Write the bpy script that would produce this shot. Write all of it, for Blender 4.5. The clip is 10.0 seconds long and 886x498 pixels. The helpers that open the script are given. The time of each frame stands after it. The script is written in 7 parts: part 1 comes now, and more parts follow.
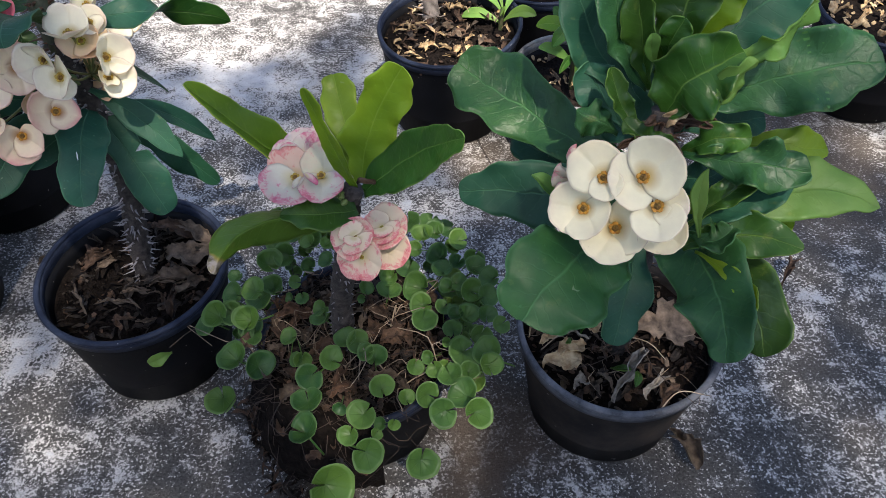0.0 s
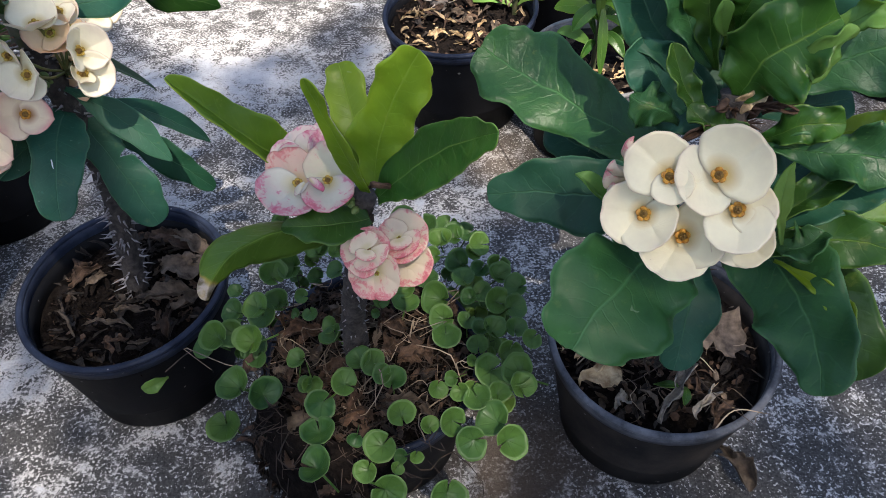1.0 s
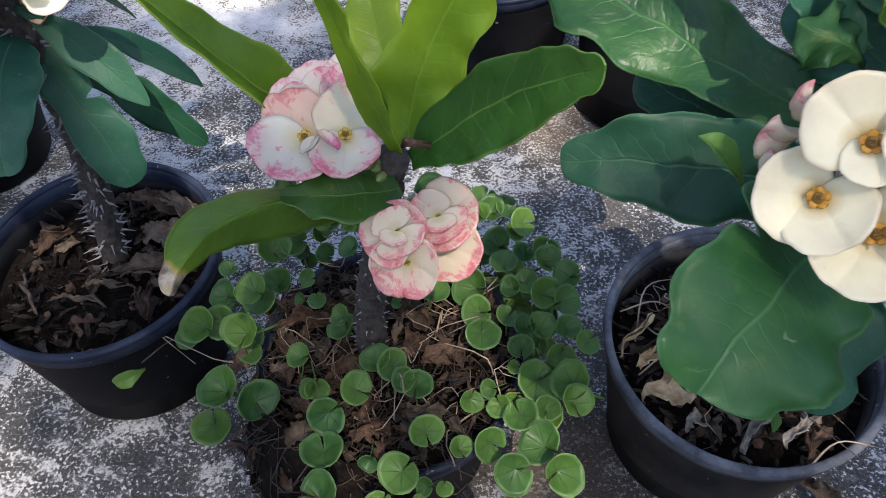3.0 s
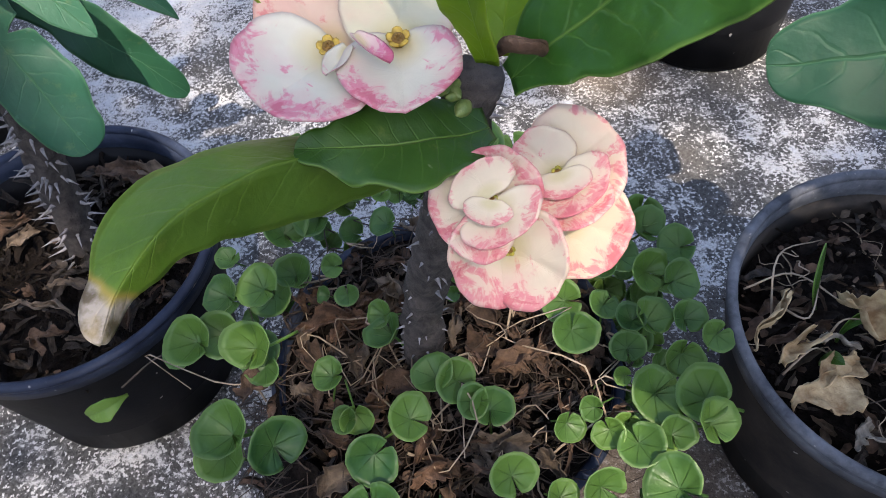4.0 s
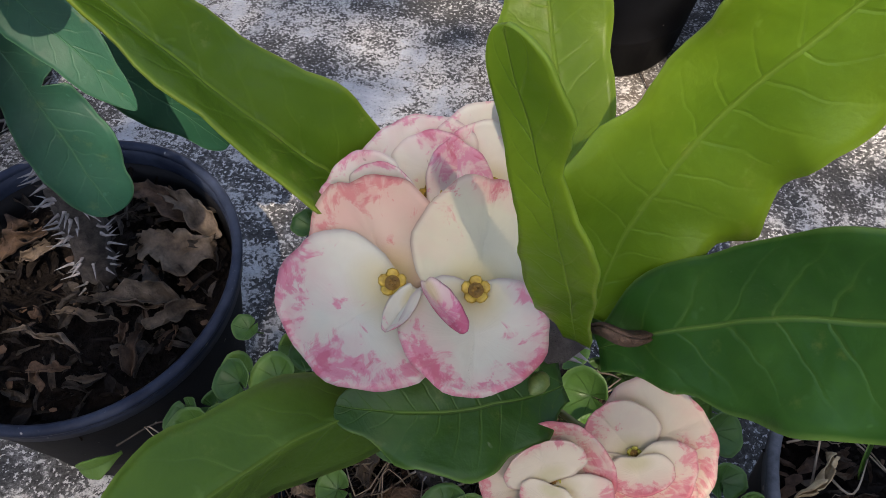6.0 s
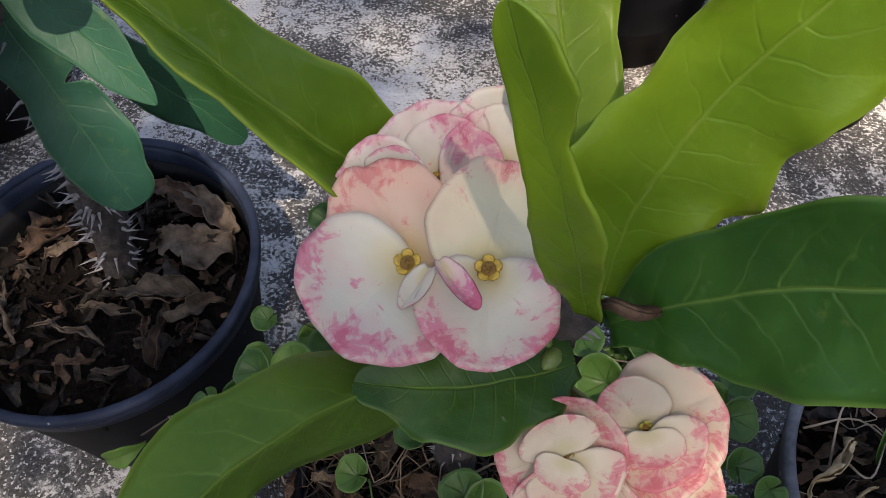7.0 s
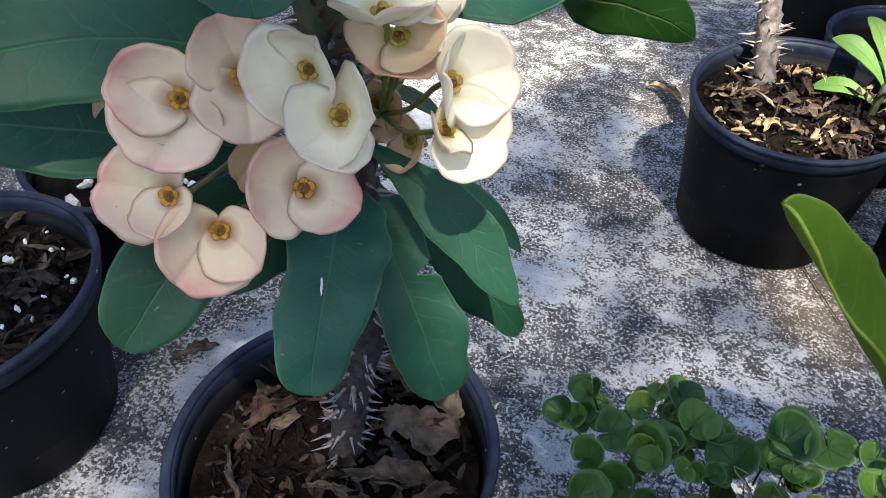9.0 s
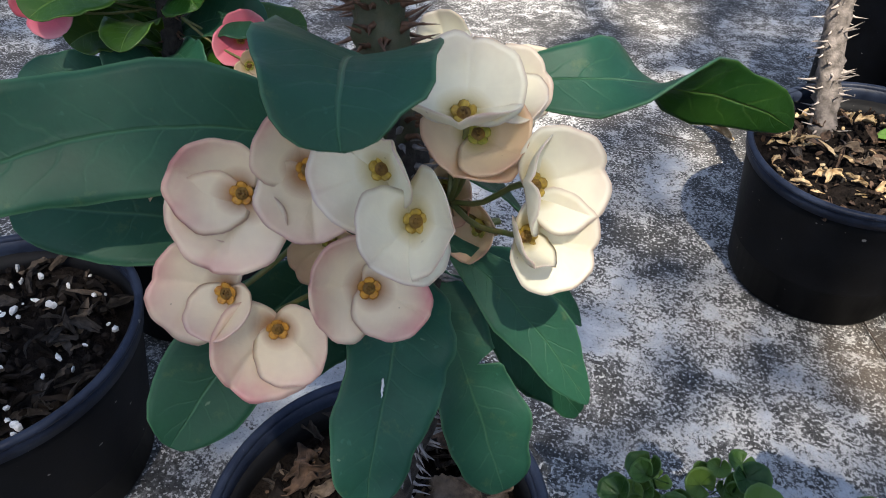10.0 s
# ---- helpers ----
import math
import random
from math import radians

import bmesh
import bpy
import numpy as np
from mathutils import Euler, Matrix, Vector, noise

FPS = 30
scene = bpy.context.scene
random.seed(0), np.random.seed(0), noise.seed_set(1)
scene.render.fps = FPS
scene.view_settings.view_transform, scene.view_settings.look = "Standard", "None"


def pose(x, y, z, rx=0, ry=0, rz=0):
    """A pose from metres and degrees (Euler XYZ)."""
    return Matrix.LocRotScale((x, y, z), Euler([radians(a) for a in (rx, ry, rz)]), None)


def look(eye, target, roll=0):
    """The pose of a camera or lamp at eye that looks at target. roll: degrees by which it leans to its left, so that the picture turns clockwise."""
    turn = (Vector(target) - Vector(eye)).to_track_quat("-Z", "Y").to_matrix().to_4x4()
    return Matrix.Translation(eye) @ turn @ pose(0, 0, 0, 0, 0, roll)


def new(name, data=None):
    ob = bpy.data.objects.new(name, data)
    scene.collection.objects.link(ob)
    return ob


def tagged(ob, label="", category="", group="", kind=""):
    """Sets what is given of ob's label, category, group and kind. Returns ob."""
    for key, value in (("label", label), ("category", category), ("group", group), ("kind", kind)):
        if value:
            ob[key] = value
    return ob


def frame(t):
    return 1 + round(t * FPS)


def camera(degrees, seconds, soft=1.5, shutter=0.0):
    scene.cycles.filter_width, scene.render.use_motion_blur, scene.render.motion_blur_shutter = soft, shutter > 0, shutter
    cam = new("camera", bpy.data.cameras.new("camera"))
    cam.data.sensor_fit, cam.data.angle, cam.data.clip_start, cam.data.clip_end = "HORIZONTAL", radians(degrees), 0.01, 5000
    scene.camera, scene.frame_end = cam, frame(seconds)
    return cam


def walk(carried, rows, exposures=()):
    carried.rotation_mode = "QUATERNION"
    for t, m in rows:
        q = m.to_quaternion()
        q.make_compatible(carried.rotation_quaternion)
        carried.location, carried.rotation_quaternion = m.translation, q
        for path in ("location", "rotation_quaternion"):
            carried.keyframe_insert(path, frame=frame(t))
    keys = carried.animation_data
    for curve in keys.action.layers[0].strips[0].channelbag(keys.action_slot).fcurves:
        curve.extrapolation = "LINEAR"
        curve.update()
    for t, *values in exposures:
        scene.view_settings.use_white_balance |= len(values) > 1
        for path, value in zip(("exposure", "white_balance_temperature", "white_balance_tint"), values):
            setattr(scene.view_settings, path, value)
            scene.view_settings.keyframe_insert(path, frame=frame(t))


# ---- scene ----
cam = camera(63.1, 10.0, soft=0.85, shutter=0.2)
PATH = [
    (0, (0.018, 0.02, 0.735), (0.02, 1.436, -0.678), 0.4),
    (0.5, (0.015, 0.057, 0.709), (0.006, 1.454, -0.722), -0.5),
    (1, (0.005, 0.081, 0.692), (-0.013, 1.484, -0.733), -1.6),
    (1.5, (0.007, 0.101, 0.673), (-0.034, 1.501, -0.754), -2.2),
    (2, (0.007, 0.118, 0.657), (-0.027, 1.495, -0.794), -1.9),
    (2.5, (0.001, 0.14, 0.647), (-0.028, 1.512, -0.807), -0.1),
    (2.7, (-0.005, 0.148, 0.636), (-0.054, 1.503, -0.834), 0.3),
    (3.8, (-0.051, 0.256, 0.523), (-0.093, 1.573, -0.981), -3.6),
    (4, (-0.055, 0.269, 0.51), (-0.127, 1.529, -1.041), -4.2),
    (4.5, (-0.059, 0.296, 0.52), (-0.096, 1.439, -1.121), -0.6),
    (5, (-0.066, 0.321, 0.528), (-0.104, 1.34, -1.193), 1.3),
    (5.5, (-0.068, 0.346, 0.526), (-0.174, 1.448, -1.139), 0.8),
    (5.7, (-0.073, 0.349, 0.534), (-0.17, 1.493, -1.103), 2.7),
    (6.8, (-0.07, 0.343, 0.532), (-0.227, 1.542, -1.061), 1.4),
    (7, (-0.071, 0.342, 0.535), (-0.226, 1.511, -1.081), 0.5),
    (7.5, (-0.08, 0.326, 0.534), (-0.224, 1.578, -1.019), 2.7),
    (8, (-0.123, 0.295, 0.547), (-0.316, 1.643, -0.918), 1.5),
    (8.2, (-0.145, 0.294, 0.552), (-0.316, 1.696, -0.862), 2.5),
    (8.4, (-0.172, 0.300, 0.553), (-0.371, 1.737, -0.825), 2.8),
    (8.5, (-0.185, 0.305, 0.553), (-0.404, 1.751, -0.812), 2.7),
    (9, (-0.217, 0.329, 0.546), (-0.488, 1.813, -0.766), 2.8),
    (9.5, (-0.235, 0.346, 0.547), (-0.529, 1.83, -0.76), 2.7),
    (10, (-0.24, 0.359, 0.556), (-0.599, 1.854, -0.724), 2.2),
]
walk(cam, [(t, look(eye, target, roll)) for t, eye, target, roll in PATH], [(0, 1.49, 6850, 14), (2.5, 1.63, 6750, 14), (4.6, 2.45, 7550, 16), (5.1, 2.43, 7750, 16), (5.6, 1.75, 7450, 16), (7.2, 1.62, 7850, 16), (8.0, 1.98, 7250, 13), (9, 1.70, 6700, 11), (10, 1.42, 6800, 11)])

# ---- world, sun, exposure ----
SUN_EL, SUN_AZ = radians(56), radians(165)      # azimuth: where the sun stands, clockwise from +y
SUN_DIR = Vector((math.sin(SUN_AZ) * math.cos(SUN_EL), math.cos(SUN_AZ) * math.cos(SUN_EL), math.sin(SUN_EL)))
world = bpy.data.worlds.new("sky")
scene.world = world
world.use_nodes = True
wt = world.node_tree
sky = wt.nodes.new("ShaderNodeTexSky")
sky.sky_type, sky.sun_disc = "NISHITA", False
sky.sun_elevation, sky.sun_rotation = SUN_EL, SUN_AZ
wt.links.new(sky.outputs[0], wt.nodes["Background"].inputs[0])
wt.nodes["Background"].inputs[1].default_value = 0.13
sun = new("sun", bpy.data.lights.new("sun", "SUN"))
sun.data.energy, sun.data.angle, sun.data.color = 5.0, radians(0.55), (1.0, 0.94, 0.84)
sun.matrix_world = look(SUN_DIR * 20, (0, 0, 0))


# ---- materials ----
def new_mat(name):
    m = bpy.data.materials.new(name)
    m.use_nodes = True
    t = m.node_tree
    return m, t, t.nodes["Principled BSDF"]


def nd(t, kind, **kw):
    n = t.nodes.new(kind)
    for k, v in kw.items():
        if k == "ins":
            for i, x in v.items():
                if isinstance(x, bpy.types.NodeSocket):
                    t.links.new(x, n.inputs[i])
                else:
                    n.inputs[i].default_value = x
        elif k == "op":
            n.operation = x_op(v)
        elif k == "blend":
            n.blend_type = v
        elif k == "kind":
            n.data_type = v
    return n


def x_op(v):
    return v.upper()


def noise_tex(t, scale, detail=4, rough=0.55, coord=None, dist=0.0):
    n = nd(t, "ShaderNodeTexNoise", ins={"Scale": scale, "Detail": detail, "Roughness": rough, "Distortion": dist})
    if coord is not None:
        t.links.new(coord, n.inputs["Vector"])
    return n


def ramp(t, fac, *stops):
    r = t.nodes.new("ShaderNodeValToRGB")
    e = r.color_ramp.elements
    while len(e) < len(stops):
        e.new(0.5)
    for q, (p, c) in zip(e, stops):
        q.position = p
        q.color = (*c, 1) if len(c) == 3 else (c[0], c[0], c[0], 1)
    t.links.new(fac, r.inputs[0])
    return r.outputs[0]


def math_node(t, op, a, b=0.0, c=None, clamp=False):
    n = t.nodes.new("ShaderNodeMath")
    n.operation, n.use_clamp = op, clamp
    for i, x in enumerate((a, b) if c is None else (a, b, c)):
        if isinstance(x, bpy.types.NodeSocket):
            t.links.new(x, n.inputs[i])
        else:
            n.inputs[i].default_value = x
    return n.outputs[0]


def mix(t, fac, a, b, blend="MIX"):
    n = t.nodes.new("ShaderNodeMix")
    n.data_type, n.blend_type = "RGBA", blend
    for i, x in ((0, fac), (6, a), (7, b)):
        if isinstance(x, bpy.types.NodeSocket):
            t.links.new(x, n.inputs[i])
        elif i == 0:
            n.inputs[0].default_value = x
        else:
            n.inputs[i].default_value = (*x, 1)
    return n.outputs[2]


def bump(t, bsdf, height, strength, dist):
    n = nd(t, "ShaderNodeBump", ins={"Strength": strength, "Distance": dist})
    t.links.new(height, n.inputs["Height"])
    t.links.new(n.outputs[0], bsdf.inputs["Normal"])
    return n


def position(t):
    return t.nodes.new("ShaderNodeNewGeometry").outputs["Position"]


def object_random(t):
    return t.nodes.new("ShaderNodeObjectInfo").outputs["Random"]


def thin(m, t, bsdf, colour, amount):
    """Lets light through a thin blade: part of the shading is translucent."""
    tr = t.nodes.new("ShaderNodeBsdfTranslucent")
    if isinstance(colour, bpy.types.NodeSocket):
        t.links.new(colour, tr.inputs[0])
    else:
        tr.inputs[0].default_value = (*colour, 1)
    mx = t.nodes.new("ShaderNodeMixShader")
    mx.inputs[0].default_value = amount
    t.links.new(bsdf.outputs[0], mx.inputs[1])
    t.links.new(tr.outputs[0], mx.inputs[2])
    t.links.new(mx.outputs[0], t.nodes["Material Output"].inputs[0])


def leaf_material(name, dark, light, vein, trans, gloss=0.38, flecks=0.0, through_col=None, edge=None, quilt=0.6, withered=False, margin=None):
    m, t, b = new_mat(name)
    uv = t.nodes.new("ShaderNodeTexCoord").outputs["UV"]
    s = nd(t, "ShaderNodeSeparateXYZ", ins={0: uv})
    u, v = s.outputs[0], s.outputs[1]
    va = math_node(t, "ABSOLUTE", math_node(t, "MULTIPLY_ADD", v, 2.0, -1.0))
    pos = position(t)
    big = noise_tex(t, 38, 3, coord=pos)
    fine = noise_tex(t, 420, 3, coord=pos)
    base = mix(t, ramp(t, big.outputs[0], (0.32, (0,)), (0.72, (1,))), dark, light)
    fleck = ramp(t, noise_tex(t, 210, 2, 0.5, coord=pos, dist=0.4).outputs[0], (0.70, (0,)), (0.76, (1,)))
    base = mix(t, math_node(t, "MULTIPLY", fleck, 0.25), base, tuple(min(1, 0.05 + 1.7 * c) for c in light))
    base = mix(t, math_node(t, "MULTIPLY", fine.outputs[0], 0.35), base, tuple(c * 0.55 for c in dark))
    base = nd(t, "ShaderNodeHueSaturation", ins={"Hue": math_node(t, "MULTIPLY_ADD", object_random(t), 0.022, 0.489), "Value": math_node(t, "MULTIPLY_ADD", object_random(t), 0.35, 0.85), "Color": base}).outputs[0]
    wob = math_node(t, "MULTIPLY", noise_tex(t, 60, 2, coord=pos).outputs[0], 0.10)
    rib = math_node(t, "SUBTRACT", 1.0, math_node(t, "MULTIPLY", va, 24.0), clamp=True)
    slant = math_node(t, "ADD", math_node(t, "SUBTRACT", u, math_node(t, "MULTIPLY", va, 0.13)), wob)
    saw = math_node(t, "FRACT", math_node(t, "MULTIPLY", slant, 11.0))
    side = math_node(t, "SUBTRACT", 1.0, math_node(t, "MULTIPLY", math_node(t, "ABSOLUTE", math_node(t, "SUBTRACT", saw, 0.5)), 13.0), clamp=True)
    side = math_node(t, "MULTIPLY", side, math_node(t, "SUBTRACT", 1.0, va, clamp=True))
    veins = math_node(t, "MAXIMUM", rib, math_node(t, "MULTIPLY", side, math_node(t, "MULTIPLY", noise_tex(t, 45, 2, coord=pos).outputs[0], 0.60)))
    col = mix(t, math_node(t, "MULTIPLY", veins, 0.6 if quilt > 0.5 else 0.42), base, vein)
    if margin:
        wide_edge = math_node(t, "MULTIPLY", math_node(t, "POWER", va, 2.2), ramp(t, noise_tex(t, 30, 3, 0.6, coord=pos).outputs[0], (0.34, (0.1,)), (0.66, (1,))))
        col = mix(t, math_node(t, "MULTIPLY", wide_edge, 0.6), col, margin)
    if quilt > 0.7:
        along = nd(t, "ShaderNodeCombineXYZ", ins={0: math_node(t, "MULTIPLY", slant, 22.0), 1: math_node(t, "MULTIPLY", v, 3.0), 2: math_node(t, "MULTIPLY", object_random(t), 40.0)})
        st = noise_tex(t, 1.0, 4, 0.65, coord=along.outputs[0])
        col = mix(t, math_node(t, "MULTIPLY", ramp(t, st.outputs[0], (0.58, (0,)), (0.74, (1,))), 0.28), col, tuple(q * c for q, c in zip((2.1, 1.6, 1.0), light)))
        col = mix(t, math_node(t, "MULTIPLY", ramp(t, st.outputs[0], (0.25, (1,)), (0.42, (0,))), 0.5), col, tuple(0.5 * c for c in dark))
    rimline = math_node(t, "MULTIPLY_ADD", va, 16.0, -15.1, clamp=True)
    col = mix(t, math_node(t, "MULTIPLY", rimline, 0.55), col, edge or vein)
    if flecks:
        spots = ramp(t, noise_tex(t, 85, 5, 0.7, coord=pos).outputs[0], (0.60, (0,)), (0.68, (1,)))
        col = mix(t, math_node(t, "MULTIPLY", spots, flecks), col, (0.42, 0.40, 0.10))
        scar = ramp(t, noise_tex(t, 160, 2, 0.5, coord=pos, dist=0.6).outputs[0], (0.755, (0,)), (0.785, (1,)))
        col = mix(t, math_node(t, "MULTIPLY", scar, 0.28), col, (0.36, 0.40, 0.24))
    if withered:
        tip = math_node(t, "ADD", u, math_node(t, "MULTIPLY_ADD", big.outputs[0], 0.16, -0.08))
        tip = math_node(t, "ADD", tip, math_node(t, "MULTIPLY_ADD", va, 0.05, -0.025))
        col = mix(t, ramp(t, tip, (0.885, (0,)), (0.905, (1,))), col, (0.26, 0.20, 0.04))
        col = mix(t, ramp(t, tip, (0.905, (0,)), (0.925, (1,))), col, mix(t, ramp(t, noise_tex(t, 190, 4, 0.6, coord=pos).outputs[0], (0.40, (0,)), (0.60, (1,))), (0.10, 0.072, 0.045), (0.33, 0.28, 0.22)))
        brown = ramp(t, noise_tex(t, 26, 4, 0.6, coord=pos).outputs[0], (0.64, (0,)), (0.70, (1,)))
        col = mix(t, math_node(t, "MULTIPLY", brown, 0.6), col, (0.30, 0.19, 0.03))
    t.links.new(col, b.inputs["Base Color"])
    rough = math_node(t, "MULTIPLY_ADD", big.outputs[0], 0.22, gloss - 0.12)
    t.links.new(rough, b.inputs["Roughness"])
    b.inputs["Specular IOR Level"].default_value = 0.24
    crease = noise_tex(t, 110, 3, 0.6, coord=pos, dist=1.2)
    h = math_node(t, "ADD", math_node(t, "MULTIPLY", math_node(t, "MAXIMUM", rib, math_node(t, "MULTIPLY", side, 0.28 if quilt < 0.7 else 0.4)), -0.6), math_node(t, "MULTIPLY", big.outputs[0], 2.6 if quilt > 0.5 else 1.2))
    h = math_node(t, "ADD", h, math_node(t, "MULTIPLY", crease.outputs[0], 0.85 * (quilt - 0.2)))
    bump(t, b, math_node(t, "ADD", h, math_node(t, "MULTIPLY", fine.outputs[0], 0.15)), 0.6, 0.0016)
    thin(m, t, b, through_col or mix(t, 0.5, col, (0.30, 0.42, 0.03)), trans)
    return m


LEAF_DARK = leaf_material("leaf_dark_green", (0.010, 0.056, 0.031), (0.019, 0.086, 0.046), (0.10, 0.22, 0.11), 0.10, 0.52, 0.06, quilt=0.34)
LEAF_DARK_UNDER = leaf_material("leaf_dark_under", (0.045, 0.12, 0.035), (0.07, 0.17, 0.045), (0.15, 0.26, 0.10), 0.16, 0.5)
LEAF_OLD = leaf_material("leaf_glossy_green", (0.013, 0.056, 0.020), (0.031, 0.102, 0.027), (0.09, 0.22, 0.08), 0.12, 0.42, 0.10, quilt=1.0)
LEAF_FRESH = leaf_material("leaf_fresh_green", (0.088, 0.165, 0.010), (0.165, 0.262, 0.016), (0.26, 0.38, 0.06), 0.32, 0.40, 0.22, (0.36, 0.50, 0.02), margin=(0.25, 0.35, 0.022))
LEAF_WITHERED = leaf_material("leaf_fresh_withered_tip", (0.045, 0.115, 0.012), (0.09, 0.185, 0.018), (0.22, 0.34, 0.06), 0.20, 0.40, 0.10, (0.30, 0.44, 0.02), withered=True)
LEAF_FRESH_UNDER = leaf_material("leaf_fresh_under", (0.11, 0.21, 0.025), (0.17, 0.29, 0.035), (0.30, 0.42, 0.10), 0.38, 0.5, 0.0, (0.38, 0.52, 0.03))
LEAF_MID = leaf_material("leaf_mid_green", (0.014, 0.056, 0.009), (0.038, 0.104, 0.014), (0.17, 0.28, 0.06), 0.14, 0.36, 0.10, (0.24, 0.40, 0.02))
LEAF_WARM = leaf_material("leaf_warm_green", (0.050, 0.130, 0.012), (0.105, 0.215, 0.018), (0.24, 0.36, 0.06), 0.26, 0.36, 0.25, (0.30, 0.46, 0.02), edge=(0.30, 0.36, 0.05), margin=(0.17, 0.27, 0.02))
LEAF_BROAD = leaf_material("leaf_broad_green", (0.016, 0.075, 0.024), (0.036, 0.125, 0.034), (0.10, 0.24, 0.10), 0.12, 0.42, 0.06, quilt=0.34)
LEAF_PALE = leaf_material("leaf_pale_green", (0.10, 0.22, 0.05), (0.17, 0.30, 0.07), (0.07, 0.16, 0.03), 0.35, 0.45, 0.2, (0.34, 0.46, 0.05))


def bract_material(name, base, tint, amount, inner, splash=False, heart=(0.55, 0.42, 0.10), wash_from=0.60):
    m, t, b = new_mat(name)
    uv = t.nodes.new("ShaderNodeTexCoord").outputs["UV"]
    s = nd(t, "ShaderNodeSeparateXYZ", ins={0: uv})
    u, v = s.outputs[0], s.outputs[1]                 # u: from the heart to the edge; v: round
    pos = position(t)
    rnd = object_random(t)
    soft = noise_tex(t, 70, 3, coord=pos)
    col = mix(t, ramp(t, soft.outputs[0], (0.35, (0,)), (0.7, (1,))), base, tuple(c * 0.90 for c in base))
    if splash:
        # a soft wash, then crisp flecks that crowd towards the edge, with small pale holes in them
        n2 = noise_tex(t, 62, 3, 0.5, coord=pos)
        wash = math_node(t, "ADD", math_node(t, "MULTIPLY", math_node(t, "POWER", u, 1.4), 0.34), n2.outputs[0])
        col = mix(t, math_node(t, "MULTIPLY", ramp(t, wash, (wash_from, (0,)), (wash_from + 0.38, (1,))), 0.66), col, tuple(0.55 * c + 0.45 * q for c, q in zip(tint, (0.82, 0.62, 0.48))))
        n1 = noise_tex(t, 105, 5, 0.66, coord=pos, dist=1.0)
        k = math_node(t, "ADD", math_node(t, "MULTIPLY", math_node(t, "POWER", u, 2.0), 0.29), math_node(t, "MULTIPLY_ADD", n2.outputs[0], 0.70, -0.35))
        k = math_node(t, "ADD", k, n1.outputs[0])
        holes = ramp(t, noise_tex(t, 300, 3, 0.6, coord=pos).outputs[0], (0.52, (1,)), (0.62, (0.3,)))
        ray = noise_tex(t, 1, 4, 0.65)
        fan = nd(t, "ShaderNodeCombineXYZ", ins={0: math_node(t, "MULTIPLY", u, 3.0), 1: math_node(t, "MULTIPLY", v, 30.0), 2: math_node(t, "MULTIPLY", rnd, 9.0)})
        t.links.new(fan.outputs[0], ray.inputs["Vector"])
        holes = math_node(t, "MULTIPLY", holes, ramp(t, ray.outputs[0], (0.50, (1,)), (0.62, (0.25,))))
        col = mix(t, math_node(t, "MULTIPLY", ramp(t, k, (inner, (0,)), (inner + 0.06, (1,))), math_node(t, "MULTIPLY", holes, 0.85)), col, tint)
        col = mix(t, math_node(t, "MULTIPLY", ramp(t, k, (inner + 0.13, (0,)), (inner + 0.19, (1,))), 0.7), col, tuple(c * q for c, q in zip(tint, (0.88, 0.55, 0.62))))
    else:
        k = math_node(t, "MULTIPLY", math_node(t, "POWER", u, 4.5), math_node(t, "MULTIPLY_ADD", soft.outputs[0], 2.0, -0.35, clamp=True))
        k = math_node(t, "MULTIPLY", k, math_node(t, "MULTIPLY_ADD", rnd, 0.8, 0.5))
        col = mix(t, math_node(t, "MULTIPLY", k, amount, clamp=True), col, tint)
    streak = noise_tex(t, 14, 2, 0.5)
    mp = nd(t, "ShaderNodeCombineXYZ", ins={0: math_node(t, "MULTIPLY", u, 0.25), 1: math_node(t, "MULTIPLY", v, 3.0), 2: rnd})
    t.links.new(mp.outputs[0], streak.inputs["Vector"])
    col = mix(t, math_node(t, "MULTIPLY", streak.outputs[0], 0.08), col, tuple(c * 0.72 for c in base))
    core = ramp(t, math_node(t, "ADD", u, math_node(t, "MULTIPLY_ADD", soft.outputs[0], 0.12, -0.06)), (0.20, (1,)), (0.42, (0,)))
    col = mix(t, math_node(t, "MULTIPLY", core, 0.45 if splash else 0.80), col, heart)
    speck = ramp(t, noise_tex(t, 300, 1, coord=pos).outputs[0], (0.80, (0,)), (0.82, (1,)))
    col = mix(t, math_node(t, "MULTIPLY", speck, 0.4), col, (0.25, 0.16, 0.08))
    rim_uv = t.nodes.new("ShaderNodeUVMap")
    rim_uv.uv_map = "rim"
    f = nd(t, "ShaderNodeSeparateXYZ", ins={0: rim_uv.outputs[0]}).outputs[0]
    edge = math_node(t, "MULTIPLY", math_node(t, "MULTIPLY_ADD", f, 20.0, -19.0, clamp=True), math_node(t, "MULTIPLY_ADD", soft.outputs[0], 2.0, -0.3, clamp=True))
    col = mix(t, math_node(t, "MULTIPLY", edge, 0.5), col, tuple(c * (0.42 if splash else 0.65) for c in tint))
    t.links.new(col, b.inputs["Base Color"])
    b.inputs["Roughness"].default_value = 0.55
    b.inputs["Specular IOR Level"].default_value = 0.3
    bump(t, b, math_node(t, "ADD", math_node(t, "MULTIPLY", streak.outputs[0], 0.3), math_node(t, "MULTIPLY", soft.outputs[0], 1.8)), 0.45, 0.0010)
    thin(m, t, b, col, 0.32)
    return m


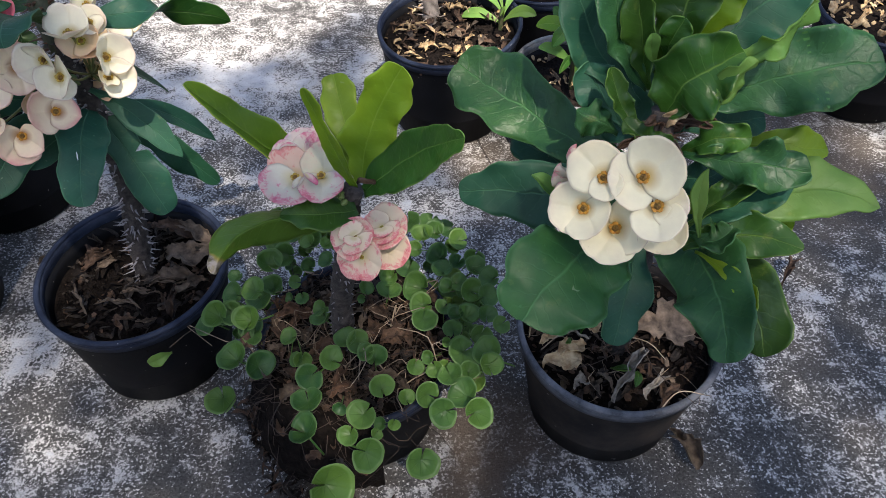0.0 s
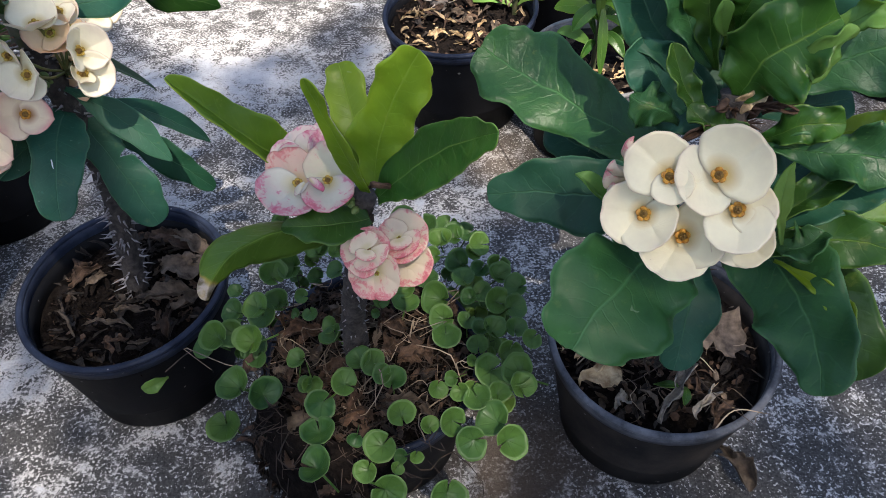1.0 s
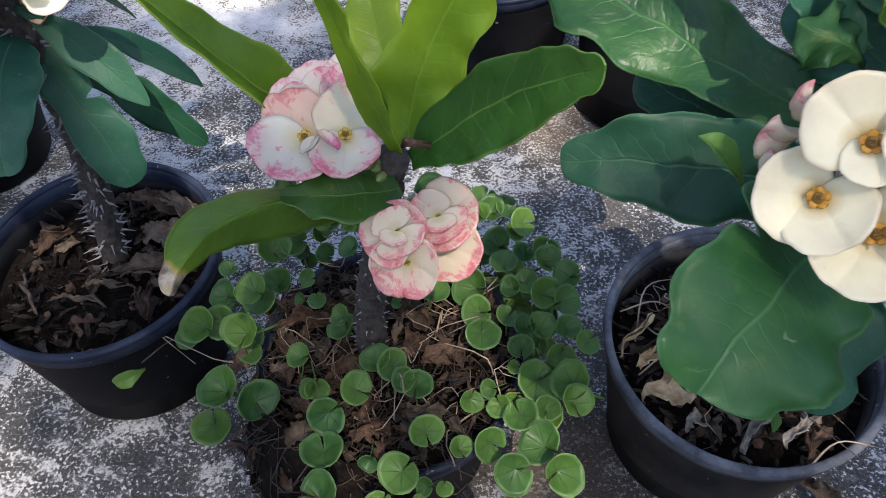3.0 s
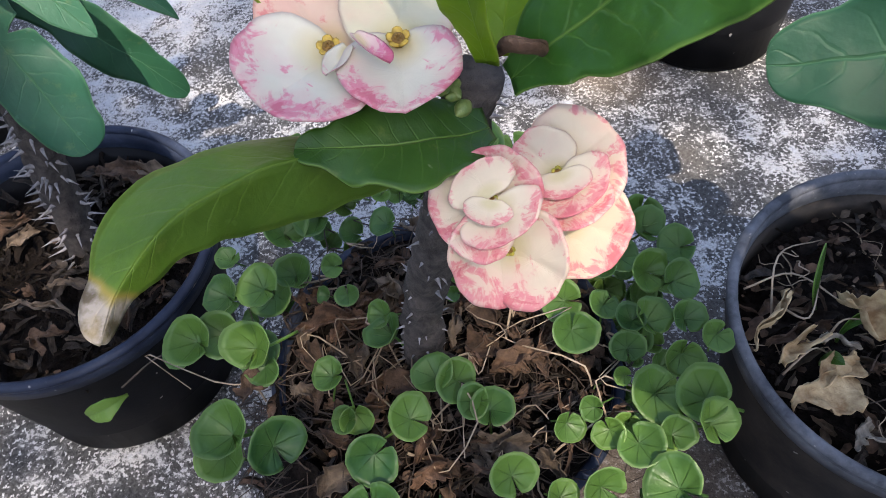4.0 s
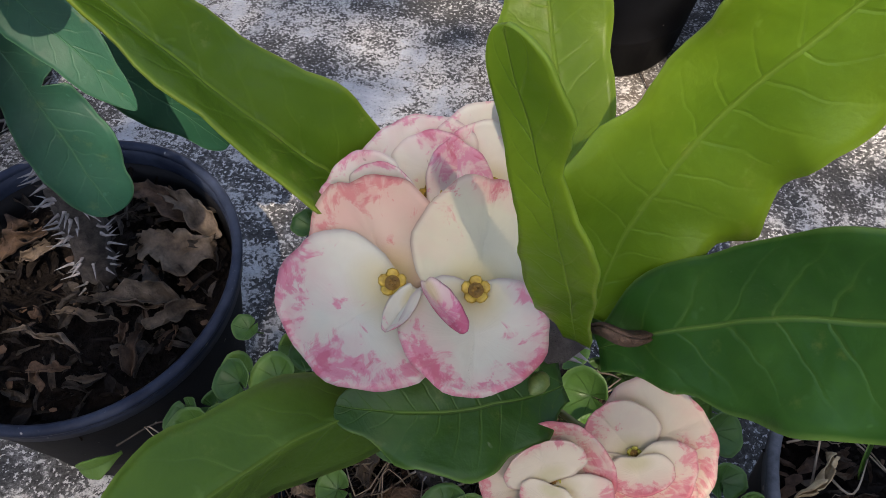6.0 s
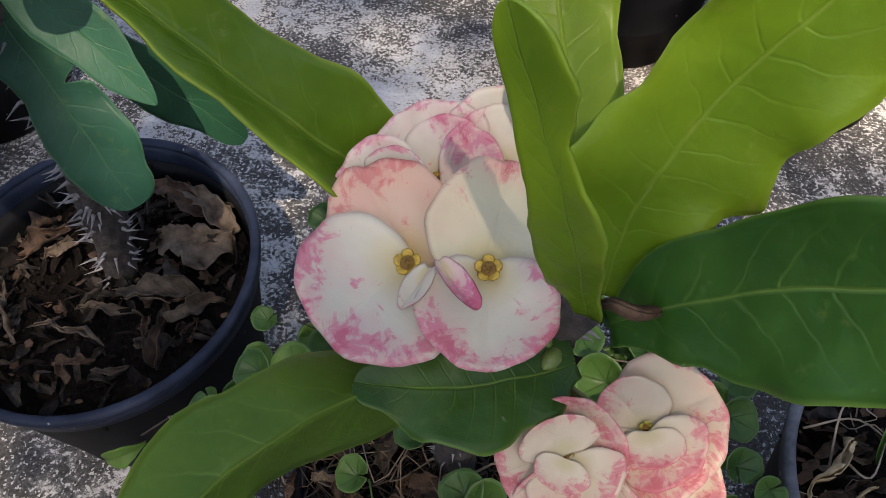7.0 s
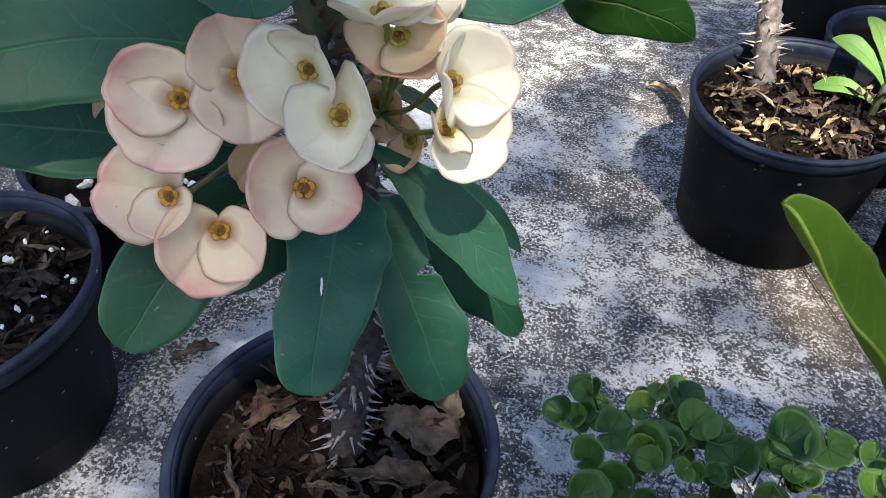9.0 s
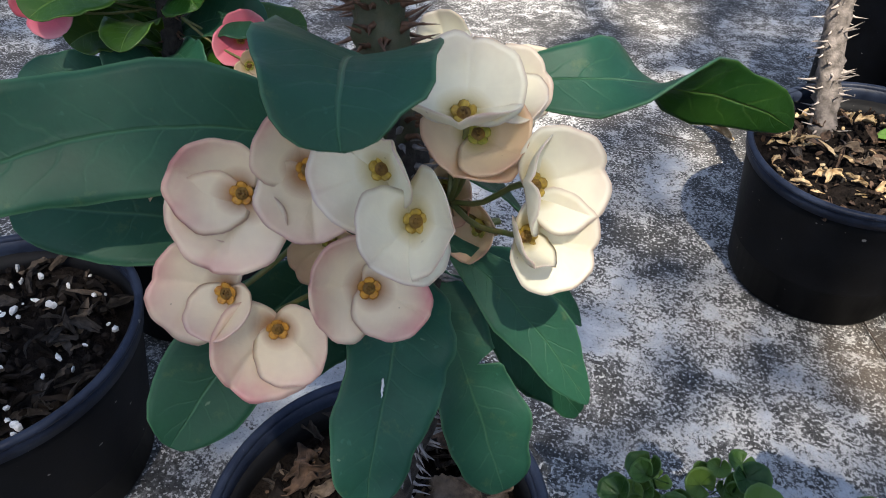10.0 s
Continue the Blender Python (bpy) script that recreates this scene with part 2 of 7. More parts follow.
BRACT_WHITE = bract_material("bract_white", (0.95, 0.88, 0.63), (0.78, 0.50, 0.42), 0.25, 0, heart=(0.60, 0.42, 0.12))
BRACT_CREAM = bract_material("bract_cream", (0.93, 0.88, 0.69), (0.78, 0.42, 0.36), 0.35, 0)
BRACT_BLUSH = bract_material("bract_blush", (0.92, 0.80, 0.58), (0.76, 0.28, 0.29), 0.9, 0, heart=(0.36, 0.13, 0.02))
BRACT_PEACH = bract_material("bract_peach", (0.88, 0.69, 0.43), (0.72, 0.34, 0.26), 0.7, 0)
BRACT_SPLASH = bract_material("bract_splash", (0.68, 0.635, 0.50), (0.68, 0.20, 0.27), 1, 0.672, True)
BRACT_SALMON = bract_material("bract_salmon", (0.66, 0.55, 0.39), (0.64, 0.20, 0.19), 1, 0.685, True, wash_from=0.38)
BRACT_CLEAR = bract_material("bract_clear", (0.64, 0.59, 0.41), (0.64, 0.22, 0.23), 1, 0.76, True, wash_from=0.66)
BRACT_MILK = bract_material("bract_milk", (0.76, 0.715, 0.62), (0.70, 0.24, 0.34), 1, 0.715, True, wash_from=0.68)
BRACT_FLUSH = bract_material("bract_flush", (0.70, 0.62, 0.52), (0.68, 0.18, 0.29), 1, 0.56, True, wash_from=0.30)
BRACT_ROSE = bract_material("bract_rose", (0.70, 0.61, 0.46), (0.66, 0.21, 0.24), 1, 0.660, True, (0.45, 0.40, 0.14))
BRACT_PINK = bract_material("bract_pink", (0.80, 0.18, 0.25), (0.85, 0.40, 0.42), 1.0, 0, heart=(0.60, 0.10, 0.05))


def simple(name, c1, c2, scale, rough=0.6, b_scale=200, b_str=0.4, b_dist=0.001, vary=0.0, spec=0.4, detail=4):
    m, t, b = new_mat(name)
    pos = position(t)
    n = noise_tex(t, scale, detail, 0.6, coord=pos)
    col = mix(t, ramp(t, n.outputs[0], (0.34, (0,)), (0.68, (1,))), c1, c2)
    if vary:
        hsv = nd(t, "ShaderNodeHueSaturation", ins={"Value": math_node(t, "MULTIPLY_ADD", object_random(t), vary, 1 - vary / 2), "Color": col})
        col = hsv.outputs[0]
    t.links.new(col, b.inputs["Base Color"])
    b.inputs["Roughness"].default_value = rough
    b.inputs["Specular IOR Level"].default_value = spec
    n2 = noise_tex(t, b_scale, 5, 0.65, coord=pos)
    bump(t, b, n2.outputs[0], b_str, b_dist)
    return m


HEART_ORANGE = simple("cyathium_orange", (0.34, 0.13, 0.015), (0.56, 0.28, 0.03), 500, 0.5, 900, 0.3)
HEART_YELLOW = simple("cyathium_yellow", (0.24, 0.14, 0.015), (0.50, 0.33, 0.045), 500, 0.5, 900, 0.3)
HEART_GREEN = simple("cyathium_green", (0.20, 0.19, 0.02), (0.42, 0.36, 0.05), 500, 0.5, 900, 0.3)
HEART_DARK = simple("cyathium_throat", (0.12, 0.06, 0.012), (0.24, 0.13, 0.02), 500, 0.6, 900, 0.3)
STALK = simple("flower_stalk", (0.10, 0.13, 0.03), (0.18, 0.15, 0.05), 120, 0.5)
BARK = simple("thorny_bark", (0.020, 0.017, 0.015), (0.075, 0.062, 0.055), 160, 0.85, 320, 0.9, 0.002)
BARK_GREEN = simple("young_stem", (0.022, 0.034, 0.010), (0.055, 0.050, 0.026), 130, 0.6, 320, 0.6, 0.0012)
THORN = simple("thorn", (0.13, 0.12, 0.12), (0.30, 0.28, 0.28), 300, 0.6)
BARK_PALE = simple("pale_bark", (0.05, 0.042, 0.035), (0.20, 0.17, 0.15), 90, 0.85, 320, 0.9, 0.002)
THORN_PALE = simple("pale_thorn", (0.20, 0.165, 0.14), (0.36, 0.31, 0.27), 300, 0.6)
THORN_BROWN = simple("thorn_brown", (0.045, 0.022, 0.012), (0.14, 0.07, 0.04), 300, 0.6)
SOIL = simple("potting_soil", (0.0042, 0.0034, 0.0030), (0.0165, 0.0125, 0.0105), 130, 0.95, 240, 1.0, 0.006, 0, 0.06, 6)
SOIL_BITS = simple("soil_bits", (0.004, 0.0031, 0.0027), (0.020, 0.0152, 0.0122), 60, 0.9, 300, 0.6, 0.001, 0, 0.08)
PERLITE = simple("perlite", (0.50, 0.49, 0.47), (0.72, 0.71, 0.69), 200, 0.9, 400, 0.6)
DRY = simple("dry_leaf_grey", (0.040, 0.029, 0.021), (0.15, 0.112, 0.080), 90, 0.85, 260, 0.8, 0.002, 0.5, 0.25)
DRY_TAN = simple("dry_leaf_tan", (0.19, 0.115, 0.055), (0.50, 0.38, 0.22), 90, 0.8, 260, 0.8, 0.002, 0.4, 0.25)
DRY_BROWN = simple("dry_leaf_brown", (0.024, 0.015, 0.010), (0.105, 0.064, 0.042), 90, 0.85, 260, 0.8, 0.002, 0.5, 0.25)
STRAW = simple("pale_straw", (0.12, 0.085, 0.055), (0.36, 0.28, 0.20), 40, 0.8)
DRY_RUST = simple("dry_rust", (0.034, 0.019, 0.012), (0.125, 0.072, 0.045), 120, 0.8, 260, 0.8, 0.002, 0.4, 0.25)
BUD_GREEN = simple("bud_green", (0.05, 0.10, 0.02), (0.14, 0.18, 0.05), 300, 0.5)
DRY_DARK = simple("dry_leaf_dark", (0.0095, 0.0078, 0.0066), (0.058, 0.046, 0.037), 120, 0.85, 260, 0.8, 0.002, 0.4, 0.25)
DRY_PALE = simple("dry_leaf_pale_grey", (0.085, 0.072, 0.058), (0.33, 0.29, 0.235), 110, 0.85, 260, 0.8, 0.002, 0.4, 0.25)
ROOT = simple("dry_root", (0.008, 0.0055, 0.0042), (0.070, 0.047, 0.034), 60, 0.85, 300, 0.5)


def pot_material(name, c1, c2, dust, rough):
    m, t, b = new_mat(name)
    pos = position(t)
    n = noise_tex(t, 22, 6, 0.7, coord=pos)
    f = noise_tex(t, 380, 3, 0.6, coord=pos)
    col = mix(t, ramp(t, n.outputs[0], (0.40, (0,)), (0.75, (1,))), c1, c2)
    col = mix(t, ramp(t, f.outputs[0], (0.66, (0,)), (0.76, (0.5,))), col, dust)
    fleck = ramp(t, noise_tex(t, 150, 1, 0.4, coord=pos).outputs[0], (0.775, (0,)), (0.79, (1,)))
    col = mix(t, math_node(t, "MULTIPLY", fleck, 0.7), col, (0.30, 0.29, 0.27))
    t.links.new(col, b.inputs["Base Color"])
    t.links.new(math_node(t, "MULTIPLY_ADD", n.outputs[0], 0.25, rough), b.inputs["Roughness"])
    b.inputs["Specular IOR Level"].default_value = 0.12
    bump(t, b, math_node(t, "ADD", n.outputs[0], math_node(t, "MULTIPLY", f.outputs[0], 0.3)), 0.25, 0.0012)
    return m


POT_BLACK = pot_material("black_plastic", (0.0030, 0.0032, 0.004), (0.008, 0.0084, 0.010), (0.030, 0.029, 0.027), 0.46)
POT_RIM = pot_material("worn_black_rim", (0.010, 0.014, 0.026), (0.034, 0.045, 0.072), (0.12, 0.13, 0.15), 0.32)
POT_DUSTY = pot_material("dusty_black_plastic", (0.011, 0.0105, 0.0105), (0.056, 0.046, 0.038), (0.08, 0.07, 0.06), 0.5)
POT_RIM_GREY = pot_material("scuffed_grey_rim", (0.034, 0.038, 0.046), (0.165, 0.172, 0.19), (0.30, 0.28, 0.27), 0.45)
# pale colour stands in for sun on a black rim
POT_SUNLIT_RIM = pot_material("sunlit_rim", (0.09, 0.09, 0.09), (0.26, 0.26, 0.255), (0.25, 0.24, 0.22), 0.4)


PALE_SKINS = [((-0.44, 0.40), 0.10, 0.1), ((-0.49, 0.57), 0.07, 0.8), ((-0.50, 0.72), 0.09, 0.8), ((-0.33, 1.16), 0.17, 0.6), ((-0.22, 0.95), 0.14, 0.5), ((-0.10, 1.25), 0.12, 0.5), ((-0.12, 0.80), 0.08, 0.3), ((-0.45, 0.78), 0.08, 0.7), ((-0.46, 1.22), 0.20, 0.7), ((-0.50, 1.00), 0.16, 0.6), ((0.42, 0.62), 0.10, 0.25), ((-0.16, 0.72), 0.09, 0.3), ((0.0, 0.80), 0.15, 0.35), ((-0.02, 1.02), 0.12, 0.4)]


# darker grit spots: place, radius, strength; the last paints in far shade
DARK_GRIT_AND_SHADE = [((-0.22, 0.34), 0.14, 0.75), ((0.42, 0.38), 0.26, 0.8), ((-0.02, 0.36), 0.16, 0.6), ((0.40, 0.75), 0.20, 0.5), ((0.62, 0.98), 0.26, 1.0)]

# crumbled earth beside the pots; the last entry paints brown shade
EARTH_AND_SHADE = [((0.075, 0.46), 0.10, 0.75), ((0.06, 0.38), 0.07, 0.5), ((-0.10, 0.36), 0.08, 0.6), ((0.10, 0.60), 0.08, 0.4), ((0.10, 0.95), 0.10, 0.55), ((0.62, 1.00), 0.24, 0.5)]


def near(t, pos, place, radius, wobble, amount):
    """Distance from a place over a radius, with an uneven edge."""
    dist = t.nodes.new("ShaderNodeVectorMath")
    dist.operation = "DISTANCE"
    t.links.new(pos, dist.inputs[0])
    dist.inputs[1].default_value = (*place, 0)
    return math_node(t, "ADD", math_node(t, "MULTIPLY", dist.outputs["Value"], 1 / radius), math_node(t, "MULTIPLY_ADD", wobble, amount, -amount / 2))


def concrete():
    m, t, b = new_mat("weathered_concrete")
    pos = position(t)
    patch = noise_tex(t, 4.2, 5, 0.62, coord=pos, dist=0.3)
    mid = noise_tex(t, 32, 6, 0.70, coord=pos, dist=0.4)
    grain = noise_tex(t, 340, 3, 0.75, coord=pos)
    blob = noise_tex(t, 19, 5, 0.62, coord=pos, dist=0.5)
    k = math_node(t, "ADD", math_node(t, "MULTIPLY", patch.outputs[0], 0.55), math_node(t, "MULTIPLY", mid.outputs[0], 0.50))
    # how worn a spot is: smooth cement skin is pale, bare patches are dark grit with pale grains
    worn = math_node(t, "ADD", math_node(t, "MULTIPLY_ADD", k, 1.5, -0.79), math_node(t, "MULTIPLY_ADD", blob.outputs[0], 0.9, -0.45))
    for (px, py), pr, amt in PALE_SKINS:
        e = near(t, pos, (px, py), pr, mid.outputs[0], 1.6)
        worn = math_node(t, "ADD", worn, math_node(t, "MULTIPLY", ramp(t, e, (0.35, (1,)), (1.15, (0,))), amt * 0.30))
    for (px, py), pr, amt in DARK_GRIT_AND_SHADE:
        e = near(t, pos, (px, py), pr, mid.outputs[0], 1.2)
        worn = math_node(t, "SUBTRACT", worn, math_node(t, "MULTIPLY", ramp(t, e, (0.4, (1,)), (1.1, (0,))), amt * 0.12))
    # crusts and specks of every size over dark grit
    crust = noise_tex(t, 64, 12, 0.80, coord=pos, dist=0.25)
    spray = noise_tex(t, 270, 3, 0.65, coord=pos)
    col = mix(t, ramp(t, grain.outputs[0], (0.36, (0,)), (0.62, (1,))), (0.020, 0.0198, 0.0195), (0.073, 0.072, 0.070))
    c1 = math_node(t, "ADD", crust.outputs[0], math_node(t, "MULTIPLY", worn, 0.42))
    c2 = math_node(t, "ADD", spray.outputs[0], math_node(t, "MULTIPLY", worn, 0.34))
    col = mix(t, ramp(t, c1, (0.495, (0,)), (0.525, (0.85,))), col, (0.118, 0.1175, 0.116))
    col = mix(t, ramp(t, c2, (0.545, (0,)), (0.575, (1,))), col, mix(t, mid.outputs[0], (0.30, 0.298, 0.292), (0.60, 0.592, 0.575)))
    fine = ramp(t, c1, (0.565, (0,)), (0.595, (1,)))
    col = mix(t, math_node(t, "MULTIPLY", fine, 0.9), col, mix(t, ramp(t, grain.outputs[0], (0.36, (0,)), (0.60, (1,))), (0.265, 0.262, 0.258), (0.54, 0.53, 0.515)))
    # pale cement skin; its bluish tint stands in for skylight
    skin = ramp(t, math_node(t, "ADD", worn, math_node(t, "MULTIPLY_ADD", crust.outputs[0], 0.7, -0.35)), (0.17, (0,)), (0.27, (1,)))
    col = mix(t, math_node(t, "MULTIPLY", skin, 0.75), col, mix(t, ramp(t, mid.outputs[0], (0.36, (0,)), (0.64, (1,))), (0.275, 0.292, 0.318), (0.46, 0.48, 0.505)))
    pits = ramp(t, math_node(t, "ADD", math_node(t, "MULTIPLY", grain.outputs[0], 0.6), math_node(t, "MULTIPLY", spray.outputs[0], 0.4)), (0.38, (1,)), (0.42, (0,)))
    col = mix(t, math_node(t, "MULTIPLY", pits, 0.75), col, (0.030, 0.030, 0.030))
    brown = ramp(t, noise_tex(t, 7, 3, 0.6, coord=pos).outputs[0], (0.54, (0,)), (0.72, (1,)))
    col = mix(t, math_node(t, "MULTIPLY", brown, 0.18), col, (0.15, 0.118, 0.092))
    for (px, py), pr, amt in EARTH_AND_SHADE:
        e = near(t, pos, (px, py), pr, mid.outputs[0], 1.4)
        col = mix(t, math_node(t, "MULTIPLY", ramp(t, e, (0.4, (1,)), (1.1, (0,))), amt), col, mix(t, grain.outputs[0], (0.020, 0.014, 0.010), (0.11, 0.082, 0.060)))
    t.links.new(col, b.inputs["Base Color"])
    b.inputs["Roughness"].default_value = 0.85
    b.inputs["Specular IOR Level"].default_value = 0.25
    h = math_node(t, "ADD", math_node(t, "MULTIPLY", grain.outputs[0], 1.0), math_node(t, "MULTIPLY", mid.outputs[0], 1.2))
    bump(t, b, math_node(t, "ADD", h, math_node(t, "MULTIPLY", fine, 0.3)), 0.7, 0.003)
    return m


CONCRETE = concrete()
PLASTER = simple("old_plaster", (0.10, 0.095, 0.085), (0.18, 0.17, 0.155), 3, 0.9, 40, 0.5, 0.003)


def sprout_material(name, dark, light):
    m, t, b = new_mat(name)
    uv = t.nodes.new("ShaderNodeTexCoord").outputs["UV"]
    s = nd(t, "ShaderNodeSeparateXYZ", ins={0: uv})
    u, v = s.outputs[0], s.outputs[1]
    pos = position(t)
    rnd = object_random(t)
    n = noise_tex(t, 90, 3, coord=pos)
    c1 = mix(t, ramp(t, rnd, (0.0, (0,)), (1.0, (1,))), dark, light)
    col = mix(t, ramp(t, n.outputs[0], (0.35, (0,)), (0.7, (1,))), c1, mix(t, 0.4, c1, (0.11, 0.22, 0.05)))
    saw = math_node(t, "FRACT", math_node(t, "MULTIPLY", v, 7.0))
    ray = math_node(t, "SUBTRACT", 1.0, math_node(t, "MULTIPLY", math_node(t, "ABSOLUTE", math_node(t, "SUBTRACT", saw, 0.5)), 11.0), clamp=True)
    ray = math_node(t, "MULTIPLY", ray, math_node(t, "MULTIPLY_ADD", u, -0.75, 1.0, clamp=True))
    col = mix(t, math_node(t, "MULTIPLY", ray, 0.08), col, (0.010, 0.042, 0.010))
    hollow = math_node(t, "SUBTRACT", 1.0, math_node(t, "MULTIPLY", u, 2.2), clamp=True)
    col = mix(t, math_node(t, "MULTIPLY", hollow, 0.45), col, (0.012, 0.050, 0.012))
    edge = math_node(t, "MULTIPLY_ADD", u, 12.0, -11.2, clamp=True)
    col = mix(t, math_node(t, "MULTIPLY", edge, 0.4), col, (0.24, 0.36, 0.14))
    t.links.new(col, b.inputs["Base Color"])
    b.inputs["Roughness"].default_value = 0.42
    b.inputs["Specular IOR Level"].default_value = 0.35
    bump(t, b, math_node(t, "SUBTRACT", n.outputs[0], math_node(t, "MULTIPLY", ray, 0.5)), 0.9, 0.0015)
    thin(m, t, b, mix(t, 0.5, col, (0.27, 0.44, 0.04)), 0.34)
    return m


SPROUT = sprout_material("kidney_leaf", (0.012, 0.058, 0.018), (0.098, 0.190, 0.034))
# paler yellow-green copy; light on thin back leaves put into the colour
SPROUT_PALE = sprout_material("pale_kidney_leaf", (0.055, 0.130, 0.028), (0.150, 0.250, 0.045))


# ---- building blocks ----
def mesh_of(name, verts, faces, uvs=None, index=None, smooth=True):
    me = bpy.data.meshes.new(name)
    me.from_pydata([tuple(v) for v in verts], [], faces)
    if uvs is not None:
        lay = me.uv_layers.new(name="uv")
        idx = np.empty(len(me.loops), dtype=np.int32)
        me.loops.foreach_get("vertex_index", idx)
        lay.data.foreach_set("uv", np.array(uvs, dtype=np.float32)[idx].ravel())
    if index is not None:
        me.polygons.foreach_set("material_index", np.array(index, dtype=np.int32))
    if smooth:
        me.polygons.foreach_set("use_smooth", np.ones(len(me.polygons), dtype=bool))
    me.update()
    return me


def thing(name, place, label, category, group="", kind=""):
    ob = new(name)
    ob.location = place
    ob.empty_display_size = 0.02
    return tagged(ob, label, category, group, kind)


def part(name, me, mats, parent, label="", m=None):
    """One mesh object under a thing or a part, from a mesh in world places (or placed by m)."""
    mats = mats if isinstance(mats, (list, tuple)) else [mats]
    if not me.materials:
        for q in mats:
            me.materials.append(q)
    ob = new(name, me)
    root = parent
    while root.parent:
        root = root.parent
    ob.parent = parent
    off = Matrix.Translation(-Vector(root.location))
    ob.matrix_basis = (off if parent == root else Matrix.Identity(4)) @ (m if m is not None else Matrix.Identity(4))
    return tagged(ob, label)


def unit(v):
    return Vector(v).normalized()


def bez(a, b, c, u):
    """The point at u on the arc from a through b (its middle) to c."""
    q = 2 * Vector(b) - (Vector(a) + Vector(c)) / 2
    return (1 - u) ** 2 * Vector(a) + 2 * u * (1 - u) * q + u * u * Vector(c)


def swell(outline, u):
    """Half widths on the left and on the right at u, gliding between the (u, left, right) rows of an outline."""
    for (u0, a0, b0), (u1, a1, b1) in zip(outline, outline[1:]):
        if u <= u1:
            q = (u - u0) / (u1 - u0)
            q = q * q * (3 - 2 * q) if u1 < 0.999 else math.sqrt(max(0.0, 1 - (1 - q) ** 2)) if a1 > a0 else 1 - math.sqrt(max(0.0, 1 - q * q))
            return a0 + (a1 - a0) * q, b0 + (b1 - b0) * q
    return outline[-1][1], outline[-1][2]


def blade(base, mid, tip, width, face, fold=12, wave=0.0, twist=0, curl=0.0, point=0.0, wide=0.62, thick=0.0008, crumple=0.0, seed=0, nu=22, nv=12, neck=0.14, notches=(), start=0.0, outline=None, tilt=0, ragged=0.0):
    """A leaf blade along an arc: its half width swells to `wide` of the length, or follows an outline of (u, left, right) rows;
    fold bends the halves up (degrees), tilt rolls it about its rib, twist turns it along its length, curl rolls the edges,
    point sharpens the tip; notches are (place, side, depth, spread)."""
    if outline:
        nu = max(nu, 44)
    rnd = random.Random(seed)
    ph = [rnd.uniform(0, 6.28) for _ in range(6)]
    rows, uvs = [], []
    a, b, c = Vector(base), Vector(mid), Vector(tip)
    n0 = unit(face)
    prev = None
    for i in range(nu + 1):
        q = i / nu
        u = start + (1 - start) * (q if q < 0.6 else 0.6 + 0.4 * math.sin((q - 0.6) / 0.4 * math.pi / 2))
        p = bez(a, b, c, u)
        d = (bez(a, b, c, min(1, u + 0.01)) - bez(a, b, c, max(0, u - 0.01))).normalized()
        n = (n0 - d * n0.dot(d)).normalized() if prev is None else (prev - d * prev.dot(d)).normalized()
        prev = n
        if tilt:
            n = (n * math.cos(radians(tilt)) + d.cross(n) * math.sin(radians(tilt))).normalized()
        if twist:
            n = Matrix.Rotation(radians(twist) * min(1, max(0, (u - 0.40) / 0.32)), 3, d) @ n
        s = d.cross(n).normalized()
        if u < wide:
            q = u / wide
            f = neck + (1 - neck) * (q * q * (3 - 2 * q)) ** 0.85
        else:
            q = (u - wide) / (1 - wide)
            f = max(0.0, 1 - q ** (2.3 - 0.7 * point)) ** (0.5 + 0.45 * point)
        left, right = swell(outline, u) if outline else (f, f)
        f = max(left, right)
        row = []
        for j in range(nv + 1):
            v = -1 + 2 * j / nv
            av = abs(v)
            ang = radians(fold) + curl * av
            sd = 1 if v > 0 else -1
            h = width / 2 * max(right if v > 0 else left, 0.02)
            hh = h * (1 + av * (0.055 * math.sin(u * 9 + ph[0] + sd) + 0.035 * math.sin(u * 21 + ph[3] + 2 * sd) + 0.012 * math.sin(u * 55 + ph[4] + sd)))
            if ragged:
                hh *= 1 + ragged * av * (noise.noise(Vector((u * 7, sd * 3.1, ph[5]))) + 0.7 * noise.noise(Vector((u * 19, sd * 5.3, ph[2]))))
            for at, side, depth, spread in notches:
                if side * sd >= 0:
                    hh *= 1 - depth * av * math.exp(-((u - at) / spread) ** 2)
            off = s * (v * hh * math.cos(ang)) + n * (av * hh * math.sin(ang))
            off += n * wave * av * av * (math.sin(u * 15 + ph[1] + (1.7 if v > 0 else 0)) + 0.6 * math.sin(u * 27 + ph[2] + (2.9 if v > 0 else 0))) * f
            w = p + off
            if crumple:
                w = w + Vector(noise.noise_vector(w * 55 + Vector((ph[3], ph[4], ph[5])))) * crumple + Vector(noise.noise_vector(w * 140)) * crumple * 0.40
                if ragged:
                    w = w + n * (abs(noise.noise(w * 260 + Vector((ph[2], 0, 0)))) - 0.25) * crumple * 0.55
            row.append(w)
            uvs.append((u, 0.5 + v / 2))
        rows.append(row)
    verts = [w for r in rows for w in r]
    k = nv + 1
    faces, index = [], []
    for i in range(nu):
        for j in range(nv):
            faces.append((i * k + j, i * k + j + 1, (i + 1) * k + j + 1, (i + 1) * k + j))
            index.append(0)
    # make sure the upper side looks along the face direction
    fa = faces[(nu // 2) * nv + nv // 2]
    nn = (verts[fa[1]] - verts[fa[0]]).cross(verts[fa[3]] - verts[fa[0]])
    sign = 1 if nn.dot(n0) > 0 or twist else -1
    if sign < 0:
        faces = [f[::-1] for f in faces]
    top = len(verts)
    me0 = mesh_of("tmp", verts, faces)
    nrm = [v.normal.copy() for v in me0.vertices]
    bpy.data.meshes.remove(me0)
    low = [v - q * thick for v, q in zip(verts, nrm)]
    allv = verts + low
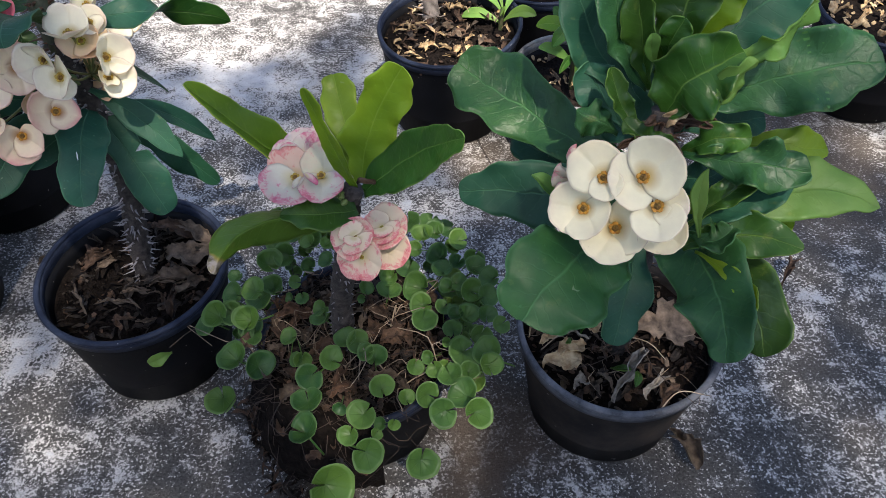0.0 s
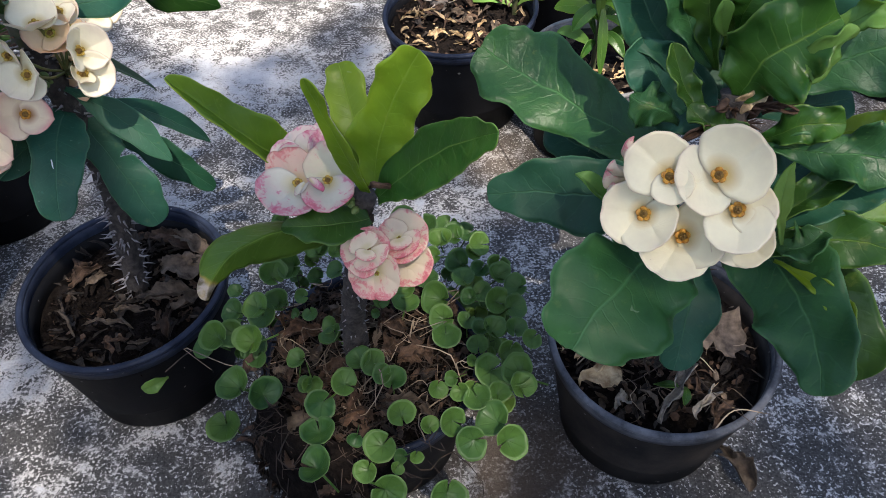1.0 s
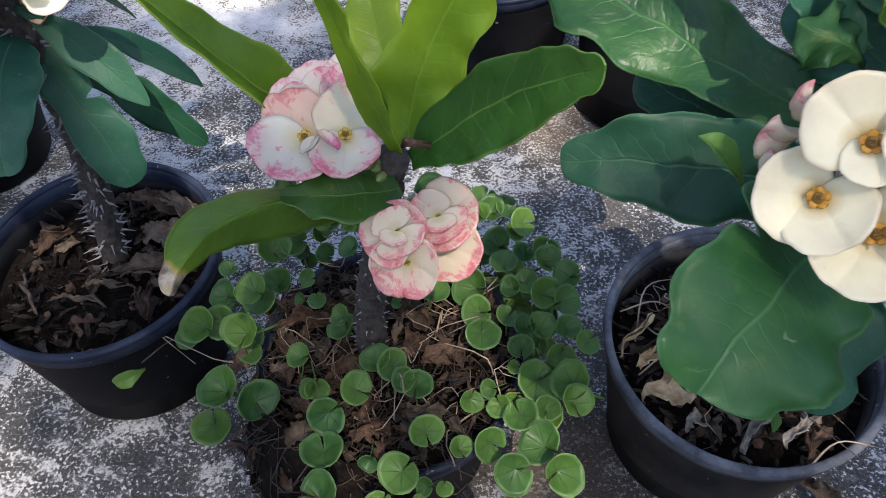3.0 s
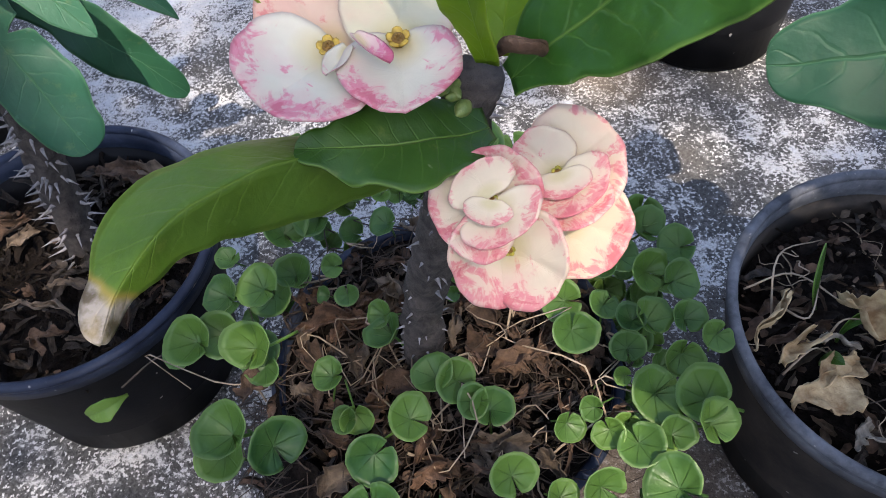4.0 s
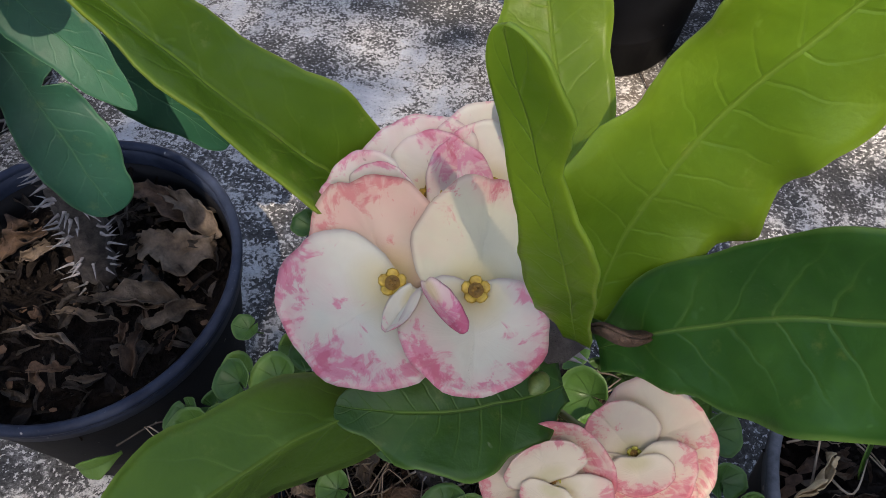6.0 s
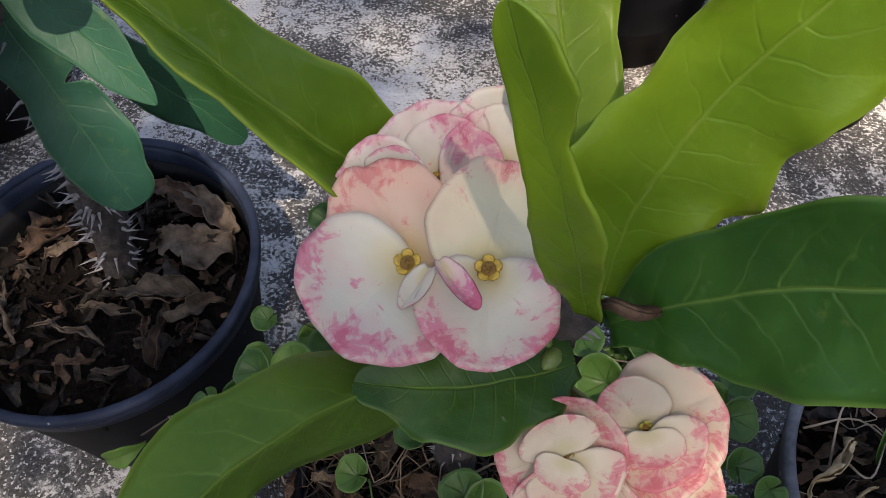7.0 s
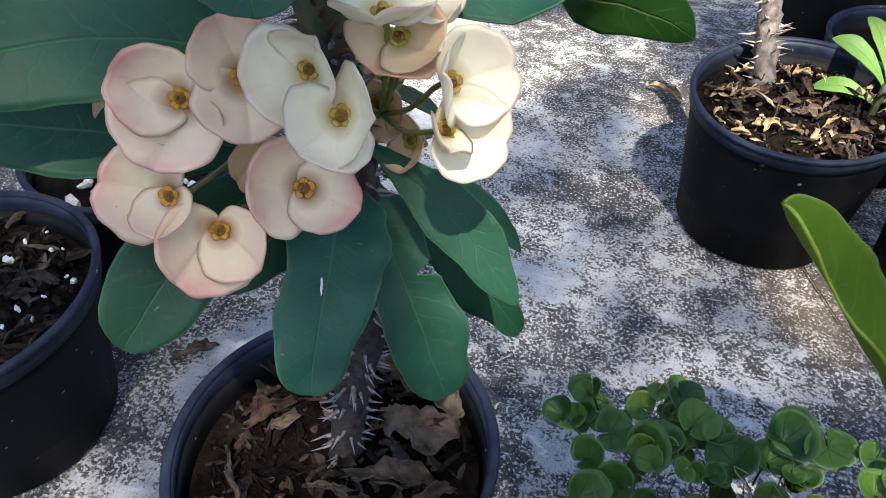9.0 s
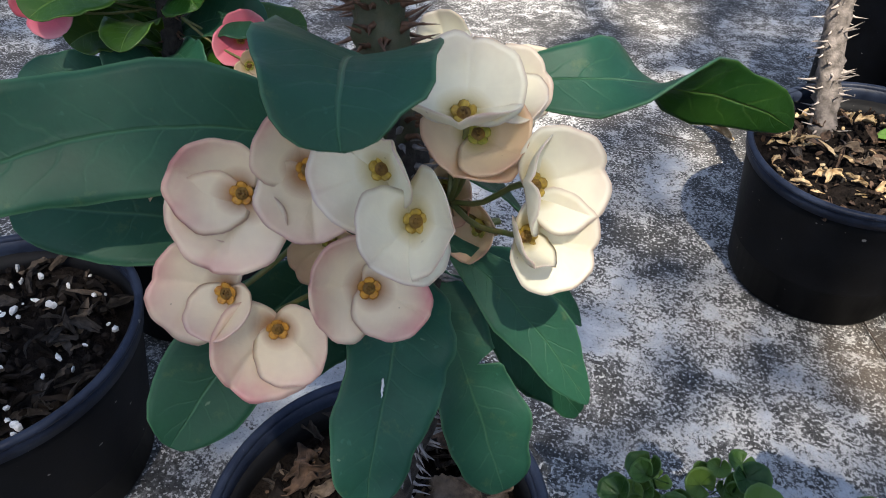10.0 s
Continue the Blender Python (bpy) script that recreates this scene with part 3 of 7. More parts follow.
    faces2 = faces + [tuple(q + top for q in f[::-1]) for f in faces]
    index2 = index + [1] * len(faces)
    ring = [j for j in range(k)] + [i * k + nv for i in range(1, nu + 1)] + [nu * k + j for j in range(nv - 1, -1, -1)] + [i * k for i in range(nu - 1, 0, -1)]
    for q in range(len(ring)):
        x, y = ring[q], ring[(q + 1) % len(ring)]
        f = (x, y, y + top, x + top)
        faces2.append(f if sign < 0 else f[::-1])
        index2.append(0)
    return mesh_of("blade", allv, faces2, uvs + uvs, index2)


def tube(points, radii, sides=8, lump=0.0, cap=True):
    """Verts and faces of a tube along points."""
    verts, faces = [], []
    pts = [Vector(p) for p in points]
    ref = Vector((0.31, 0.17, 0.93)).normalized()
    for i, p in enumerate(pts):
        d = (pts[min(i + 1, len(pts) - 1)] - pts[max(i - 1, 0)]).normalized()
        if abs(d.dot(ref)) > 0.95:
            r1 = Vector((1, 0, 0))
        else:
            r1 = ref
        x = d.cross(r1).normalized()
        y = d.cross(x)
        r = radii[i] if isinstance(radii, (list, tuple)) else radii
        for j in range(sides):
            a = 2 * math.pi * j / sides
            q = r * (1 + (noise.noise((p + x * math.cos(a) * 0.02 + y * math.sin(a) * 0.02) * 130) * lump if lump else 0))
            verts.append(p + (x * math.cos(a) + y * math.sin(a)) * q)
    for i in range(len(pts) - 1):
        for j in range(sides):
            k = (j + 1) % sides
            faces.append((i * sides + j, i * sides + k, (i + 1) * sides + k, (i + 1) * sides + j))
    if cap:
        faces.append(tuple(range(sides))[::-1])
        faces.append(tuple((len(pts) - 1) * sides + j for j in range(sides)))
    return verts, faces


def join(lists):
    verts, faces = [], []
    for v, f in lists:
        k = len(verts)
        verts += v
        faces += [tuple(q + k for q in x) for x in f]
    return verts, faces


def arc(points, n):
    """A smooth line through points (Catmull-Rom)."""
    P = [Vector(p) for p in points]
    P = [2 * P[0] - P[1]] + P + [2 * P[-1] - P[-2]]
    out = []
    segs = len(P) - 3
    for i in range(n + 1):
        s = min(i / n * segs, segs - 1e-6)
        k = int(s)
        t = s - k
        a, b, c, d = P[k:k + 4]
        out.append(0.5 * (2 * b + (c - a) * t + (2 * a - 5 * b + 4 * c - d) * t * t + (3 * b - a - 3 * c + d) * t ** 3))
    return out


def leaf(plant, base, mid, tip, width, face, mats=None, label="", **kw):
    kw.setdefault("seed", int(abs(base[0] * 7919 + tip[1] * 104729 + tip[2] * 1299709)))
    return part("leaf", blade(base, mid, tip, width, face, **kw), mats or (LEAF_DARK, LEAF_DARK_UNDER), plant, label)


# ---- flower: two or more broad bracts round a small cup ----
BRACT_MESHES = {}


def bract_mesh(kind):
    """A unit bract: heart at the origin, one long, a little cupped and wavy, lifted nowhere."""
    if kind in BRACT_MESHES:
        return BRACT_MESHES[kind]
    rnd = random.Random(kind * 31 + 5)
    ph = [rnd.uniform(0, 6.28) for _ in range(4)]
    cup = rnd.uniform(0.22, 0.38)
    half = rnd.uniform(0.56, 0.64)
    rings, segs = 8, 44
    verts, uvs, faces = [], [], []
    cx = 0.43

    def surf(x, y):
        r2 = (x - 0.30) ** 2 + y * y
        return cup * r2 + 0.035 * math.sin(5 * x + ph[0]) * y + 0.03 * math.sin(6 * y + ph[1]) * x - 0.05 * math.exp(-((y / 0.06) ** 2)) * x

    for i in range(rings + 1):
        f = i / rings
        for j in range(segs):
            a = 2 * math.pi * j / segs
            rim = 1 + 0.020 * math.sin(5 * a + ph[2]) + 0.012 * math.sin(11 * a + ph[3])
            notch = 1 - 0.16 * math.exp(-((min(abs(a - math.pi), 1.5)) / 0.30) ** 2)
            tipn = 1 - 0.05 * math.exp(-((math.sin(a / 2) / 0.10) ** 2))
            x = cx + math.cos(a) * 0.57 * f * (rim * notch * tipn)
            y = math.sin(a) * half * f * rim * (1 - 0.10 * math.cos(a))
            verts.append(Vector((x, y, surf(x, y))))
            # distance from the heart, brought to 1 along the rim
            d0 = math.hypot(x, y)
            uvs.append((min(d0, 1.0) * (1 - f ** 4) + f ** 4 * min(1.0, max(0.0, 0.25 + 0.75 * (0.5 + 0.5 * math.cos(a)) ** 0.4 + (0.0))), a / (2 * math.pi)))
    for i in range(rings):
        for j in range(segs):
            k = (j + 1) % segs
            faces.append((i * segs + j, (i + 1) * segs + j, (i + 1) * segs + k, i * segs + k))
    n = len(verts)
    thick = 0.012
    allv = verts + [v - Vector((0, 0, thick)) for v in verts]
    f2 = faces + [tuple(q + n for q in f[::-1]) for f in faces]
    for j in range(segs):
        k = (j + 1) % segs
        a, b = rings * segs + j, rings * segs + k
        f2.append((a, a + n, b + n, b))
    me = mesh_of("bract", allv, f2, uvs + uvs)
    lay = me.uv_layers.new(name="rim")
    idx = np.empty(len(me.loops), dtype=np.int32)
    me.loops.foreach_get("vertex_index", idx)
    lay.data.foreach_set("uv", np.stack((((idx % n) // segs) / rings, np.zeros(len(idx))), axis=1).astype(np.float32).ravel())
    BRACT_MESHES[kind] = me
    return me


BRACT_VARIANTS = {}
FLOWER_COUNT = [0]
HUBS = {}
ORANGE_HEARTS = set()


def heart_geometry(c, n, ax, r):
    """The cup in the middle: five round glands in a ring and a few short stamens."""
    ay = n.cross(ax)
    pieces = []
    for k in range(5):
        a = 2 * math.pi * k / 5 + 0.3
        o = c + (ax * math.cos(a) + ay * math.sin(a)) * r * 0.58 + n * r * 0.26
        vs, fs = [], []
        for i in range(5):
            th = math.pi * i / 4
            for j in range(8):
                q = 2 * math.pi * j / 8
                rad = (ax * math.cos(a) + ay * math.sin(a))
                tang = n.cross(rad)
                vs.append(o + rad * (math.sin(th) * math.cos(q) * r * 0.36) + tang * (math.sin(th) * math.sin(q) * r * 0.44) + n * (math.cos(th) * r * 0.10 + math.sin(th) * math.cos(q) * r * 0.18))
        for i in range(4):
            for j in range(8):
                k2 = (j + 1) % 8
                fs.append((i * 8 + j, (i + 1) * 8 + j, (i + 1) * 8 + k2, i * 8 + k2))
        pieces.append((vs, fs))
    rim_faces = sum(len(q[1]) for q in pieces)
    pieces.append(tube([c - n * r * 0.9, c - n * r * 0.2, c + n * r * 0.30], [r * 0.30, r * 0.62, r * 0.50], 10))
    for k in range(5):
        a = 2 * math.pi * k / 5 + 0.9
        o = c + (ax * math.cos(a) + ay * math.sin(a)) * r * 0.22
        pieces.append(tube([o, o + n * r * 0.50], [r * 0.09, r * 0.12], 5))
    v, f = join(pieces)
    return v, f, [0] * rim_faces + [1] * (len(f) - rim_faces)


def flower(plant, c, n, ax, angles, length, mat, lift=22, wide=1.0):
    FLOWER_COUNT[0] += 1
    seed = FLOWER_COUNT[0]
    rnd = random.Random(seed)
    c, n = Vector(c), unit(n)
    ax = (Vector(ax) - n * Vector(ax).dot(n)).normalized()
    heart = {"bract_cream": HEART_YELLOW, "bract_blush": HEART_ORANGE, "bract_splash": HEART_YELLOW, "bract_milk": HEART_YELLOW, "bract_rose": HEART_GREEN, "bract_peach": HEART_GREEN, "bract_white": HEART_ORANGE, "bract_pink": HEART_ORANGE}[mat.name]
    if plant.name in ORANGE_HEARTS:
        heart = HEART_ORANGE
    r = {"bract_rose": 0.0021, "bract_splash": 0.0038, "bract_milk": 0.0038}.get(mat.name, 0.0044)
    if mat.name in ("bract_splash", "bract_rose", "bract_milk"):
        wide = 1.22
    elif mat.name in ("bract_cream", "bract_white"):
        wide = 1.10
    depth = 1.8 if mat.name in ("bract_cream", "bract_blush", "bract_peach") else 1.0
    v, f, which = heart_geometry(c + n * 0.0006, n, ax, r)
    core = part("flower", mesh_of("flower", v, f, None, which), (heart, HEART_DARK), plant, "small ringed flower cup")
    for i, (ang, scale, *own) in enumerate(angles):
        inner = i >= 2
        skin = mat
        if own and isinstance(own[-1], bpy.types.Material):
            skin = own.pop()
        aside = Vector()
        if len(own) > 3:
            aside = ax * own[3] + n.cross(ax) * own[4] + n * own[5]
        key = (skin.name, (seed + i) % 4)
        if key not in BRACT_VARIANTS:
            me = bract_mesh(key[1]).copy()
            BRACT_VARIANTS[key] = me
        me = BRACT_VARIANTS[key]
        size = length * scale
        x = Matrix.Rotation(radians(ang), 3, n) @ ax
        up = radians(own[1] if len(own) > 1 else lift + (22 if inner else 0) + rnd.uniform(-4, 4))
        d = x * math.cos(up) + n * math.sin(up)
        side = n.cross(x).normalized()
        if len(own) > 2:
            side = Matrix.Rotation(radians(own[2]), 3, d) @ side
        nz = d.cross(side).normalized()
        m = Matrix(((d.x, side.x, nz.x, 0), (d.y, side.y, nz.y, 0), (d.z, side.z, nz.z, 0), (0, 0, 0, 1)))
        m = Matrix.Translation(c + aside + d * (size * 0.10 if inner else -0.0010) - n * (0.0015 - 0.0011 * i)) @ m @ Matrix.Diagonal((size, size * (own[0] if own else wide), size * depth, 1))
        part("bract", me, skin, core, "", m)
    hub = HUBS.get(plant.name)
    if hub:
        h = min(hub, key=lambda q: (Vector(q) - c).length)
        back = c - n * 0.012
        pts = arc([c - n * 0.002, back, (back + Vector(h)) / 2 + Vector((0, 0, -0.004)), Vector(h)], 8)
        v, f = tube(pts, [0.0011] * 9, 6)
        part("flower_stalk", mesh_of("flower_stalk", v, f), STALK, plant)
    return core


def thorny_stem(plant, points, r0, r1, thorns, mats=(BARK, THORN), length=0.009, seed=1, n=36):
    rnd = random.Random(seed)
    pts = arc(points, n)
    rad = [r0 + (r1 - r0) * i / n for i in range(n + 1)]
    v, f = tube(pts, rad, 14, 0.35)
    stem = part("stem", mesh_of("stem", v, f), mats[0], plant, "thick grey-brown spiny stem")
    pieces = []
    for k in range(thorns):
        s = rnd.random()
        i = min(int(s * n), n - 1)
        p = pts[i].lerp(pts[i + 1], s * n - i)
        d = (pts[i + 1] - pts[i]).normalized()
        a = rnd.uniform(0, 6.283)
        x = d.cross(Vector((0.2, 0.9, 0.3))).normalized()
        y = d.cross(x)
        o = x * math.cos(a) + y * math.sin(a)
        o = (o + d * rnd.uniform(-0.35, 0.45)).normalized()
        ln = length * rnd.uniform(0.55, 1.3)
        b0 = p + o * rad[i] * 0.75
        bend = Vector((rnd.uniform(-1, 1), rnd.uniform(-1, 1), rnd.uniform(-1, 1))) * ln * 0.10
        pieces.append(tube([b0, b0 + o * ln * 0.35 + bend, b0 + o * ln], [r0 * 0.17, r0 * 0.08, r0 * 0.008], 5, cap=False))
    v, f = join(pieces)
    tagged(part("thorn_cover", mesh_of("thorn_cover", v, f), mats[1], stem, "thin grey spines"), kind="stuff")
    return stem


# ---- pots ----
def lathe(profile, segs, place, shear=(0, 0), height=1.0, lump=0.0):
    """Turns (radius, z) rows round the vertical; shear tips the rim plane while the foot stays flat."""
    verts, faces = [], []
    for r, z in profile:
        for j in range(segs):
            a = 2 * math.pi * j / segs
            q = r * (1 + lump * math.sin(2 * a + place[0] * 40))
            x, y = q * math.cos(a), q * math.sin(a)
            k = max(0.0, z / height)
            verts.append(Vector((place[0] + x, place[1] + y, z - k * (shear[0] * x + shear[1] * y))))
    for i in range(len(profile) - 1):
        for j in range(segs):
            k = (j + 1) % segs
            faces.append((i * segs + j, i * segs + k, (i + 1) * segs + k, (i + 1) * segs + j))
    return verts, faces


def pot(name, x, y, r, h, foot, soil, shear=(0, 0), label="", lip=None, group="black nursery pots", ribs=0, body_mat=None):
    """A nursery pot: tapered wall with a step below a rolled rim, an open inside and a flat foot."""
    ob = thing(name, (x, y, 0), label, "plant pot", group)
    outer = [(0.0, 0.003), (foot - 0.006, 0.003), (foot - 0.003, 0.0), (foot, 0.003)]
    top = r - 0.0055
    steps = 14
    for i in range(1, steps + 1):
        q = i / steps
        rr = foot + (top - foot) * q ** 0.85
        if ribs and q < 0.35:
            rr += 0.0016 * math.sin(q * ribs * 6.283)
        outer.append((rr, 0.003 + (h - 0.018 - 0.003) * q))
    inner = [(top - 0.0022, h - 0.016), (top - 0.0030, h * 0.8), (foot + (top - foot) * 0.55, h * 0.5), (foot + 0.004, 0.010), (0.0, 0.010)]
    v, f = lathe(outer + inner, 56, (x, y), shear, h, 0.006)
    part("body", mesh_of("body", v, f), body_mat or POT_BLACK, ob, "tapered black plastic wall")
    c = 0.0035
    ring = []
    for i in range(13):
        a = -math.pi / 2 + 2 * math.pi * i / 12
        ring.append((r - c + c * math.cos(a), h - c + c * 0.9 * math.sin(a)))
    skirt = [(r - 0.0066, h - 0.019), (r - 0.0030, h - 0.0185), (r - 0.0022, h - 0.010), (r - 0.0030, h - 0.004), (r - 0.0070, h - 0.004), (r - 0.0078, h - 0.012), (r - 0.0066, h - 0.019)]
    a = lathe(ring, 72, (x, y), shear, h, 0.006)
    b = lathe(skirt, 72, (x, y), shear, h, 0.006)
    v, f = join([a, b])
    part("rim", mesh_of("rim", v, f), lip or POT_RIM, ob, "scuffed rolled rim")
    # soil: a lumpy disc just inside the wall
    rs = foot + (top - foot) * (soil / h) ** 0.85 - 0.001
    segs, rings = 56, 16
    vs, fs = [Vector((x, y, soil))], []
    for i in range(1, rings + 1):
        for j in range(segs):
            an = 2 * math.pi * j / segs
            q = rs * i / rings
            px, py = x + q * math.cos(an), y + q * math.sin(an)
            k = noise.noise(Vector((px, py, soil)) * 55) * 0.006 + noise.noise(Vector((px, py, soil)) * 150) * 0.004
            kk = soil / h
            vs.append(Vector((px, py, soil + k * (1 if i < rings else 0.3) - kk * (shear[0] * (px - x) + shear[1] * (py - y)))))
    for j in range(segs):
        fs.append((0, 1 + j, 1 + (j + 1) % segs))
    for i in range(rings - 1):
        for j in range(segs):
            k = (j + 1) % segs
            fs.append((1 + i * segs + j, 1 + (i + 1) * segs + j, 1 + (i + 1) * segs + k, 1 + i * segs + k))
    part("soil", mesh_of("soil", vs, fs), SOIL, ob, "dark crumbly potting soil")
    return ob, rs


GOLD = 0.618
ICO = [(-GOLD, 1, 0), (GOLD, 1, 0), (-GOLD, -1, 0), (GOLD, -1, 0), (0, -GOLD, 1), (0, GOLD, 1), (0, -GOLD, -1), (0, GOLD, -1), (1, 0, -GOLD), (1, 0, GOLD), (-1, 0, -GOLD), (-1, 0, GOLD)]
ICO_FACES = [(0, 11, 5), (0, 5, 1), (0, 1, 7), (0, 7, 10), (0, 10, 11), (1, 5, 9), (5, 11, 4), (11, 10, 2), (10, 7, 6), (7, 1, 8), (3, 9, 4), (3, 4, 2), (3, 2, 6), (3, 6, 8), (3, 8, 9), (4, 9, 5), (2, 4, 11), (6, 2, 10), (8, 6, 7), (9, 8, 1)]


def crumbs(name, x, y, rs, z, n, size, mat, label, seed, shear=(0, 0), inner=0.0, flat=1.0):
    """Loose crumbs strewn over a round bed, joined."""
    rnd = random.Random(seed)
    pieces = []
    for _ in range(n):
        a, q = rnd.uniform(0, 6.283), rs * math.sqrt(rnd.uniform(inner, 0.94))
        s = size * rnd.uniform(0.4, 1.4)
        px, py = x + q * math.cos(a), y + q * math.sin(a)
        c = Vector((px, py, z + s * 0.35 - shear[0] * (px - x) - shear[1] * (py - y)))
        rot = Euler((rnd.uniform(0, 6), rnd.uniform(0, 6), rnd.uniform(0, 6)) if flat == 1.0 else (rnd.gauss(0, 0.5), rnd.gauss(0, 0.5), rnd.uniform(0, 6))).to_matrix()
        st = Vector((rnd.uniform(0.7, 1.6), rnd.uniform(0.6, 1.0), rnd.uniform(0.4, 0.8) * flat)) * s
        vs = [c + rot @ Vector([w * q * rnd.uniform(0.38, 0.60) for w, q in zip(p, st)]) for p in ICO]
        pieces.append((vs, ICO_FACES))
    v, f = join(pieces)
    ob = new(name, mesh_of(name, v, f, smooth=False))
    ob.data.materials.append(mat)
    return tagged(ob, label, "litter", "", "stuff")


def dry_leaf(base, tip, width, mat, arch=0.008, face=(0, -0.3, 1), fold=25, curl=0.6, crumple=0.006, seed=0, point=0.4, label="curled dry brown leaf lying on the soil", group="dry leaves on the soil"):
    a, c = Vector(base), Vector(tip)
    b = (a + c) / 2 + Vector((0, 0, arch))
    ob = new("dry_leaf", blade(a, b, c, width, face, fold=fold, curl=curl, wave=0.002, point=point, crumple=crumple, seed=seed, nu=26, nv=12, thick=0.0005, neck=0.25, ragged=0.55))
    ob.data.materials.append(mat)
    ob.data.materials.append(mat)
    return tagged(ob, label, "dry leaf", group)


def strands(name, specs, radius, mat, label, seed, kind="stuff", crook=0.24):
    """Thin crooked strands, joined; specs are (from, to, sag) rows."""
    rnd = random.Random(seed)
    pieces = []
    for a, b, sag in specs:
        a, b = Vector(a), Vector(b)
        L = (b - a).length
        mids = []
        for k in range(1, 4):
            mids.append(a.lerp(b, k / 4) + Vector((rnd.gauss(0, 1), rnd.gauss(0, 1), rnd.gauss(0, 0.6))) * L * crook + Vector((0, 0, -sag * math.sin(math.pi * k / 4))))
        pts = arc([a] + mids + [b], 10)
        r = radius * rnd.uniform(0.5, 1.3)
        pieces.append(tube(pts, [r * (1 - 0.05 * i) for i in range(11)], 5, cap=False))
    v, f = join(pieces)
    ob = new(name, mesh_of(name, v, f))
    ob.data.materials.append(mat)
    return tagged(ob, label, "roots", "", kind)


# ---- the ground: one sheet of weathered concrete ----
v = [Vector((x, y, 0)) for y in (-40, 40) for x in (-40, 40)]
ground = tagged(new("ground", mesh_of("ground", v, [(0, 1, 3, 2)], smooth=False)), "weathered grey concrete yard with pale worn patches", "ground", "", "structure")
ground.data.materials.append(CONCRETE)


# ---- unseen plain walls added to close the place and cut low sky light ----
def unseen_wall(name, x0, y0, x1, y1, h):
    v = [Vector((x, y, z)) for z in (0, h) for x, y in ((x0, y0), (x1, y0), (x1, y1), (x0, y1))]
    f = [(3, 2, 1, 0), (4, 5, 6, 7), (0, 1, 5, 4), (1, 2, 6, 5), (2, 3, 7, 6), (3, 0, 4, 7)]
    ob = tagged(new(name, mesh_of(name, v, f, smooth=False)), "unseen grey plastered wall added around the yard", "wall", "", "structure")
    ob.data.materials.append(PLASTER)


unseen_wall("wall_north", -4.2, 4.4, 4.2, 4.6, 1.8)
unseen_wall("wall_south", -4.2, -5.0, 4.2, -4.8, 1.8)
unseen_wall("wall_west", -4.2, -4.8, -4.0, 4.4, 1.8)
unseen_wall("wall_east", 4.0, -4.8, 4.2, 4.4, 1.8)


# ---- unseen tree added to shade the yard, gaps placed to let sun through ----
GAPS = [((-0.42, 1.46, 0), 0.11), ((-0.58, 1.50, 0), 0.08), ((-0.26, 1.56, 0), 0.05), ((-0.45, 1.78, 0), 0.12), ((-0.18, 1.84, 0), 0.07),
        ((0.062, 0.982, 0), 0.020), ((0.088, 0.942, 0), 0.018), ((-0.01, 1.05, 0.15), 0.014), ((0.075, 1.04, 0.15), 0.024), ((0.03, 1.12, 0.15), 0.012), ((-0.02, 1.16, 0.20), 0.02), ((-0.02, 1.20, 0.30), 0.035), ((0.10, 1.13, 0.20), 0.028),
        ((-0.33, 1.42, 0), 0.07), ((-0.50, 1.42, 0), 0.09), ((-0.42, 1.33, 0), 0.06), ((-0.24, 1.50, 0), 0.04), ((-0.12, 1.53, 0), 0.03), ((0.31, 0.97, 0), 0.02), ((-0.47, 1.74, 0), 0.10),
        ((0.74, 1.00, 0), 0.03), ((0.165, 0.415, 0.12), 0.010), ((0.235, 0.41, 0.12), 0.008), ((0.10, 0.44, 0.10), 0.006), ((0.23, 0.95, 0.13), 0.04), ((0.80, 1.2, 0.17), 0.07), ((0.36, 1.32, 0.2), 0.06)]
SHADE_SPRAYS = [((-0.084, 0.436, 0.388), 0.044, 6), ((-0.015, 0.440, 0.420), 0.050, 5), ((-0.033, 0.408, 0.345), 0.034, 4)]


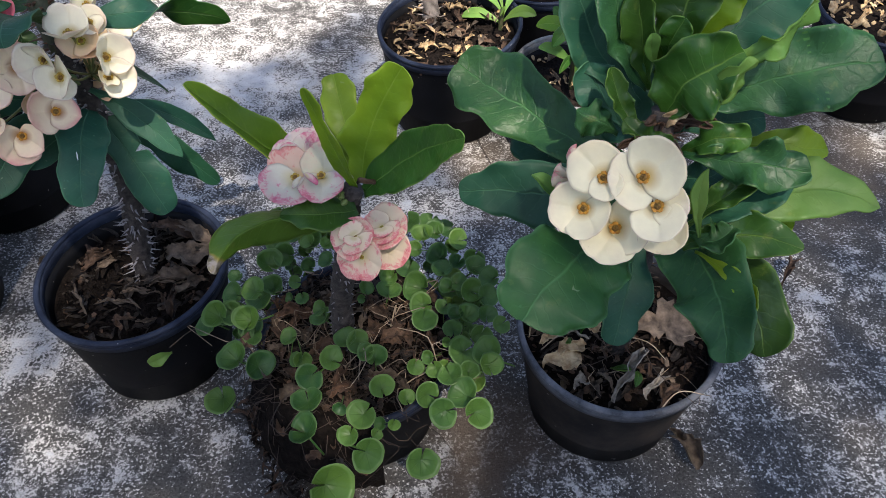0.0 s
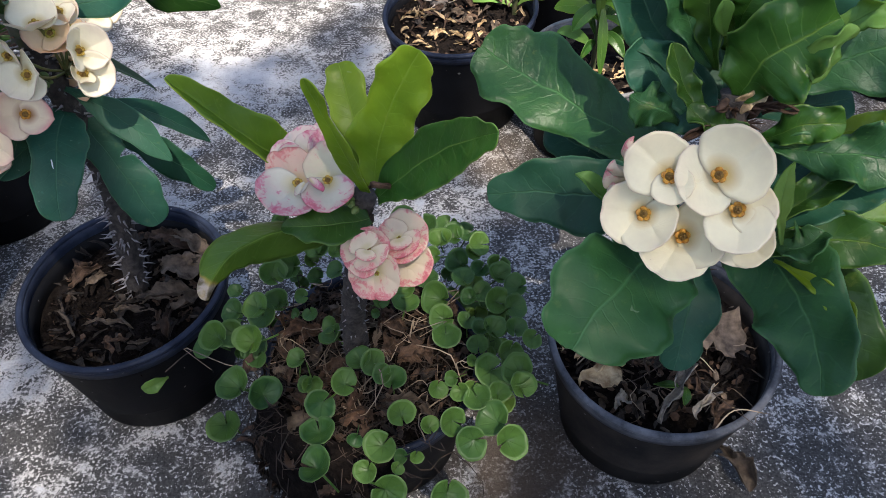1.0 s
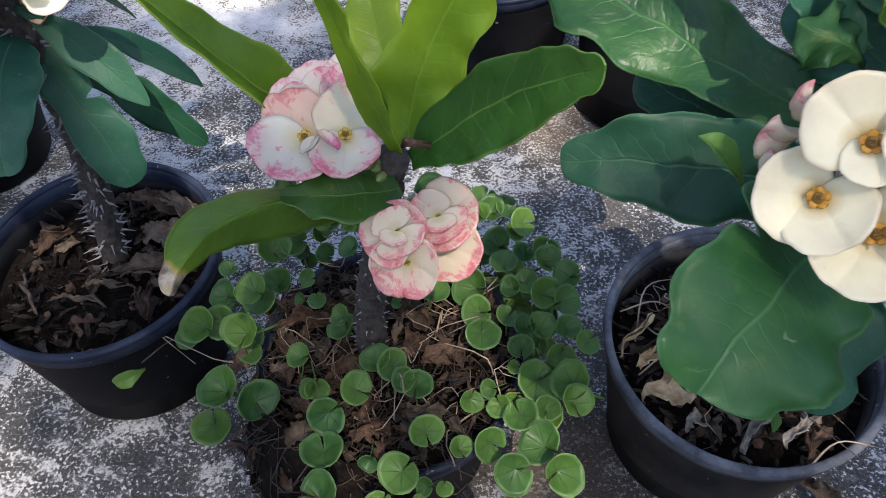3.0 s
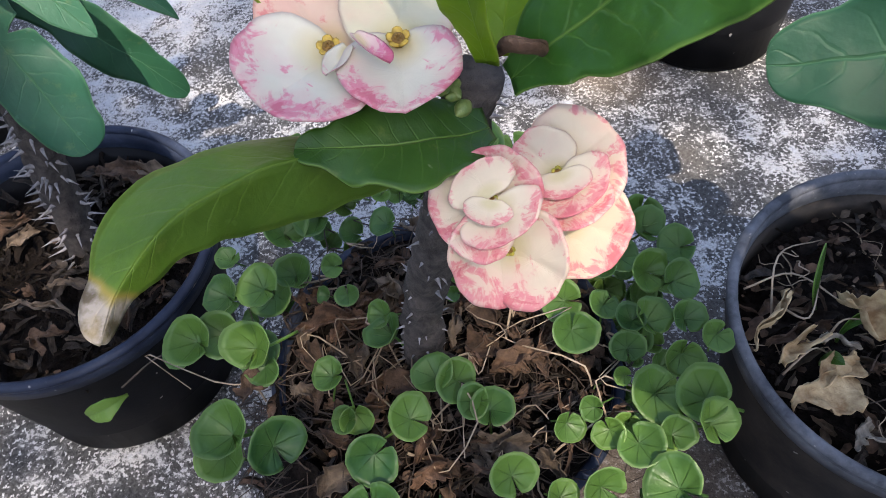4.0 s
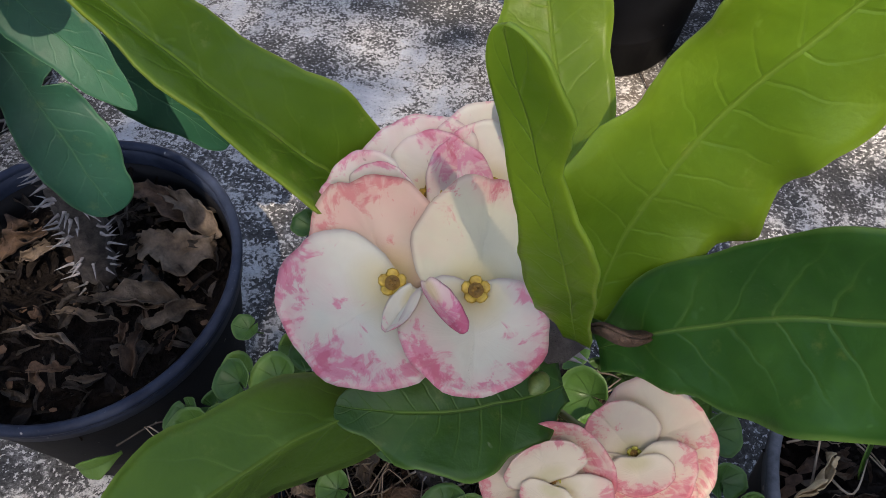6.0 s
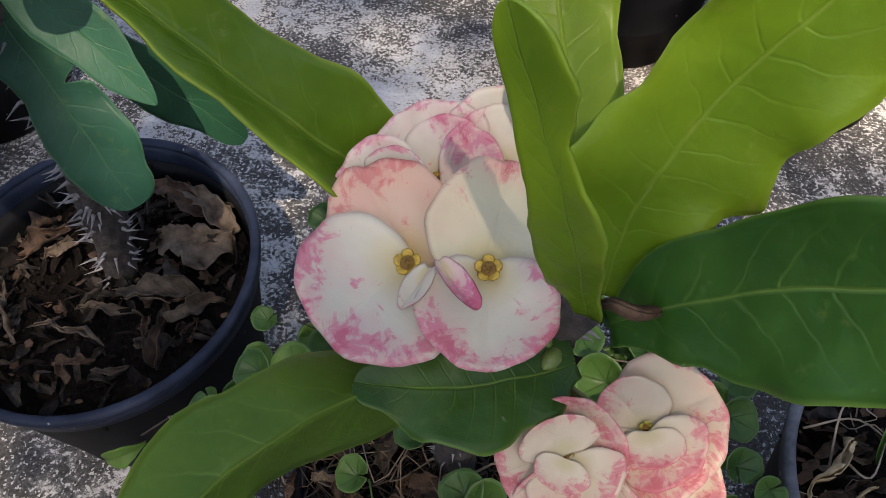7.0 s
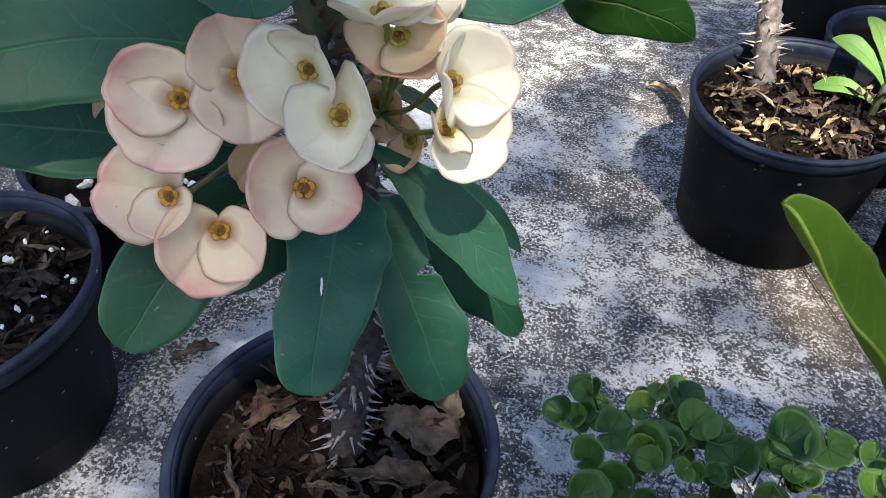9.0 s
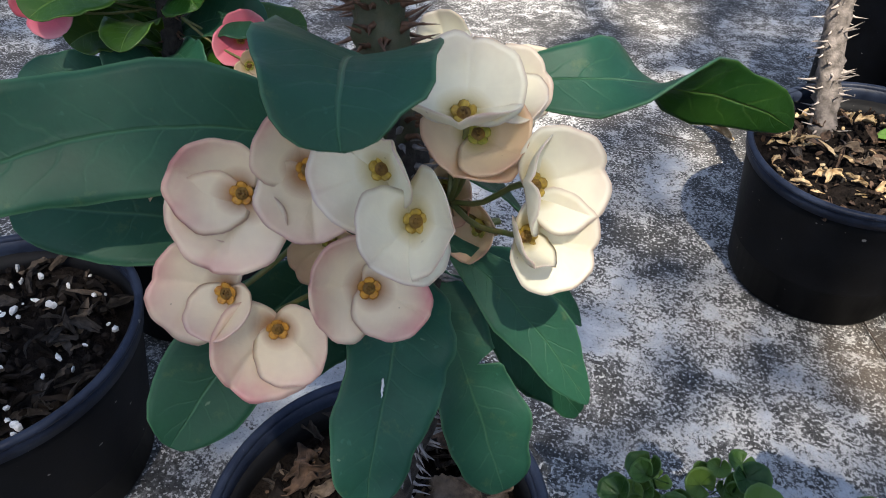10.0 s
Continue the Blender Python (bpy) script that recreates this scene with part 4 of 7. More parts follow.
def shade_tree():
    ob = thing("shade_tree", (1.2, -3.4, 0), "unseen broad leafy tree added to shade the yard", "tree")
    rnd = random.Random(42)
    pts = arc([(1.2, -3.4, 0), (1.25, -3.35, 2.0), (1.1, -3.3, 4.0), (1.1, -3.1, 5.6)], 16)
    v, f = tube(pts, [0.20 - 0.008 * i for i in range(17)], 14, 0.3)
    part("trunk", mesh_of("trunk", v, f), BARK, ob)
    for k in range(6):
        a = k * 1.05 + 0.3
        p = pts[10 + k]
        q = Vector((1.1 + 2.0 * math.cos(a), -3.1 + 2.0 * math.sin(a), 6.1 + 0.3 * math.sin(3 * a)))
        v, f = tube(arc([p, p.lerp(q, 0.5) + Vector((0, 0, 0.3)), q], 12), [0.055 - 0.0038 * i for i in range(13)], 8, 0.3)
        part("limb", mesh_of("limb", v, f), BARK, ob)
    verts, faces, uvs = [], [], []
    u = SUN_DIR
    x = u.cross(Vector((0, 0, 1))).normalized()
    y = u.cross(x)
    gaps = []
    for g, r in GAPS:
        w = Vector(g)
        gaps.append((w.dot(x), w.dot(y), r))
    spots = [Vector((-2.4 + 5.0 * ((0.5 + 0.7548776662 * k) % 1.0), -1.4 + 5.0 * ((0.5 + 0.5698402910 * k) % 1.0), 0)) for k in range(40000)]
    # extra leaves added across the sun's line to shade the middle plant
    for w, r, n in SHADE_SPRAYS:
        foot = Vector(w) - u * (w[2] / u.z)
        for k in range(n):
            a, q = 2.39996 * k, r * math.sqrt((k + 0.5) / n)
            spots.append(foot + Vector((q * math.cos(a), q * math.sin(a) / u.z, 0)))
    for ground_p in spots:
        edge = math.hypot(ground_p.x - 0.1, ground_p.y - 1.1)
        if edge > 2.3 + 0.5 * noise.noise(ground_p * 1.3) + 0.35 * noise.noise(ground_p * 4):
            continue
        # leaves are dropped in one spot so more sun reaches the plants
        thin_spot = math.hypot(ground_p.x + 0.09, ground_p.y - 0.74) / 0.62
        drop, top, s = rnd.random(), rnd.uniform(5.4, 7.0), rnd.uniform(0.022, 0.036)
        m = Euler((rnd.uniform(-0.9, 0.9), rnd.uniform(-0.9, 0.9), rnd.uniform(0, 6.28))).to_matrix()
        if drop < 0.20 * math.exp(-thin_spot ** 4):
            continue
        c = ground_p + u * (top / u.z)
        cx, cy = c.dot(x), c.dot(y)
        if any(math.hypot(cx - gx, cy - gy) < r + s * 0.75 for gx, gy, r in gaps):
            continue
        k = len(verts)
        for px, py, pz in ((-1.25, 0, 0), (-0.4, 0.48, 0.10), (0.55, 0.42, 0.10), (1.3, 0, -0.06), (0.55, -0.42, 0.10), (-0.4, -0.48, 0.10)):
            verts.append(c + m @ Vector((px * s, py * s, pz * s)))
            uvs.append((px / 2.5 + 0.5, py + 0.5))
        faces += [(k, k + 3, k + 2, k + 1), (k, k + 5, k + 4, k + 3)]
    part("crown", mesh_of("crown", verts, faces, uvs), (LEAF_DARK,), ob)


shade_tree()

# ---- pots ----
TIP_A, TIP_C, TIP_D = (-0.02, -0.09), (-0.03, -0.13), (-0.06, -0.12)
pot_left, RS_A = pot("plant_pot", -0.3256, 0.5727, 0.105, 0.157, 0.076, 0.122, TIP_A, "black plastic nursery pot with bluish rim and dead leaves")
pot_right, RS_C = pot("plant_pot", 0.2033, 0.4992, 0.107, 0.154, 0.078, 0.121, TIP_C, "black plastic pot with pale scuffed rim and dry litter", POT_RIM_GREY, body_mat=POT_DUSTY)
pot_mid, RS_B = pot("plant_pot", -0.070, 0.487, 0.104, 0.142, 0.076, 0.134, (0, -0.05), "black pot overgrown by creeping kidney-leaved weed")
pot_back, RS_D = pot("plant_pot", 0.0275, 1.090, 0.116, 0.180, 0.088, 0.150, TIP_D, "black pot with sunlit dry litter and a spiny stem")
pot_ribbed, RS_E = pot("plant_pot", 0.222, 1.000, 0.098, 0.150, 0.078, 0.125, (0, -0.08), "black ribbed pot, rim coloured pale as if sunlit", POT_SUNLIT_RIM, ribs=5)
pot_far, RS_F = pot("plant_pot", 0.765, 1.160, 0.118, 0.172, 0.088, 0.150, (0, -0.08), "black pot with light wood chips on top")
pot_corner, RS_G = pot("plant_pot", -0.650, 0.628, 0.114, 0.163, 0.085, 0.132, (-0.03, -0.05), "black pot with worn blue rim, dark soil and grit")
pot_behind, RS_H = pot("plant_pot", -0.630, 0.860, 0.106, 0.150, 0.080, 0.125, (0, -0.06), "black pot with white perlite lumps on the soil")
pot_edge, RS_J = pot("plant_pot", 0.190, 1.285, 0.100, 0.172, 0.078, 0.140, (0, -0.08), "black pot with a bluish rim in the back row")
pot_tall, RS_K = pot("plant_pot", 0.150, 1.500, 0.110, 0.260, 0.085, 0.220, (0, -0.05), "tall plain black pot in the back row")

# ---- left plant ----
thorn_left = thing("crown_of_thorns", (-0.325, 0.588, 0.12), "spiny potted plant with cream flowers blushed pink", "plant", "crown of thorns plants")
thorny_stem(thorn_left, [(-0.327, 0.588, 0.10), (-0.318, 0.590, 0.18), (-0.302, 0.585, 0.27), (-0.305, 0.582, 0.36), (-0.318, 0.590, 0.42)], 0.0115, 0.0100, 300, length=0.013, seed=3)
thorny_stem(thorn_left, [(-0.316, 0.588, 0.41), (-0.325, 0.600, 0.45), (-0.333, 0.615, 0.50)], 0.0105, 0.0095, 190, (BARK_GREEN, THORN_BROWN), 0.015, 9)
HUBS[thorn_left.name] = [(-0.318, 0.570, 0.372), (-0.290, 0.575, 0.395), (-0.335, 0.572, 0.392)]
leaf(thorn_left, (-0.304, 0.572, 0.360), (-0.299, 0.528, 0.350), (-0.298, 0.494, 0.312), 0.043, (0.3, -0.75, 0.6), fold=8, wave=0.0015, outline=((0, 0.4, 0.4), (0.18, 0.92, 1.0), (0.36, 1.0, 0.98), (0.50, 0.97, 0.82), (0.68, 0.90, 0.88), (0.85, 0.70, 0.74), (1, 0.06, 0.06)), crumple=0.0009)
leaf(thorn_left, (-0.302, 0.582, 0.350), (-0.277, 0.564, 0.312), (-0.252, 0.548, 0.257), 0.043, (0.3, -0.75, 0.6), fold=8, wave=0.002, outline=((0, 0.4, 0.4), (0.22, 0.85, 0.66), (0.435, 0.70, 0.72), (0.47, 0.22, 0.71), (0.51, 0.78, 0.73), (0.72, 1.05, 0.86), (0.88, 0.80, 0.70), (1, 0.06, 0.06)), label="dark leaf with a torn notch in its edge", crumple=0.0009)
leaf(thorn_left, (-0.300, 0.578, 0.378), (-0.262, 0.566, 0.360), (-0.224, 0.556, 0.320), 0.026, (0.2, -0.7, 0.7), fold=14, point=0.5, crumple=0.0009)
leaf(thorn_left, (-0.298, 0.588, 0.340), (-0.260, 0.600, 0.300), (-0.222, 0.618, 0.237), 0.031, (0.2, -0.75, 0.6), fold=10, wave=0.002, outline=((0, 0.4, 0.4), (0.25, 0.9, 0.8), (0.42, 0.80, 0.62), (0.55, 0.95, 0.92), (0.72, 0.80, 0.95), (0.88, 0.55, 0.62), (1, 0.04, 0.04)), crumple=0.0009)
leaf(thorn_left, (-0.296, 0.596, 0.350), (-0.262, 0.630, 0.318), (-0.229, 0.659, 0.262), 0.024, (0.2, -0.6, 0.8), fold=14, point=0.6, crumple=0.0009)
leaf(thorn_left, (-0.320, 0.578, 0.398), (-0.374, 0.540, 0.432), (-0.438, 0.485, 0.424), 0.046, (0.25, -0.55, 0.8), fold=10, wave=0.003, wide=0.55, crumple=0.0009)
leaf(thorn_left, (-0.325, 0.580, 0.365), (-0.385, 0.548, 0.385), (-0.442, 0.524, 0.396), 0.042, (0.3, -0.6, 0.7), fold=6, wave=0.002, crumple=0.0009)
leaf(thorn_left, (-0.330, 0.572, 0.362), (-0.352, 0.530, 0.355), (-0.372, 0.488, 0.325), 0.042, (0.25, -0.75, 0.6), fold=8, wave=0.0015, crumple=0.0009)
leaf(thorn_left, (-0.316, 0.580, 0.440), (-0.302, 0.512, 0.479), (-0.291, 0.477, 0.475), 0.044, (0.1, -0.35, 0.93), fold=14, wave=0.002, point=-0.2, label="broad leaf arching down over the flowers", wide=0.36, crumple=0.0009)
leaf(thorn_left, (-0.300, 0.578, 0.435), (-0.232, 0.592, 0.446), (-0.172, 0.618, 0.424), 0.038, (0.1, -0.65, 0.75), (LEAF_DARK, LEAF_MID), fold=8, twist=-128, point=0.4, notches=((0.80, 0, 0.30, 0.14),), label="long leaf twisted to show its underside", crumple=0.0009)
leaf(thorn_left, (-0.300, 0.595, 0.395), (-0.282, 0.625, 0.370), (-0.263, 0.655, 0.326), 0.022, (0.1, -0.4, 0.9), fold=14, point=0.6, crumple=0.0009)
leaf(thorn_left, (-0.312, 0.570, 0.345), (-0.330, 0.545, 0.345), (-0.350, 0.520, 0.335), 0.030, (0.25, -0.75, 0.6), fold=10, crumple=0.0009)
for k in range(5):
    a = 0.6 + k * 1.15
    leaf(thorn_left, (-0.332, 0.613, 0.495), (-0.332 + 0.025 * math.cos(a), 0.613 + 0.025 * math.sin(a), 0.522), (-0.332 + 0.052 * math.cos(a), 0.613 + 0.052 * math.sin(a), 0.535), 0.024, (0, -0.3, 1), (LEAF_MID, LEAF_FRESH_UNDER), fold=12)

# ---- middle plant ----
thorn_mid = thing("crown_of_thorns", (-0.083, 0.482, 0.13), "potted spiny plant with white flowers splashed red", "plant", "crown of thorns plants")
thorny_stem(thorn_mid, [(-0.084, 0.483, 0.11), (-0.080, 0.478, 0.20), (-0.066, 0.462, 0.29), (-0.052, 0.445, 0.375)], 0.0115, 0.0085, 120, (BARK, THORN), 0.006, 5)
HUBS[thorn_mid.name] = [(-0.066, 0.452, 0.375), (-0.048, 0.440, 0.340)]
FRESH = (LEAF_FRESH, LEAF_FRESH_UNDER)
leaf(thorn_mid, (-0.070, 0.484, 0.334), (-0.119, 0.4725, 0.394), (-0.168, 0.467, 0.454), 0.041, (-0.05, -0.68, 0.73), (LEAF_WARM, LEAF_FRESH_UNDER), fold=37, tilt=34, wave=0.0018, outline=((0, 0.1, 0.4), (0.25, 0.30, 0.8), (0.40, 0.55, 0.92), (0.52, 0.90, 0.98), (0.66, 0.80, 0.76), (0.74, 0.62, 0.72), (0.88, 0.40, 0.46), (1, 0.02, 0.02)), label="long pointed leaf folded along its rib", crumple=0.0010)
leaf(thorn_mid, (-0.056, 0.442, 0.350), (-0.113, 0.399, 0.381), (-0.135, 0.351, 0.380), 0.046, (-0.22, -0.35, 0.9), (LEAF_WITHERED, LEAF_WITHERED), fold=-46, tilt=-12, wave=0.0016, outline=((0, 0.35, 0.35), (0.2, 0.72, 0.52), (0.42, 0.92, 0.80), (0.60, 0.66, 0.86), (0.76, 0.42, 0.70), (0.90, 0.24, 0.40), (1, 0.03, 0.03)), label="long drooping leaf with a dry brown tip", crumple=0.0010)
leaf(thorn_mid, (-0.048, 0.434, 0.364), (-0.075, 0.419, 0.372), (-0.102, 0.415, 0.376), 0.034, (-0.05, -0.50, 0.86), (LEAF_MID, LEAF_FRESH_UNDER), fold=12, wave=0.0016, outline=((0, 0.25, 0.4), (0.2, 0.66, 0.8), (0.45, 1.0, 0.9), (0.68, 0.74, 0.7), (0.86, 0.36, 0.40), (1, 0.03, 0.03)), crumple=0.0010)
leaf(thorn_mid, (-0.0488, 0.4345, 0.3875), (-0.0592, 0.424, 0.433), (-0.074, 0.424, 0.478), 0.028, (-0.28, -0.80, 0.48), FRESH, fold=9, wave=0.0010, outline=((0, 0.2, 0.25), (0.10, 0.28, 0.28), (0.18, 0.38, 0.30), (0.27, 0.54, 0.34), (0.364, 0.70, 0.42), (0.4545, 0.60, 0.50), (0.545, 0.48, 0.46), (0.64, 0.40, 0.28), (0.73, 0.34, 0.26), (0.80, 0.30, 0.46), (0.86, 0.28, 0.60), (0.93, 0.24, 0.50), (1, 0.05, 0.05)), label="narrow bright leaf standing on edge", crumple=0.0010)
leaf(thorn_mid, (-0.050, 0.450, 0.385), (-0.058, 0.482, 0.413), (-0.067, 0.510, 0.436), 0.030, (-0.05, -0.7, 0.7), FRESH, fold=14, wave=0.0012, outline=((0, 0.3, 0.3), (0.3, 0.55, 0.6), (0.55, 0.92, 0.90), (0.76, 1.0, 0.96), (0.9, 0.74, 0.70), (1, 0.08, 0.08)), crumple=0.0010)
leaf(thorn_mid, (-0.044, 0.444, 0.382), (-0.034, 0.459, 0.425), (-0.010, 0.460, 0.473), 0.050, (-0.15, -0.75, 0.6), FRESH, fold=14, wave=0.0026, outline=((0, 0.18, 0.18), (0.16, 0.48, 0.42), (0.34, 0.86, 0.66), (0.46, 0.78, 0.86), (0.57, 0.56, 0.80), (0.68, 0.60, 0.78), (0.82, 0.72, 0.86), (0.93, 0.50, 0.58), (1, 0.05, 0.05)), label="tall bright leaf with a waist in its edge", crumple=0.0010)
leaf(thorn_mid, (-0.042, 0.438, 0.378), (-0.003, 0.424, 0.424), (0.031, 0.384, 0.468), 0.048, (-0.20, -0.45, 0.87), (LEAF_MID, LEAF_FRESH_UNDER), fold=12, wave=0.0014, outline=((0, 0.2, 0.25), (0.18, 0.62, 0.62), (0.27, 0.66, 0.80), (0.364, 0.76, 0.82), (0.4545, 0.74, 0.86), (0.545, 0.66, 0.88), (0.7, 0.60, 0.80), (0.86, 0.48, 0.58), (0.95, 0.30, 0.36), (1, 0.04, 0.04)), label="wide dark leaf with a gently wavy edge", crumple=0.0010)
leaf(thorn_mid, (-0.060, 0.448, 0.372), (-0.085, 0.470, 0.380), (-0.095, 0.492, 0.392), 0.024, (0, -0.3, 1), (LEAF_MID, LEAF_FRESH_UNDER), fold=14, crumple=0.0010)


# ---- right plant ----
thorn_right = thing("crown_of_thorns", (0.205, 0.497, 0.12), "leafy potted plant with large cream-white flowers", "plant", "crown of thorns plants")
ORANGE_HEARTS.add(thorn_right.name)
thorny_stem(thorn_right, [(0.207, 0.497, 0.09), (0.196, 0.470, 0.22), (0.176, 0.432, 0.34), (0.160, 0.404, 0.44), (0.158, 0.406, 0.475)], 0.0125, 0.0080, 160, (BARK, THORN_BROWN), 0.010, 7)
HUBS[thorn_right.name] = [(0.135, 0.385, 0.425), (0.150, 0.375, 0.430)]
OLD = (LEAF_OLD, LEAF_DARK_UNDER)
leaf(thorn_right, (0.148, 0.422, 0.412), (0.082, 0.480, 0.424), (0.028, 0.517, 0.443), 0.060, (-0.05, -0.7, 0.7), OLD, fold=12, wave=0.0040, outline=((0, 0.3, 0.3), (0.22, 0.60, 0.62), (0.42, 0.78, 0.80), (0.58, 0.98, 0.90), (0.70, 0.86, 1.02), (0.83, 0.92, 0.92), (0.93, 0.62, 0.66), (1, 0.08, 0.08)), label="large dark leaf with pale scars", crumple=0.0018)
leaf(thorn_right, (0.142, 0.425, 0.395), (0.104, 0.468, 0.388), (0.076, 0.502, 0.392), 0.036, (-0.2, -0.7, 0.7), (LEAF_DARK, LEAF_DARK_UNDER), fold=14, wave=0.0040, crumple=0.0022)
leaf(thorn_right, (0.148, 0.412, 0.388), (0.087, 0.425, 0.390), (0.030, 0.438, 0.380), 0.052, (-0.16, -0.80, 0.58), (LEAF_DARK, LEAF_DARK_UNDER), fold=10, wave=0.0030, outline=((0, 0.3, 0.3), (0.25, 0.85, 0.80), (0.5, 1.0, 0.98), (0.72, 0.82, 0.80), (0.88, 0.48, 0.50), (1, 0.03, 0.03)), label="dark leaf with a fine pale rib", crumple=0.0018)
leaf(thorn_right, (0.150, 0.395, 0.385), (0.101, 0.343, 0.401), (0.068, 0.308, 0.384), 0.074, (-0.12, -0.62, 0.78), (LEAF_BROAD, LEAF_DARK_UNDER), fold=6, wave=0.0028, outline=((0, 0.3, 0.3), (0.14, 0.66, 0.72), (0.28, 0.88, 0.98), (0.40, 0.94, 0.97), (0.455, 0.98, 0.50), (0.51, 1.0, 0.84), (0.72, 1.0, 0.94), (0.88, 0.76, 0.72), (1, 0.10, 0.10)), label="broad rounded dark green leaf with a notch", crumple=0.0016)
leaf(thorn_right, (0.172, 0.400, 0.382), (0.191, 0.338, 0.394), (0.190, 0.281, 0.379), 0.054, (-0.15, -0.65, 0.75), OLD, fold=14, wave=0.0045, outline=((0, 0.3, 0.3), (0.22, 0.85, 0.75), (0.42, 1.0, 0.95), (0.62, 0.92, 0.98), (0.80, 0.84, 0.70), (0.92, 0.60, 0.42), (1, 0.05, 0.05)), crumple=0.0022)
leaf(thorn_right, (0.178, 0.405, 0.375), (0.220, 0.362, 0.370), (0.243, 0.322, 0.330), 0.048, (-0.2, -0.7, 0.7), (LEAF_MID, LEAF_DARK_UNDER), fold=10, wave=0.0055, crumple=0.0022)
leaf(thorn_right, (0.172, 0.408, 0.395), (0.215, 0.395, 0.402), (0.262, 0.385, 0.380), 0.040, (-0.2, -0.7, 0.7), (LEAF_FRESH, LEAF_FRESH_UNDER), fold=14, wave=0.0040, crumple=0.0022)
leaf(thorn_right, (0.160, 0.405, 0.380), (0.150, 0.365, 0.360), (0.140, 0.335, 0.325), 0.034, (0, -0.85, 0.5), (LEAF_DARK, LEAF_DARK_UNDER), fold=10, wave=0.003, crumple=0.0022)

leaf(thorn_right, (0.175, 0.357, 0.401), (0.206, 0.355, 0.415), (0.242, 0.337, 0.421), 0.03, (-0.375, -0.671, 0.890), (LEAF_MID, LEAF_FRESH_UNDER), fold=16, wave=0.004, point=0.5, crumple=0.0022)
leaf(thorn_right, (0.183, 0.352, 0.400), (0.204, 0.327, 0.401), (0.211, 0.308, 0.388), 0.014, (-0.379, -0.626, 0.932), FRESH, fold=24, wave=0.003, point=0.5, crumple=0.0022)
leaf(thorn_right, (0.104, 0.400, 0.399), (0.090, 0.398, 0.416), (0.078, 0.404, 0.424), 0.014, (-0.140, -0.757, 0.888), (LEAF_PALE, LEAF_FRESH_UNDER), fold=34, tilt=30, point=0.9, crumple=0.0022)
leaf(thorn_right, (0.147, 0.427, 0.465), (0.120, 0.446, 0.494), (0.098, 0.461, 0.537), 0.04, (0.097, -0.852, 0.582), (LEAF_DARK, LEAF_DARK_UNDER), fold=16, wave=0.003, crumple=0.0022)
leaf(thorn_right, (0.150, 0.427, 0.476), (0.129, 0.436, 0.512), (0.120, 0.444, 0.548), 0.034, (0.171, -0.858, 0.461), OLD, fold=24, wave=0.004, crumple=0.0022)
leaf(thorn_right, (0.152, 0.427, 0.477), (0.143, 0.431, 0.510), (0.132, 0.436, 0.548), 0.024, (-0.658, -0.848, 0.463), (LEAF_MID, LEAF_FRESH_UNDER), fold=28, wave=0.004, crumple=0.0022)
leaf(thorn_right, (0.151, 0.423, 0.500), (0.146, 0.419, 0.511), (0.142, 0.420, 0.522), 0.012, (-0.270, -0.840, 0.721), (LEAF_PALE, LEAF_FRESH_UNDER), fold=22, crumple=0.0022)
leaf(thorn_right, (0.156, 0.423, 0.503), (0.158, 0.419, 0.519), (0.161, 0.419, 0.532), 0.019, (-0.295, -0.840, 0.705), (LEAF_MID, LEAF_FRESH_UNDER), fold=20, wave=0.002, crumple=0.0022)
leaf(thorn_right, (0.155, 0.427, 0.489), (0.163, 0.432, 0.525), (0.170, 0.439, 0.557), 0.04, (-0.499, -0.850, 0.433), (LEAF_MID, LEAF_FRESH_UNDER), fold=18, wave=0.005, crumple=0.0022)
leaf(thorn_right, (0.169, 0.433, 0.498), (0.183, 0.442, 0.524), (0.193, 0.450, 0.549), 0.036, (-0.330, -0.844, 0.672), FRESH, fold=18, wave=0.004, crumple=0.0022)
leaf(thorn_right, (0.158, 0.403, 0.473), (0.167, 0.398, 0.503), (0.192, 0.395, 0.523), 0.05, (-0.618, -0.808, 0.596), (LEAF_MID, LEAF_FRESH_UNDER), fold=24, wave=0.007, wide=0.42, label='folded mid-green leaf with light streaks', crumple=0.0022)
leaf(thorn_right, (0.175, 0.396, 0.482), (0.182, 0.385, 0.504), (0.198, 0.388, 0.522), 0.017, (-0.354, -0.790, 0.751), (LEAF_PALE, LEAF_FRESH_UNDER), fold=-20, wave=0.003, twist=70, crumple=0.0022)
leaf(thorn_right, (0.169, 0.419, 0.464), (0.227, 0.409, 0.498), (0.280, 0.404, 0.512), 0.054, (-0.418, -0.777, 0.720), OLD, fold=12, wave=0.008, wide=0.62, notches=((0.7, -1, 0.25, 0.05), (0.86, 1, 0.18, 0.05)), label='big dark leaf with a ragged pale edge', crumple=0.0022)
leaf(thorn_right, (0.190, 0.408, 0.510), (0.206, 0.396, 0.525), (0.226, 0.405, 0.550), 0.019, (-0.401, -0.800, 0.697), (LEAF_PALE, LEAF_FRESH_UNDER), fold=24, wave=0.005, twist=110, crumple=0.0022)
leaf(thorn_right, (0.186, 0.445, 0.487), (0.216, 0.458, 0.512), (0.246, 0.467, 0.535), 0.055, (-0.373, -0.827, 0.671), (LEAF_DARK, LEAF_DARK_UNDER), fold=12, wave=0.005, crumple=0.0022)
leaf(thorn_right, (0.139, 0.420, 0.452), (0.122, 0.432, 0.471), (0.114, 0.439, 0.489), 0.032, (-0.208, -0.823, 0.778), (LEAF_DARK, LEAF_DARK_UNDER), fold=14, wave=0.003, crumple=0.0022)
